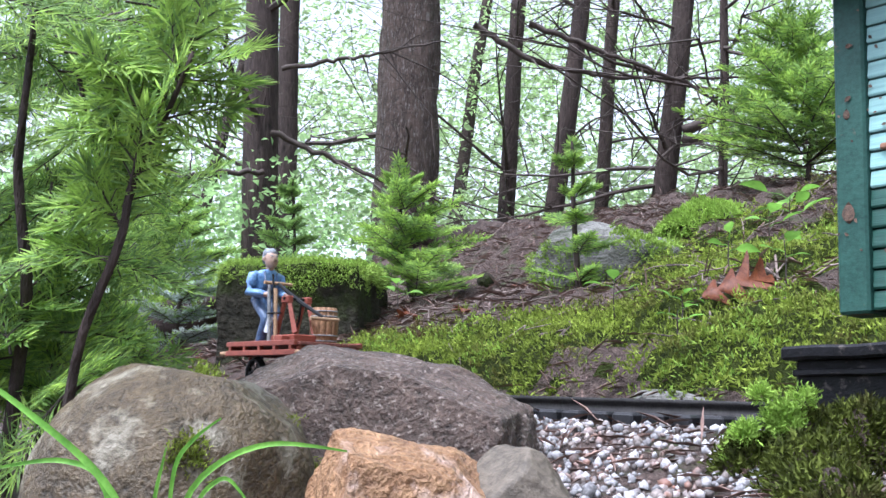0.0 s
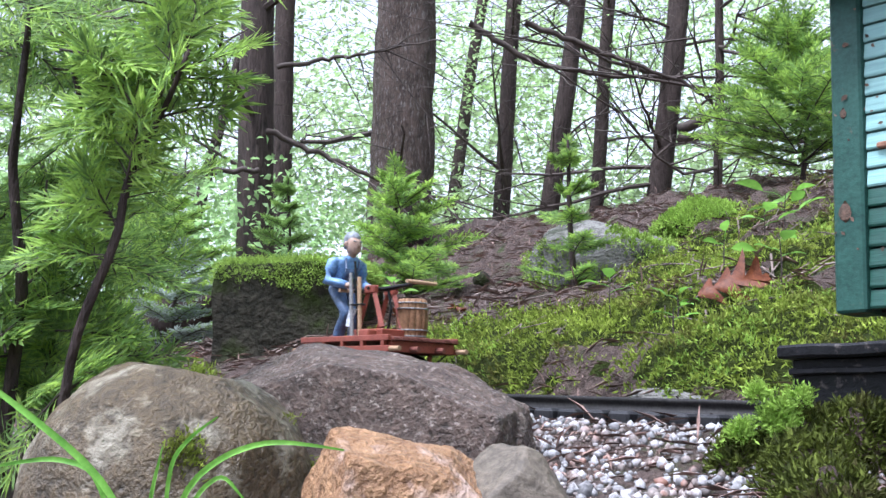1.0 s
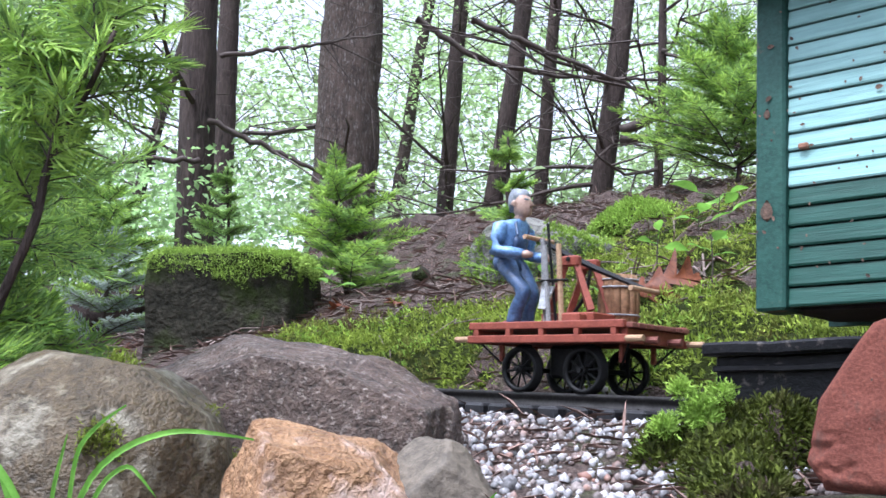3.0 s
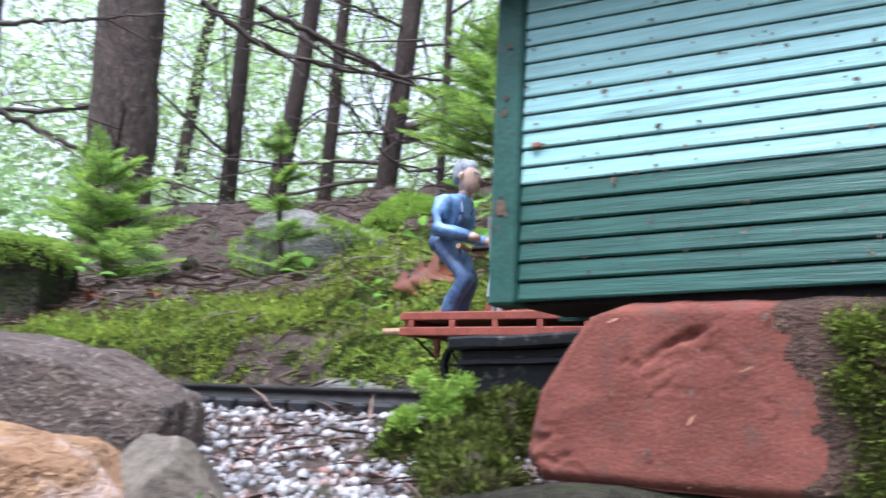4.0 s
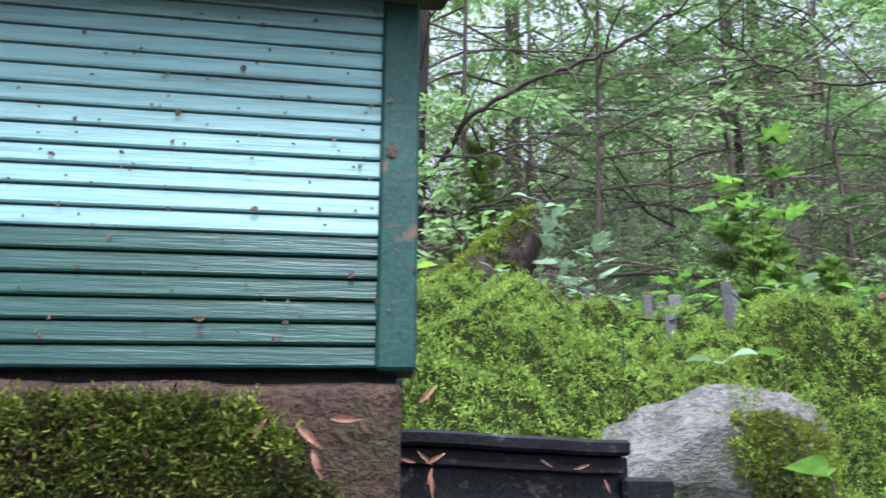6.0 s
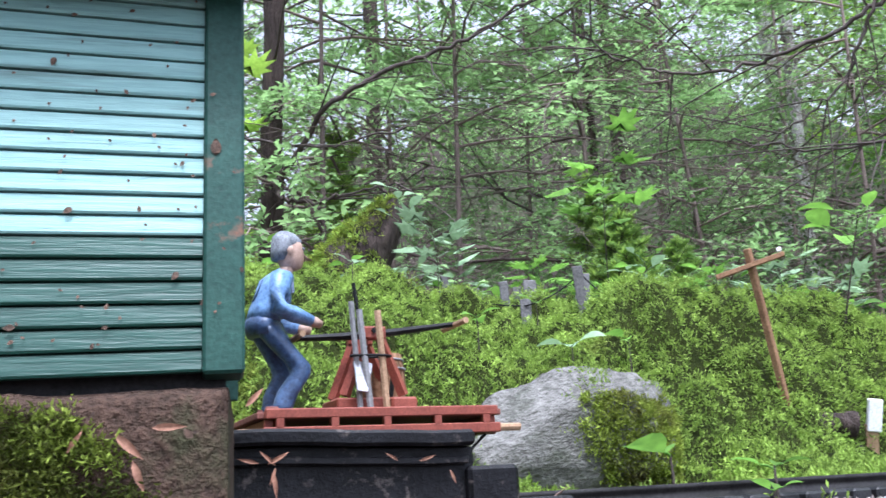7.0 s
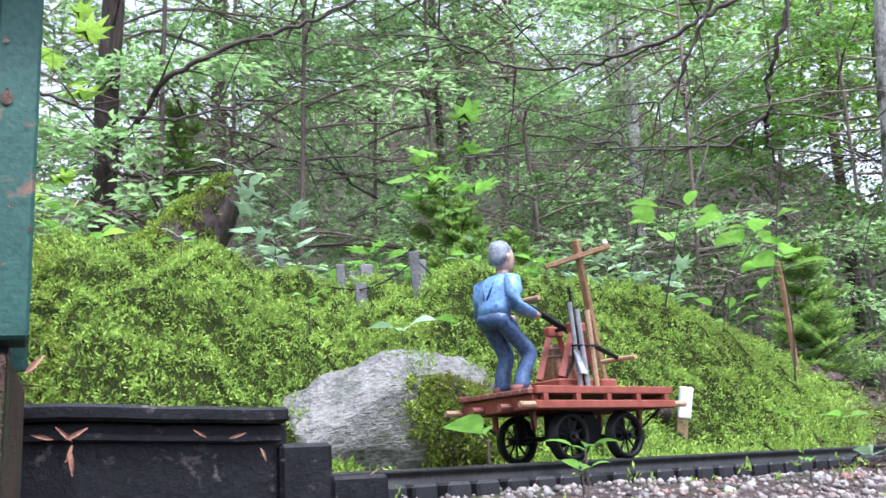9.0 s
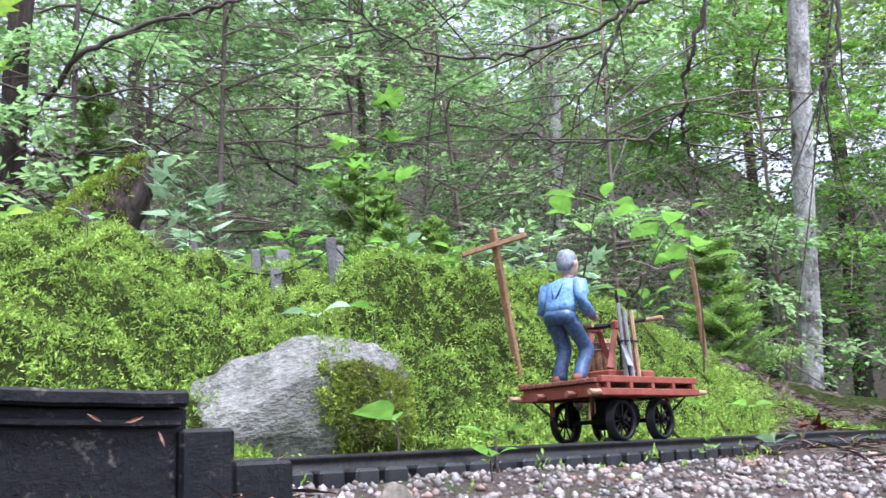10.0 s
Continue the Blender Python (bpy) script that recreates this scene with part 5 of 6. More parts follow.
# ---- leafy plants ----
def palmate(g, size):
    """A lobed leaf as a folded fan, lying in xy, its stalk at the origin."""
    lobes = g.integers(5, 8)
    pts = []
    for i in range(2 * lobes + 1):
        a = -2.1 + 4.2 * i / (2 * lobes)
        r = (1.0 if i % 2 else 0.55) * (1.0 - 0.28 * abs(a) / 2.1) * size
        pts.append((r * math.cos(a) + 0.25 * size, r * math.sin(a) * 0.8, -0.18 * r + 0.10 * size * (1 if i % 2 else -0.3)))
    v = np.array([(0, 0, 0), (0.25 * size, 0, 0.06 * size)] + pts)
    f = [(1, 2 + i, 3 + i) for i in range(2 * lobes)] + [(0, 1, 2), (0, 2 + 2 * lobes, 1)]
    return v, np.array(f)


def oval(g, size):
    t = np.linspace(0, 1, 6)
    w = 0.30 * size * np.sin(np.pi * t ** 0.8)
    mid = np.stack([t * size, 0 * t, 0.12 * size * np.sin(t * 2.6)], 1)
    v = np.vstack([mid, mid + np.stack([0 * t, w, 0.25 * w], 1), mid + np.stack([0 * t, -w, 0.25 * w], 1)])
    f = []
    for i in range(5):
        f += [(i, i + 1, 7 + i), (i, 7 + i, 6 + i), (i, 13 + i, i + 1), (i, 12 + i, 13 + i)]
    return v, np.array(f)


def turned(v, way, lift, roll, at):
    m = np.array(Euler((roll, -lift, way)).to_matrix())
    return v @ m.T + np.asarray(at)


def leafy(name, base, top, leaves, size, seed, label, spread=0.5, shape=palmate, mat=LEAF, low=0.4, r=0.0012, lift=(-0.2, 0.5)):
    """A seedling: a bent stem and leaves on stalks."""
    g = np.random.default_rng(seed)
    b, t = np.array(base, float), np.array(top, float)
    root = empty(name, pose(*base), label, "plant")
    s = np.linspace(0, 1, 8)
    q = np.outer(s, t - b) + np.outer(np.sin(s * 3.1), g.normal(size=3) * 0.03 * np.linalg.norm(t - b))
    v, f = tube(q, r * (1 - 0.5 * s), 5)
    put("stem", v, polys(f), TWIG, root)
    for k in range(leaves):
        h = low + (1 - low) * (k + 0.5) / leaves
        p = np.array([np.interp(h, s, q[:, i]) for i in range(3)])
        a = k * 2.4 + g.uniform(-0.4, 0.4)
        stalk = size * spread * g.uniform(0.5, 1.5)
        e = p + np.array([math.cos(a), math.sin(a), 0.35]) * stalk
        v, f = shape(g, size * g.uniform(0.65, 1.15))
        v = turned(v, a, g.uniform(*lift), g.normal() * 0.3, e)
        leaf = put("leaf", v, f, mat, root)
        v, f = tube(np.array([p, (p + e) / 2 + np.array([0, 0, 0.1 * stalk]), e]), r * 0.5, 4, cap=False)
        put("stalk", v, f, mat, leaf)
    return root


def on_ground(x, y, h, lean=(0, 0)):
    z = float(ground_z(x, y))
    return (x, y, z - 0.003), (x + lean[0], y + lean[1], z + h)


leafy("maple_sapling", (1.70, 0.42, 0.33), (1.635, 0.39, 0.56), 13, 0.05, 501, "maple sapling with fresh bright green leaves", 0.9, low=0.45)
leafy("maple_sapling", (1.98, 1.5, 0.6), (1.90, 1.42, 1.15), 12, 0.075, 502, "yellow-green maple sapling beside a trunk", 0.9, mat=YELLOW_LEAF)
leafy("maple_sapling", (1.93, 1.5, 0.5), (1.95, 1.45, 0.72), 9, 0.06, 503, "yellow-green maple seedling at a trunk's foot", 0.9, mat=YELLOW_LEAF)
b, t = on_ground(1.15, 0.03, 0.11, (-0.02, -0.03))
leafy("maple_sapling", b, t, 7, 0.036, 504, "hickory seedling with light green leaflets", 0.8, oval, low=0.6)
leafy("maple_sapling", (1.185, -0.10, 0.07), (1.161, -0.099, 0.204), 6, 0.038, 505, "seedling with leaves spread flat on a thin stem", 0.5, oval, low=0.8, lift=(-0.35, 0.1))
b, t = on_ground(1.20, -0.03, 0.13, (0.03, -0.06))
leafy("maple_sapling", b, t, 8, 0.042, 507, "chestnut seedling with long drooping green leaves", 0.5, oval, low=0.7, lift=(-0.5, 0.1))
for k, (px, py, h, n, sz) in enumerate(((1.48, 0.62, 0.07, 8, 0.03), (1.42, 0.58, 0.05, 7, 0.028), (1.36, 0.5, 0.05, 7, 0.03), (1.32, 0.42, 0.06, 7, 0.028), (1.5, 0.82, 0.08, 9, 0.035), (1.35, 0.86, 0.06, 9, 0.03), (1.30, 0.95, 0.06, 8, 0.03), (1.25, 1.02, 0.06, 8, 0.03),
                                        (1.55, 0.32, 0.10, 10, 0.03), (1.45, 0.22, 0.07, 8, 0.028), (1.42, 0.12, 0.07, 8, 0.03), (1.38, 0.04, 0.05, 7, 0.03), (1.52, 0.05, 0.09, 8, 0.03), (1.55, -0.05, 0.06, 8, 0.03), (1.46, 0.4, 0.05, 8, 0.025), (1.6, 0.5, 0.07, 8, 0.03), (1.28, 0.72, 0.06, 9, 0.03), (1.22, 0.82, 0.06, 9, 0.03), (1.15, 0.92, 0.07, 9, 0.03), (1.40, 0.98, 0.10, 10, 0.04), (1.27, 0.60, 0.05, 8, 0.026), (1.30, 0.33, 0.05, 7, 0.024), (1.36, 0.28, 0.07, 8, 0.028), (1.32, 0.18, 0.06, 8, 0.026), (1.30, 0.10, 0.06, 8, 0.028))):
    b, t = on_ground(px, py, h)
    leafy("undergrowth_plant", b, t, n, sz, 520 + k, "low leafy green plant behind the mossy bank", 0.9, oval if k % 3 else palmate, LEAF if k % 4 else PALE_LEAF, 0.3)
leafy("undergrowth_plant", (1.44, 0.635, 0.29), (1.42, 0.63, 0.42), 12, 0.042, 545, "pale glossy-leaved plant beside the stump", 0.9, palmate, PALE_LEAF, 0.25)
leafy("undergrowth_plant", (1.44, 0.70, 0.40), (1.43, 0.69, 0.50), 7, 0.030, 546, "pale glossy-leaved sprig over the stump", 0.7, oval, PALE_LEAF, 0.3)
leafy("undergrowth_plant", (1.46, 0.86, 0.33), (1.44, 0.85, 0.42), 9, 0.042, 547, "yellow-green leafy plant behind the stump", 0.9, oval, YELLOW_LEAF, 0.3)
b, t = on_ground(0.555, 0.10, 0.028, (0.0, 0.0))
leafy("seedling", b, t, 2, 0.034, 540, "seedling with two broad light green leaves", 0.2, oval, low=0.95, lift=(-0.15, 0.15))
b, t = on_ground(0.585, 0.055, 0.02)
leafy("seedling", b, t, 3, 0.018, 541, "little green seedling between ballast and rail", 0.3, oval, low=0.85, lift=(-0.2, 0.3))
for k, (px, py, h, sz) in enumerate(((0.80, 0.42, 0.03, 0.02), (0.93, 0.50, 0.03, 0.02), (0.95, 0.30, 0.03, 0.022), (0.83, 0.23, 0.03, 0.024), (0.86, 0.19, 0.035, 0.025), (0.82, 0.31, 0.03, 0.02), (1.05, 0.45, 0.03, 0.018), (1.05, -0.13, 0.03, 0.024), (1.0, -0.08, 0.03, 0.022), (0.70, -0.10, 0.014, 0.014), (0.66, -0.06, 0.012, 0.012), (0.53, 0.05, 0.012, 0.012), (0.74, 0.20, 0.02, 0.016))):
    b, t = on_ground(px, py, h)
    leafy("seedling", b, t, 2 + k % 2, sz, 550 + k, "tiny woodland seedling with pale green leaves", 0.25, oval, LEAF if k % 3 else PALE_LEAF, 0.9, 0.0007, (-0.2, 0.3))
for k, (px, py, h, n, sz) in enumerate(((0.22, 0.73, 0.03, 3, 0.018), (0.13, 0.72, 0.03, 3, 0.016), (0.17, 0.68, 0.02, 3, 0.014), (0.255, 0.71, 0.04, 4, 0.018), (0.36, 0.98, 0.06, 6, 0.03), (0.16, 0.65, 0.02, 3, 0.012), (-0.05, 1.07, 0.05, 5, 0.02), (0.31, 0.90, 0.05, 4, 0.022))):
    b, t = on_ground(px, py, h)
    leafy("seedling", b, t, n, sz, 570 + k, "bright green woodland seedling on the bank", 0.5, oval, LEAF, 0.6, 0.0008, (-0.2, 0.4))

# ---- grass in front of the stones ----
clump = empty("grass_tuft", pose(-0.06, 0.21, -0.05), "fresh green grass blades before the stones", "grass")
for q, w in ((((-0.060, 0.21, -0.052), (-0.053, 0.206, -0.022), (-0.044, 0.205, -0.0145), (-0.034, 0.204, -0.0112), (-0.019, 0.204, -0.0130)), 0.0013), (((-0.055, 0.207, -0.05), (-0.066, 0.206, -0.024), (-0.075, 0.206, -0.015), (-0.091, 0.204, -0.003), (-0.10, 0.203, 0.003)), 0.0015),
             (((-0.062, 0.227, -0.05), (-0.061, 0.226, -0.018), (-0.056, 0.225, -0.012), (-0.050, 0.224, -0.0075)), 0.0010), (((-0.068, 0.227, -0.05), (-0.077, 0.226, -0.020), (-0.088, 0.226, -0.0175), (-0.104, 0.226, -0.0205)), 0.0013), (((-0.064, 0.22, -0.05), (-0.063, 0.22, -0.025), (-0.061, 0.22, -0.014)), 0.0009),
             (((-0.06, 0.215, -0.05), (-0.052, 0.214, -0.024), (-0.046, 0.214, -0.019), (-0.040, 0.214, -0.026)), 0.0010), (((-0.02, 0.20, -0.055), (0.0, 0.199, -0.034), (0.013, 0.199, -0.0305), (0.024, 0.199, -0.0295)), 0.0012), (((0.028, 0.25, -0.05), (0.03, 0.25, -0.035), (0.037, 0.25, -0.027)), 0.0014), (((-0.10, 0.24, -0.05), (-0.112, 0.24, -0.02), (-0.118, 0.24, -0.005)), 0.0012)):
    q = np.array(q) - np.array((-0.06, 0.21, -0.05))
    s, fine = np.linspace(0, 1, len(q)), np.linspace(0, 1, 18)
    p = np.stack([np.interp(fine, s, q[:, i]) for i in range(3)], 1)
    for _ in range(3):
        p[1:-1] = (p[:-2] + 2 * p[1:-1] + p[2:]) / 4
    d = np.gradient(p, axis=0)
    sd = np.cross(d, (0.2, -1, 0.3))
    sd /= np.linalg.norm(sd, axis=1)[:, None]
    wd = (w * 0.5 * np.sin(np.pi * (0.12 + 0.86 * fine)) ** 0.6)[:, None]
    v = np.vstack([p + sd * wd, p + np.array([0, 0.0004, -0.0003]), p - sd * wd])
    n = 18
    f = np.array([[a * n + i, a * n + i + 1, (a + 1) * n + i + 1, (a + 1) * n + i] for a in range(2) for i in range(n - 1)])
    put("blade", v, f, GRASS, clump, smooth=True)


# ---- fallen timber, stump and curled oak leaf ----
def log(name, a, b, r, mat, label, seed, rough=0.12):
    g = np.random.default_rng(seed)
    a, b = np.array(a, float), np.array(b, float)
    s = np.linspace(0, 1, 22)
    p = np.outer(s, b - a) + np.stack([0 * s, 0 * s, 0.3 * r * np.sin(s * 5 + seed)], 1)
    v, f = tube(p, r * (1 + 0.2 * np.sin(s * 9 + seed)), 14, wobble=rough, gen=g)
    ob = put(name, v, polys(f), mat, smooth=True)
    ob.matrix_world = pose(*a)
    return tagged(ob, label, "log")


log("fallen_log", (-0.10, 1.88, 0.285), (0.16, 1.87, 0.315), 0.026, DARK_BARK, "dark rotting log lying on the crest", 1, 0.16)
log("fallen_log", (0.15, 1.9, 0.31), (0.42, 1.9, 0.325), 0.012, DARK_BARK, "thin dark stick on the crest", 2)
mossy = log("fallen_log", (-0.62, 1.48, 0.04), (-0.29, 1.44, 0.125), 0.030, DARK_BARK, "mossy fallen log beside the path", 3)
moss_on(mossy, lambda l, w, n: n[:, 2] > 0.2, 1500, 0.008, MOSS, "moss", "moss along a fallen log", 211)
log("fallen_log", (0.955, 0.100, 0.038), (0.985, 0.030, 0.036), 0.012, DARK_BARK, "short dark log with a pale cut end", 4, 0.05)
bark = empty("bark_scraps", pose(0.985, 0.064, 0.05), "curled brown bark scraps and dry leaves", "bark")
g = np.random.default_rng(9)
for k in range(9):
    v, f = oval(g, g.uniform(0.018, 0.034))
    put("scrap", turned(v, g.uniform(0, 6.3), g.uniform(-0.2, 0.9), g.uniform(-0.8, 0.8), g.normal(size=3) * np.array([0.012, 0.018, 0.006])), f, CHIP if k % 2 else DRY_LEAF, bark)
for k, (x, y, z, s) in enumerate(((0.99, 0.04, 0.026, 0.016), (0.975, 0.03, 0.016, 0.012))):
    stone("root_end", (x, y, z), (s, s * 0.6, s * 0.8), (0, 20, 30), DARK_STONE, "dark weathered wood knot beside the marker", 600 + k, 0.5, 3, 0.2, category="wood")
# mossy stump on the crest
s = np.linspace(0, 1, 22)
line_c = np.stack([-0.02 + 0.04 * s, 0.15 - 0.17 * s ** 0.7, -0.05 + 0.20 * s ** 1.3], 1)
v, f = tube(line_c, 0.070 * (1 - s) ** 0.9 + 0.020, 30)
v = v + 0.016 * np.stack([hash_noise(v + 3, 20, 4), hash_noise(v + 5, 20, 4), hash_noise(v + 8, 20, 4)], 1)
stump = put("stump", v, polys(f), DARK_BARK, smooth=True)
stump.matrix_world = pose(1.43, 0.735, 0.335)
tagged(stump, "leaning broken stump with mossy foot", "stump")
moss_on(stump, lambda l, w, n: (n[:, 1] - 0.75 * n[:, 0] + 0.3 * nz(w, 20) > 0.25) | (l[:, 2] < -0.01), 6500, 0.007, MOSS_OLIVE, "moss", "moss on a broken stump", 212)
moss_on(stump, lambda l, w, n: (n[:, 1] > 0.2) & (n[:, 2] > 0.1), 900, 0.007, MOSS_BRIGHT, "moss", "bright moss on a stump's side", 213)


def oak_leaf(at, way, lift, size, label, seed, roll=0.35):
    """A curled, deeply lobed dry leaf with some thickness."""
    g = np.random.default_rng(seed)
    n = 26
    t = np.linspace(0, 1, n)
    saw = np.abs((t * 4.6 + 0.1) % 1.0 - 0.7) / 0.7
    w = size * (0.035 + 0.40 * np.sin(np.pi * (0.08 + 0.9 * t)) ** 0.7 * (1 - saw) ** 1.5)
    w[-1] = 0.0015
    mid = np.stack([size * t, 0 * t, 0.10 * size * np.sin(t * 4.0)], 1)
    rows = [mid + np.stack([0.6 * w * np.abs(k), k * w, 0.5 * k * k * w * np.sin(t * 7 + seed) + 0.01 * size * np.sin(t * 15 + k)], 1) for k in (-1, -0.5, 0, 0.5, 1)]
    v = np.vstack(rows + [r + np.array([0, 0, 0.0006]) for r in rows])
    f = []
    for lay in range(2):
        for a in range(4):
            for i in range(n - 1):
                o = lay * 5 * n
                q = (o + a * n + i, o + a * n + i + 1, o + (a + 1) * n + i + 1, o + (a + 1) * n + i)
                f.append(q if lay else q[::-1])
    ob = put("oak_leaf", turned(v, way, lift, roll, (0, 0, 0)), np.array(f), DRY_LEAF, smooth=True)
    ob.matrix_world = pose(*at)
    return tagged(ob, label, "leaf")


oak_leaf((0.186, 0.684, 0.070), 0.05, 0.30, 0.056, "large curled brown oak leaf on moss", 3, 0.85)
oak_leaf((1.02, -0.19, 0.0), 2.2, 0.2, 0.03, "small red-brown fallen leaf beside the track", 5)
for k, (x, y) in enumerate(((0.09, 1.25), (0.13, 1.3), (-0.02, 1.0), (0.30, 0.86), (0.36, 1.2), (-0.3, 1.15), (0.02, 0.95))):
    oak_leaf(grounded(x, y, 0.004), k * 1.3, 0.1, 0.03, "dry brown leaf lying on the bank", 20 + k)
stone("pebble", (0.062, 1.36, float(ground_z(0.062, 1.36)) + 0.008), (0.013, 0.012, 0.012), (0, 0, 0), DARK_STONE, "round brown pebble on the needle floor", 33, 0.1, 3, 0.05, category="stone")

# ---- little graveyard with fence, pole and marker ----
for k, (x, y, h, w, cut) in enumerate(((1.192, 0.325, 0.056, 0.025, 1), (1.170, 0.415, 0.036, 0.011, 0), (1.160, 0.452, 0.036, 0.010, 0), (1.152, 0.486, 0.036, 0.008, 0), (1.165, 0.463, 0.018, 0.016, 0), (1.182, 0.386, 0.020, 0.016, 0), (1.176, 0.40, 0.016, 0.012, 0))):
    z = float(ground_z(x, y))
    bm = box(-0.003, 0.003, -w / 2, w / 2, -0.03, h, 0.0012)
    if cut:
        for vert in bm.verts:
            if vert.co.z > h * 0.8:
                vert.co.y *= 0.55
                vert.co.z += 0.006 * (1 if abs(vert.co.y) < 0.004 else -0.6)
            elif vert.co.z < 0:
                vert.co.y *= 1.1
    gs = new("gravestone", bpy.data.meshes.new("gravestone"))
    bm.to_mesh(gs.data)
    bm.free()
    gs.data.materials.append(SLATE)
    gs.matrix_world = pose(x, y, z + 0.006, g.normal() * 3, g.normal() * 3, 18 + g.normal() * 6)
    tagged(gs, "pointed grey slate gravestone on the mossy bank" if cut else "thin weathered grey gravestone on the mossy bank", "gravestone", "little gravestones")
posts = tuple((x, y, float(ground_z(x, y)) + 0.006, h) for x, y, h in ((1.073, 0.354, 0.044), (1.089, 0.293, 0.040), (1.10, 0.246, 0.032), (1.14, 0.47, 0.030)))
fence = empty("cemetery_fence", pose(1.073, 0.354, 0.176), "small leaning fence posts joined by wire", "fence")
for x, y, z, h in posts:
    ob = part("post", box(-0.0045, 0.0045, -0.006, 0.006, -0.03, h, 0.001), SLATE, fence)
    ob.matrix_world = pose(x, y, z, g.normal() * 4, g.normal() * 5, 15)
for (xa, ya, za, ha), (xb, yb, zb, hb) in zip((posts[3], posts[0], posts[1]), (posts[0], posts[1], posts[2])):
    s = np.linspace(0, 1, 8)[:, None]
    a, b = np.array((xa, ya, za + ha * 0.8)), np.array((xb, yb, zb + hb * 0.8))
    q = a + (b - a) * s - np.array((0, 0, 1)) * 0.006 * np.sin(np.pi * s)
    v, f = tube(q - np.array((1.073, 0.354, 0.176)), 0.0009, 5)
    put("wire", v, polys(f), IRON, fence)
stone("flat_slab", (1.235, 0.265, float(ground_z(1.235, 0.265)) + 0.008), (0.058, 0.03, 0.022), (0, -5, -72), LEDGE, "flat grey slab lying on the mossy crest", 35, 0.4, 4, 0.05)

pole = empty("telegraph_pole", pose(0.957, 0.077, 0.045), "leaning brown wooden model telegraph pole", "telegraph pole")
a, b = Vector((0.957, 0.077, 0.03)), Vector((0.921, 0.092, 0.193))
lean = (b - a).to_track_quat("Z", "Y").to_matrix().to_4x4()
ob = part("shaft", box(-0.003, 0.003, -0.003, 0.003, 0, (b - a).length, 0.0008), OLD_WOOD, pole)
ob.matrix_world = Matrix.Translation(a) @ lean
a2, b2 = Vector((0.914, 0.118, 0.170)), Vector((0.925, 0.066, 0.184))
arm = (b2 - a2).to_track_quat("Z", "Y").to_matrix().to_4x4()
ob = part("crossarm", box(-0.0022, 0.0022, -0.0022, 0.0022, -0.002, (b2 - a2).length + 0.004, 0.0006), OLD_WOOD, pole)
ob.matrix_world = Matrix.Translation(a2) @ arm
ob = part("insulator", box(-0.002, 0.002, -0.002, 0.002, 0, 0.004, 0.0006), WHITE, pole)
ob.matrix_world = Matrix.Translation(b2 + Vector((0, 0, 0.003)))
stake = empty("wooden_stake", pose(1.373, -0.12, 0.10), "thin brown wooden stake standing in moss", "stake")
a, b = Vector((1.373, -0.12, 0.07)), Vector((1.352, -0.112, 0.235))
ob = part("shaft", box(-0.003, 0.003, -0.003, 0.003, 0, (b - a).length, 0.0008), OLD_WOOD, stake)
ob.matrix_world = Matrix.Translation(a) @ (b - a).to_track_quat("Z", "Y").to_matrix().to_4x4()
marker = empty("marker_post", pose(0.995, 0.022, 0.0), "short wooden post with a white painted board", "marker post")
ob = part("stake", box(-0.004, 0.004, -0.005, 0.005, -0.02, 0.03, 0.0006), WOOD, marker)
ob.matrix_world = pose(0.990, 0.020, 0.008, 6, -8, 10)
ob = part("white_board", box(-0.004, 0.005, -0.0058, 0.0058, 0.024, 0.052, 0.0008), WHITE, marker)
ob.matrix_world = pose(0.988, 0.020, 0.008, 10, -8, 10)
stone("wood_stub", (1.62, -0.43, 0.06), (0.018, 0.018, 0.035), (10, 0, 0), DARK_BARK, "dark broken wood stub by the path", 37, 0.3, 3, 0.15, category="wood")


# ---- flakes of bark on girder, brick and shed ----
def flake(at, way, lift, roll, size, mat, name, label):
    v, f = oval(np.random.default_rng(int(abs(at[0]) * 9999)), size)
    v[:, 1] *= 0.55
    ob = put(name, turned(v, way, lift, roll, (0, 0, 0)), f, mat)
    ob.matrix_world = pose(*at)
    return tagged(ob, label, "bark flake")


gm = girder.matrix_world
along = math.atan2(gd.y, gd.x)
for k, (x, z, rot, size) in enumerate(((0.303, 0.0125, 0.5, 0.009), (0.306, 0.012, 2.4, 0.008), (0.305, 0.010, -1.45, 0.010), (0.300, 0.013, 2.9, 0.008), (0.306, 0.0115, -1.9, 0.007), (0.36, 0.0115, 0.3, 0.007), (0.352, 0.012, 2.6, 0.006), (0.372, 0.008, -1.2, 0.006), (0.24, 0.013, 0.2, 0.006))):
    v, f = oval(np.random.default_rng(k), size)
    v[:, 1] *= 0.3
    # the flake lies against the upright web
    c, sn = math.cos(rot), math.sin(rot)
    w = np.stack([v[:, 0] * c - v[:, 1] * sn, -0.004 - np.abs(v[:, 2]), v[:, 0] * sn + v[:, 1] * c], 1)
    ob = put("bark_flake", w, f, CHIP)
    ob.matrix_world = gm @ pose(x, 0, z)
    tagged(ob, "curled brown bark flake caught on the girder", "bark flake")
bm_w = brick.matrix_world
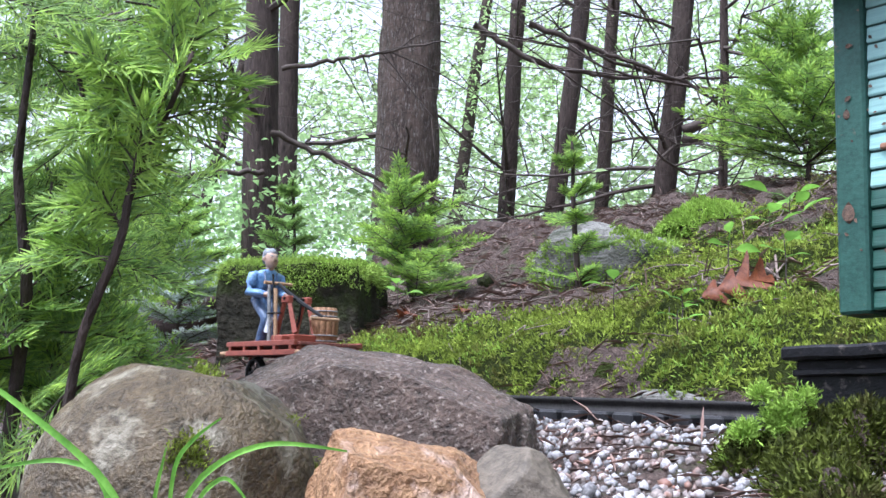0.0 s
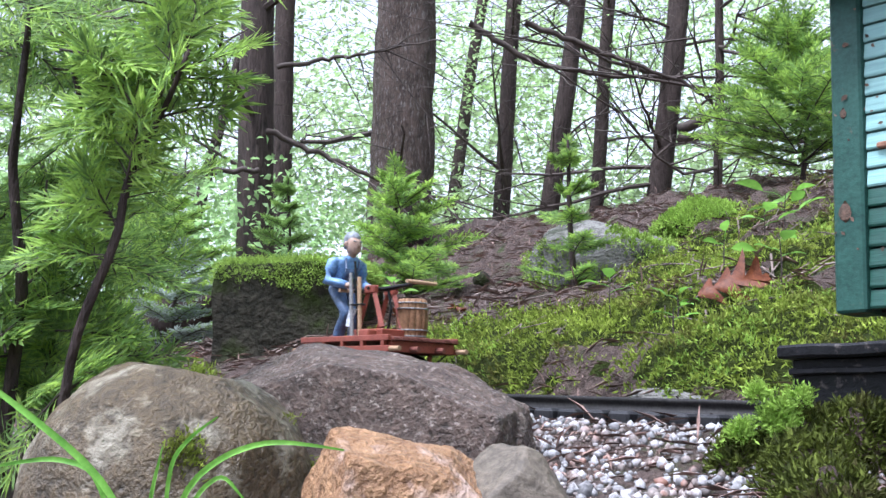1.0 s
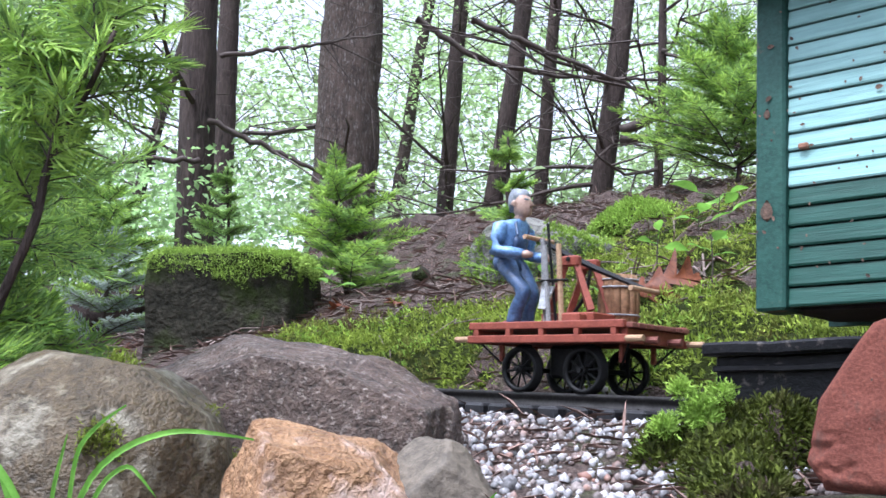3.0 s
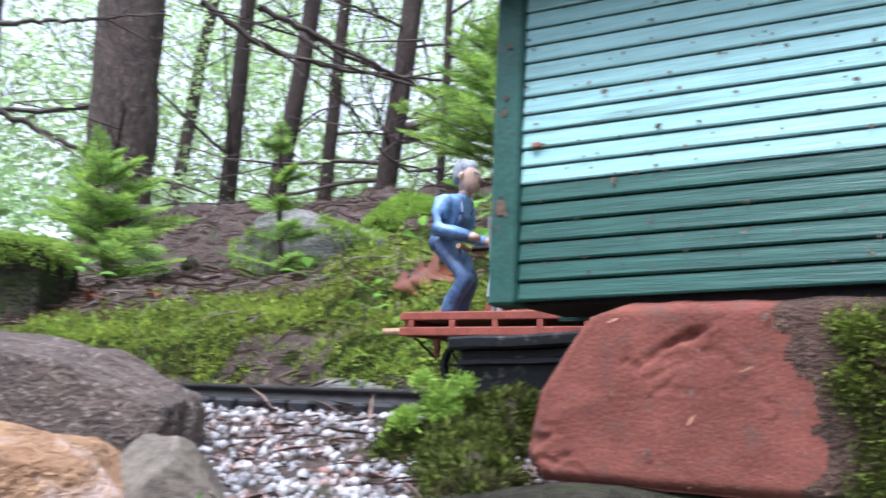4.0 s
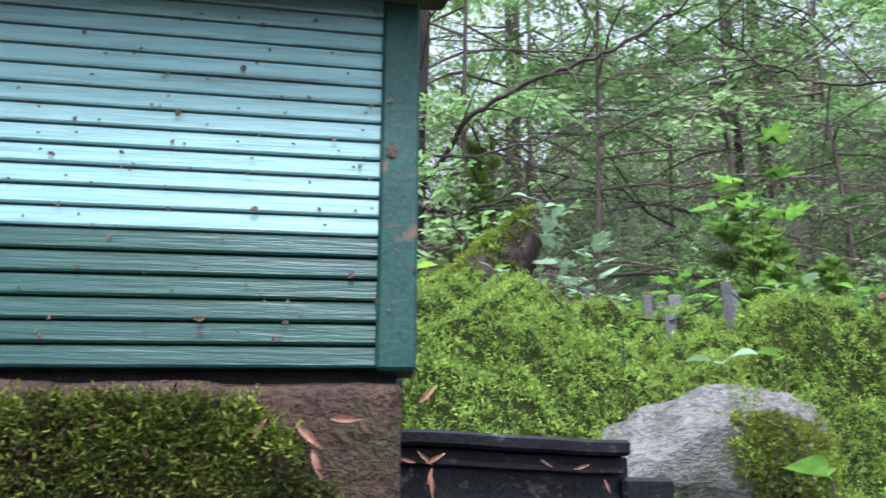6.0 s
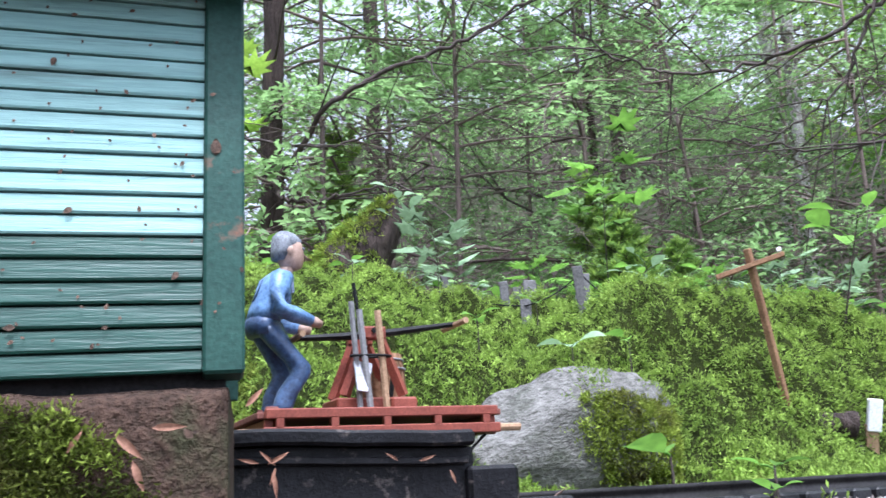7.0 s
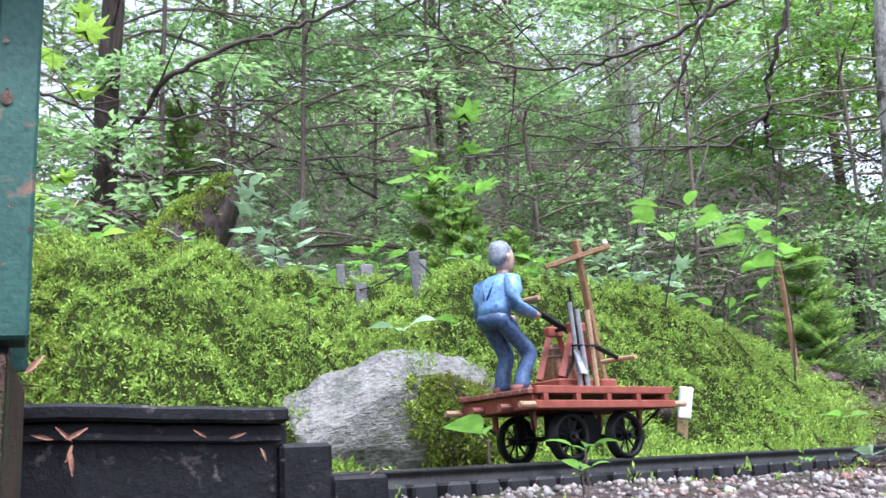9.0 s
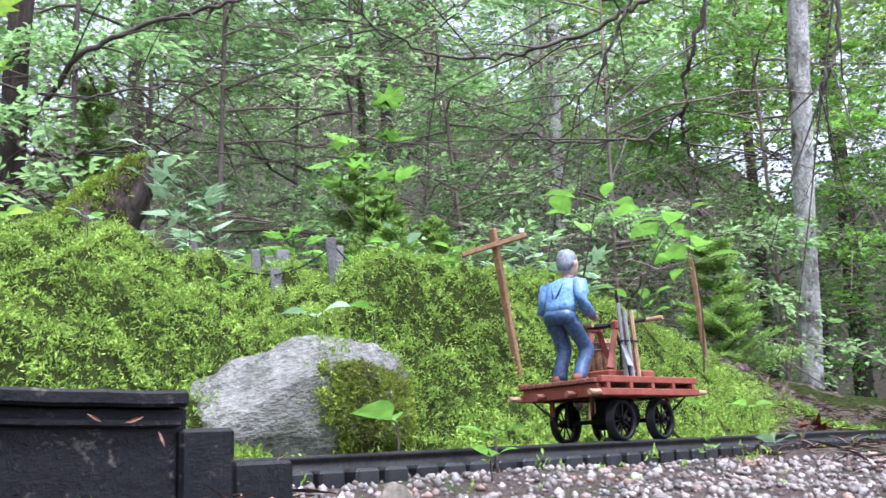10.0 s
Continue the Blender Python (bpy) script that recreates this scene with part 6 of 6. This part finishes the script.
for k, (x, z, rot, size) in enumerate(((0.168, -0.010, -0.75, 0.009), (0.172, -0.016, -1.2, 0.008), (0.176, -0.009, 0.0, 0.008), (0.158, -0.014, 1.0, 0.006), (0.141, -0.034, -1.2, 0.008), (0.197, -0.005, 0.8, 0.006), (0.135, -0.02, 2.0, 0.006), (0.12, -0.012, 0.4, 0.005), (0.07, -0.02, 0.4, 0.004), (0.055, -0.035, 0.9, 0.004), (0.03, -0.006, 0.3, 0.004))):
    v, f = oval(np.random.default_rng(30 + k), size)
    v[:, 1] *= 0.38
    c, sn = math.cos(rot), math.sin(rot)
    w = np.stack([v[:, 0] * c - v[:, 1] * sn, -0.0015 - np.abs(v[:, 2]), v[:, 0] * sn + v[:, 1] * c], 1)
    ob = put("bark_flake", w, f, CHIP)
    ob.matrix_world = bm_w @ pose(x, 0, z)
    tagged(ob, "brown bark flake lying on the brick", "bark flake")
# specks of dirt stuck to the boards
g = np.random.default_rng(17)
vs, fs = [], []
for k in range(230):
    v, f = oval(g, g.choice([0.0012, 0.0018, 0.0028], p=[0.7, 0.24, 0.06]))
    rot = g.uniform(0, 6.28)
    c, sn = math.cos(rot), math.sin(rot)
    x, z = g.uniform(-TW, SW + TW), g.uniform(0.002, SH - 0.004)
    proud = -0.0026 if x < 0 or x > SW else -0.0003
    vs.append(np.stack([x + v[:, 0] * c - v[:, 1] * sn, proud - 0.6 * np.abs(v[:, 2]), z + v[:, 0] * sn + v[:, 1] * c], 1))
    fs.append(f + k * len(v))
specks = put("dirt_specks", np.vstack(vs), np.vstack(fs), SPECK, shed, "specks of dirt and needle stuck on paint")
tagged(specks, kind="stuff")
vs, fs = [], []
for k in range(110):
    v, f = oval(g, g.choice([0.001, 0.0016, 0.003], p=[0.6, 0.3, 0.1]))
    rot = g.uniform(0, 6.28)
    c, sn = math.cos(rot), math.sin(rot)
    x, z = g.uniform(0.02, BL - 0.004), g.uniform(-0.054, -0.004)
    vs.append(np.stack([x + v[:, 0] * c - v[:, 1] * sn, -0.0009 - 0.8 * np.abs(v[:, 2]), z + v[:, 0] * sn + v[:, 1] * c], 1))
    fs.append(f + k * len(v))
crumbs = put("crumbs", np.vstack(vs), np.vstack(fs), SPECK, brick, "crumbs of bark and grit stuck on the brick")
tagged(crumbs, kind="stuff")
part("nail", box(0.004, 0.0075, -0.0012, 0.002, 0.0465, 0.0485, 0.0005), CHIP, shed, "rusty nail head with a rust stain")
for k, (x, z, size) in enumerate(((-0.006, 0.058, 0.004), (-0.006, 0.023, 0.0075), (SW + 0.003, 0.056, 0.005), (SW * 0.34, 0.0935, 0.007))):
    v, f = oval(np.random.default_rng(80 + k), size)
    upright = x < 0 or x > SW
    a, b = (v[:, 1], v[:, 0]) if upright else (v[:, 0], v[:, 1])
    put("bare_patch", np.stack([x + a, (-0.0024 if upright else -0.0004) - 0.3 * np.abs(v[:, 2]), z + b], 1), f, SPECK, shed, "chipped patch of bare brown wood")



# ---- handcar: x ahead, y to its left, z up from the rails ----
car = empty("handcar", pose(0, 0, RAIL_TOP), "brick-red model railway handcar with tools", "handcar")
HL = 0.0525
for sgn in (-1, 1):
    y0, y1 = (0.0300, 0.0335) if sgn > 0 else (-0.0335, -0.0300)
    part("upper_beam", box(-HL, HL, y0, y1, 0.0345, 0.0387, 0.0005), RED, car)
    part("lower_beam", box(-HL - 0.001, HL + 0.001, y0, y1, 0.0268, 0.0312, 0.0005), RED, car)
    for k in range(5):
        x = -HL + 0.006 + k * (2 * HL - 0.012) / 4
        part("spacer", box(x - 0.0016, x + 0.0016, y0, y1, 0.0310, 0.0347), RED, car)
    v, f = tube([(-HL - 0.011, (y0 + y1) / 2, 0.029), (HL + 0.011, (y0 + y1) / 2, 0.029)], 0.0017, 8)
    put("lifting_handle", v, polys(f), WOOD, car, "bare wooden handle bar")
for y in (-0.012, 0.012):
    v, f = tube([(-HL - 0.008, y, 0.029), (HL + 0.008, y, 0.029)], 0.0019, 8)
    put("sill", v, polys(f), DECK, car)
for k in range(9):
    y = -0.0268 + k * 0.0067
    part("deck_board", box(-HL - 0.003, HL + 0.003, y - 0.0031, y + 0.0031, 0.0348, 0.0375, 0.0004), DECK, car)
for x in (-HL + 0.002, HL - 0.002):
    part("end_sill", box(x - 0.002, x + 0.002, -0.0298, 0.0298, 0.0268, 0.0346, 0.0004), RED, car)
for x in (-0.0215, 0.0215):
    v, f = tube([(x, -0.028, 0.0125), (x, 0.028, 0.0125)], 0.0014, 8)
    put("axle", v, polys(f), IRON, car)
    for y in (-0.0178, 0.0178):
        part("axle_guard", box(x - 0.0035, x + 0.0035, y - 0.0009, y + 0.0009, 0.0095, 0.0268, 0.0006), IRON, car)
for x, y in ((-0.041, -0.016), (-0.041, 0.016), (0.041, -0.016), (0.041, 0.016)):
    part("hanger", box(x - 0.0014, x + 0.0014, y - 0.0014, y + 0.0014, 0.0170, 0.0268, 0.0005), RED, car)
    v, f = tube([(x, y, 0.016), (x * 1.22, y * 1.5, 0.0268)], 0.0007, 5)
    put("brace", v, polys(f), IRON, car)
part("gear_case", box(-0.012, 0.013, -0.010, 0.010, 0.008, 0.0268, 0.002), IRON, car)
v, f = tube([(0.004, -0.013, 0.016), (0.004, 0.013, 0.016)], 0.0085, 16)
put("drive_gear", v, polys(f), IRON, car)


def wheel_rim():
    """Tread and flange, turning about y."""
    th = np.linspace(0, 2 * np.pi, 29)[:-1]
    prof = ((0.0103, -0.0022), (0.0125, -0.0022), (0.0125, 0.0012), (0.0140, 0.0016), (0.0140, 0.0026), (0.0103, 0.0026))
    v = np.array([(r * math.cos(a), y, r * math.sin(a)) for a in th for r, y in prof])
    k = len(prof)
    return v, np.array([[i * k + c, ((i + 1) % 28) * k + c, ((i + 1) % 28) * k + (c + 1) % k, i * k + (c + 1) % k] for i in range(28) for c in range(k)])


WHEELS = []
rim_mesh = mesh_of("wheel", *wheel_rim(), IRON)
v, f = tube([(0, -0.003, 0), (0, 0.003, 0)], 0.0026, 10)
hub_mesh = mesh_of("hub", v, polys(f), IRON)
v, f = tube([(0.002, 0, 0), (0.0108, 0, 0)], 0.00075, 4, cap=False)
spoke_mesh = mesh_of("spoke", v, f, IRON)
for x in (-0.0215, 0.0215):
    for y in (-0.0225, 0.0225):
        w = new("wheel", rim_mesh)
        w.parent = car
        w.matrix_basis = pose(x, y, 0.0125, 0, 0, 180 if y > 0 else 0)
        tagged(w, "black spoked iron wheel")
        new("hub", hub_mesh).parent = w
        for k in range(10):
            spoke = new("spoke", spoke_mesh)
            spoke.parent = w
            spoke.matrix_basis = pose(0, 0, 0, 0, 36 * k, 0)
        WHEELS.append((w, x, y))
# A-frames, base box and top block
part("base_box", box(-0.016, 0.020, -0.0125, 0.0125, 0.0375, 0.0450, 0.0008), RED, car)
part("tool_box", box(0.006, 0.018, -0.0235, -0.0150, 0.0375, 0.0440, 0.001), RED, car)
for y in (-0.0095, 0.0095):
    for x0, x1 in ((-0.0115, -0.0010), (0.0165, 0.0060)):
        v, f = tube([(x0, y, 0.046), (x1, y, 0.073)], [0.0027, 0.0022], 4)
        put("frame_leg", v, polys(f), RED, car)
    part("bearing", box(-0.0035, 0.0085, y - 0.0025, y + 0.0025, 0.0715, 0.0775, 0.0008), RED, car)
v, f = tube([(0.0025, -0.013, 0.0755), (0.0025, 0.013, 0.0755)], 0.0013, 8)
put("pivot_pin", v, polys(f), IRON, car)
# rocking lever, its own x along the lever
lever = put("lever", *[(a, polys(b)) for a, b in [merge([tube([(-0.034, 0, 0.001), (-0.012, 0, 0), (0.012, 0, 0), (0.046, 0, 0.0015)], [0.0014, 0.0019, 0.0019, 0.0013], 7)])]][0], IRON, car, "dark iron rocking lever")
for x, ln in ((-0.034, 0.014), (0.046, 0.014)):
    v, f = tube([(x, -ln, 0.001), (x, ln, 0.001)], 0.0015, 8)
    put("grip", v, polys(f), WOOD, lever, "turned wooden grip")
v, f = tube([(0.008, 0, 0.0), (0.012, 0, -0.016), (0.008, 0, -0.032)], 0.0011, 6)
put("connecting_rod", v, polys(f), IRON, lever)
# tools tied to the near side
for (x0, x1, y, r, top, m) in ((-0.0075, -0.0105, -0.0195, 0.0013, 0.087, GREYWOOD), (-0.0035, -0.0075, -0.0215, 0.0015, 0.083, GREYWOOD), (-0.0015, -0.0085, -0.0175, 0.0009, 0.096, IRON), (0.0045, 0.0015, -0.0205, 0.0016, 0.083, WOOD)):
    v, f = tube([(x0, y, 0.039), (x1, y, top)], r, 7)
    put("tool_shaft", v, polys(f), m, car)
bm = box(-0.0150, -0.0060, -0.0262, -0.0254, 0.0, 0.014, 0.0003)
for q in bm.verts:
    q.co.y += 6.0 * (q.co.x + 0.0105) ** 2 * 20
    if q.co.z < 0.001:
        q.co.x = -0.0105 + (q.co.x + 0.0105) * 0.55
ob = part("shovel_blade", bm, STEEL, car, "bright scuffed steel shovel blade")
ob.matrix_basis = pose(0.002, 0.0, 0.0392, -14, 8, 0)
th = np.linspace(0, 2 * np.pi, 17)
v, f = tube(np.stack([-0.002 + 0.0095 * np.cos(th), -0.0195 + 0.0032 * np.sin(th), 0.0625 + 0 * th], 1), 0.0006, 5, cap=False)
put("tie_wire", v, f, IRON, car)

# ---- barrel on the deck ----
BARREL = (0.016, 0.0195, 0.0376)
barrel = empty("barrel", pose(*BARREL), "small brown wooden barrel with dark hoops", "barrel")
for k in range(14):
    a0, a1 = k * 2 * math.pi / 14, (k + 0.93) * 2 * math.pi / 14
    zz = np.linspace(0, 0.031, 7)
    rr = 0.0104 + 0.0018 * np.sin(np.pi * zz / 0.031)
    v = np.array([(r * s_ * math.cos(a), r * s_ * math.sin(a), z) for z, r in zip(zz, rr) for a, s_ in ((a0, 1), (a1, 1), (a1, 0.85), (a0, 0.85))])
    f = np.array([[i * 4 + c, i * 4 + (c + 1) % 4, (i + 1) * 4 + (c + 1) % 4, (i + 1) * 4 + c] for i in range(6) for c in range(4)] + [[0, 1, 2, 3], [24, 25, 26, 27]])
    put("stave", v, f, OLD_WOOD, barrel)
for z, r in ((0.003, 0.0110), (0.0075, 0.0119), (0.0235, 0.0119), (0.028, 0.0110)):
    th = np.linspace(0, 2 * np.pi, 25)
    v, f = tube(np.stack([r * np.cos(th), r * np.sin(th), z + 0 * th], 1), 0.0006, 5, cap=False)
    put("hoop", v, f, GREYWOOD, barrel)
v, f = tube([(0, 0, 0.0005), (0, 0, 0.001), (0, 0, 0.0285)], 0.0097, 14)
put("head", v, polys(f), OLD_WOOD, barrel)


# ---- figurine at the lever ----
def loft(rings, sides=14):
    """Elliptic rings (centre, half width along x, along y) joined and closed."""
    th = np.linspace(0, 2 * np.pi, sides, endpoint=False)
    v = np.vstack([np.stack([c[0] + rx * np.cos(th), c[1] + ry * np.sin(th), c[2] + 0 * th], 1) for c, rx, ry in rings])
    n = len(rings)
    f = [(i * sides + j, i * sides + (j + 1) % sides, (i + 1) * sides + (j + 1) % sides, (i + 1) * sides + j) for i in range(n - 1) for j in range(sides)]
    f += [tuple(range(sides))[::-1], tuple((n - 1) * sides + j for j in range(sides))]
    return v, f


def figurine():
    pieces = []  # verts, faces, material index
    J, SHI, SK, HA, SHOE = 0, 1, 2, 3, 4
    for s in (-1, 1):
        y = 0.0058 * s
        k = 0.003 if s < 0 else -0.001
        pieces.append((*loft([((0.001, y * 1.15, 0.002), 0.0046, 0.0038), ((0.001 + k * 0.4, y * 1.12, 0.005), 0.0042, 0.0038), ((0.002 + k * 0.6, y * 1.12, 0.011), 0.0044, 0.0038), ((0.0055 + k, y * 1.1, 0.020), 0.0043, 0.0041), ((0.0045 + k, y * 1.05, 0.024), 0.0050, 0.0044), ((-0.002, y, 0.034), 0.0060, 0.0053), ((-0.0072, y * 0.7, 0.042), 0.0072, 0.0060)]), J))
        pieces.append((*loft([((0.002, y * 1.2, 0.0), 0.0072, 0.0034), ((0.002, y * 1.2, 0.002), 0.0072, 0.0034), ((0.000, y * 1.2, 0.0042), 0.0048, 0.0030)], 10), SHOE))
        # arm: shoulder, elbow, hand
        sh, el, ha = np.array((-0.004, 0.0115 * s, 0.0625)), np.array((-0.0045, 0.0148 * s, 0.0470)), np.array((0.0125, 0.0085 * s, 0.0440))
        p = np.vstack([sh + (0.001, -0.003 * s, 0.002), sh, (sh + el) / 2, el, (el * 0.6 + ha * 0.4), el * 0.12 + ha * 0.88])
        v, f = tube(p, (0.0028, 0.0044, 0.0043, 0.0040, 0.0036, 0.0030), 10)
        pieces.append((v, polys(f), SHI))
        v, f = tube([el * 0.15 + ha * 0.85, ha, ha + (0.003, 0, -0.0005)], (0.0021, 0.0028, 0.0018), 9)
        pieces.append((v, polys(f), SK))
    pieces.append((*loft([((-0.006, 0, 0.036), 0.0072, 0.0100), ((-0.0078, 0, 0.041), 0.0078, 0.0105), ((-0.0072, 0, 0.045), 0.0066, 0.0096)], 18), J))
    pieces.append((*loft([((-0.0072, 0, 0.0435), 0.0071, 0.0100), ((-0.0066, 0, 0.049), 0.0068, 0.0098), ((-0.0045, 0, 0.056), 0.0070, 0.0108), ((-0.0035, 0, 0.0625), 0.0068, 0.0120), ((-0.002, 0, 0.066), 0.0052, 0.0098), ((-0.0005, 0, 0.0682), 0.0034, 0.0045)], 18), SHI))
    # bib and straps of the overalls
    pieces.append((*loft([((-0.0010, 0, 0.046), 0.0024, 0.0060), ((0.0012, 0, 0.054), 0.0026, 0.0060), ((0.0012, 0, 0.0575), 0.0022, 0.0055)], 10), J))
    for s in (-1, 1):
        v, f = tube([(0.0028, 0.005 * s, 0.0575), (0.002, 0.0055 * s, 0.0655), (-0.0035, 0.0055 * s, 0.0672), (-0.0092, 0.004 * s, 0.062), (-0.0118, 0.001 * s, 0.052)], 0.0009, 6)
        pieces.append((v, polys(f), J))
    pieces.append((*loft([((0.0, 0, 0.0665), 0.0031, 0.0031), ((0.001, 0, 0.071), 0.0029, 0.0029)], 10), SK))
    pieces.append((*loft([((0.0028, 0, 0.0695), 0.0024, 0.0020), ((0.0024, 0, 0.0712), 0.0042, 0.0036), ((0.0020, 0, 0.0745), 0.0052, 0.0042), ((0.0016, 0, 0.0785), 0.0055, 0.0046), ((0.0010, 0, 0.0820), 0.0050, 0.0043), ((0.0004, 0, 0.0842), 0.0030, 0.0026)], 16), SK))
    v, f = tube([(0.0062, 0, 0.0782), (0.0092, 0, 0.0757), (0.0066, 0, 0.0747)], (0.0006, 0.0012, 0.0009), 7)
    pieces.append((v, polys(f), SK))
    for s in (-1, 1):
        v, f = tube([(0.0008, 0.0042 * s, 0.0755), (0.0002, 0.0054 * s, 0.0768), (0.0008, 0.0046 * s, 0.0786)], (0.0007, 0.0012, 0.0007), 7)
        pieces.append((v, polys(f), SK))
        v, f = tube([(0.0066, 0.0008 * s, 0.0797), (0.0058, 0.003 * s, 0.0797)], 0.0005, 5)
        pieces.append((v, polys(f), HA))
    pieces.append((*loft([((-0.0022, 0, 0.0735), 0.0030, 0.0036), ((-0.0014, 0, 0.0770), 0.0043, 0.0047), ((-0.0004, 0, 0.0805), 0.0054, 0.0050), ((0.0002, 0, 0.0835), 0.0056, 0.0048), ((0.0, 0, 0.0858), 0.0040, 0.0034), ((0.0, 0, 0.0866), 0.0018, 0.0016)], 16), HA))
    vs, fs, mi, k = [], [], [], 0
    for v, f, m in pieces:
        vs.append(v)
        fs += [tuple(i + k for i in q) for q in f]
        mi += [m] * len(f)
        k += len(v)
    v = np.vstack(vs)
    head = v[:, 2] > 0.0695
    v[head] = np.array((0.001, 0, 0.0705)) + (v[head] - np.array((0.001, 0, 0.0705))) * np.array((1.14, 1.14, 1.06))
    v = v * (1 + 0.012 * hash_noise(v, 260, 2))[:, None] * np.array((1.08, 1.14, 0.98))
    ob = put("figurine", v, fs, [JEANS, SHIRT, SKIN, HAIR, DECK], smooth=True, index=mi)
    return tagged(ob, "painted figurine in blue shirt and overalls on the handcar", "figurine")


worker = figurine()


# ---- what moves ----
def car_at(t):
    """Metres of track covered by the car's middle at t seconds."""
    x = np.interp(t, (0, 1, 1.5, 3.5, 7.5, 9, 9.5, 10), (-0.169, -0.089, -0.049, 0.114, 0.449, 0.581, 0.627, 0.677))
    return float(np.interp(x, xs, arc)) + 0.042


def pump(t):
    """The lever's tilt in degrees: the near grip rises and falls in about a second and a half."""
    return 8 + 17 * math.cos(2 * math.pi * (t - 7.6) / 1.52)


def motions():
    times = [k * 0.125 for k in range(81)]
    cars, riders, casks, levers = [], [], [], []
    for t in times:
        a = car_at(t)
        x, y, h = on_track(a)
        m = pose(x, y, RAIL_TOP, 0, 0, math.degrees(h))
        cars.append((t, m))
        sway = (pump(t) - 8) / 17
        riders.append((t, m @ pose(-0.042, 0, 0.0374, 0, 2.5 - 3.5 * sway, 0)))
        casks.append((t, m @ pose(*BARREL)))
        levers.append((t, pose(0.0025, 0, 0.0755, 0, pump(t), 0)))
    walk(car, cars)
    walk(worker, riders)
    walk(barrel, casks)
    walk(lever, levers)
    start = car_at(0)
    for w, x, y in WHEELS:
        rows = []
        for t in times:
            turn = math.degrees((car_at(t) - start) / 0.0125)
            rows.append((t, pose(x, y, 0.0125) @ pose(0, 0, 0, 0, turn, 0) @ pose(0, 0, 0, 0, 0, 180 if y > 0 else 0)))
        walk(w, rows)


motions()
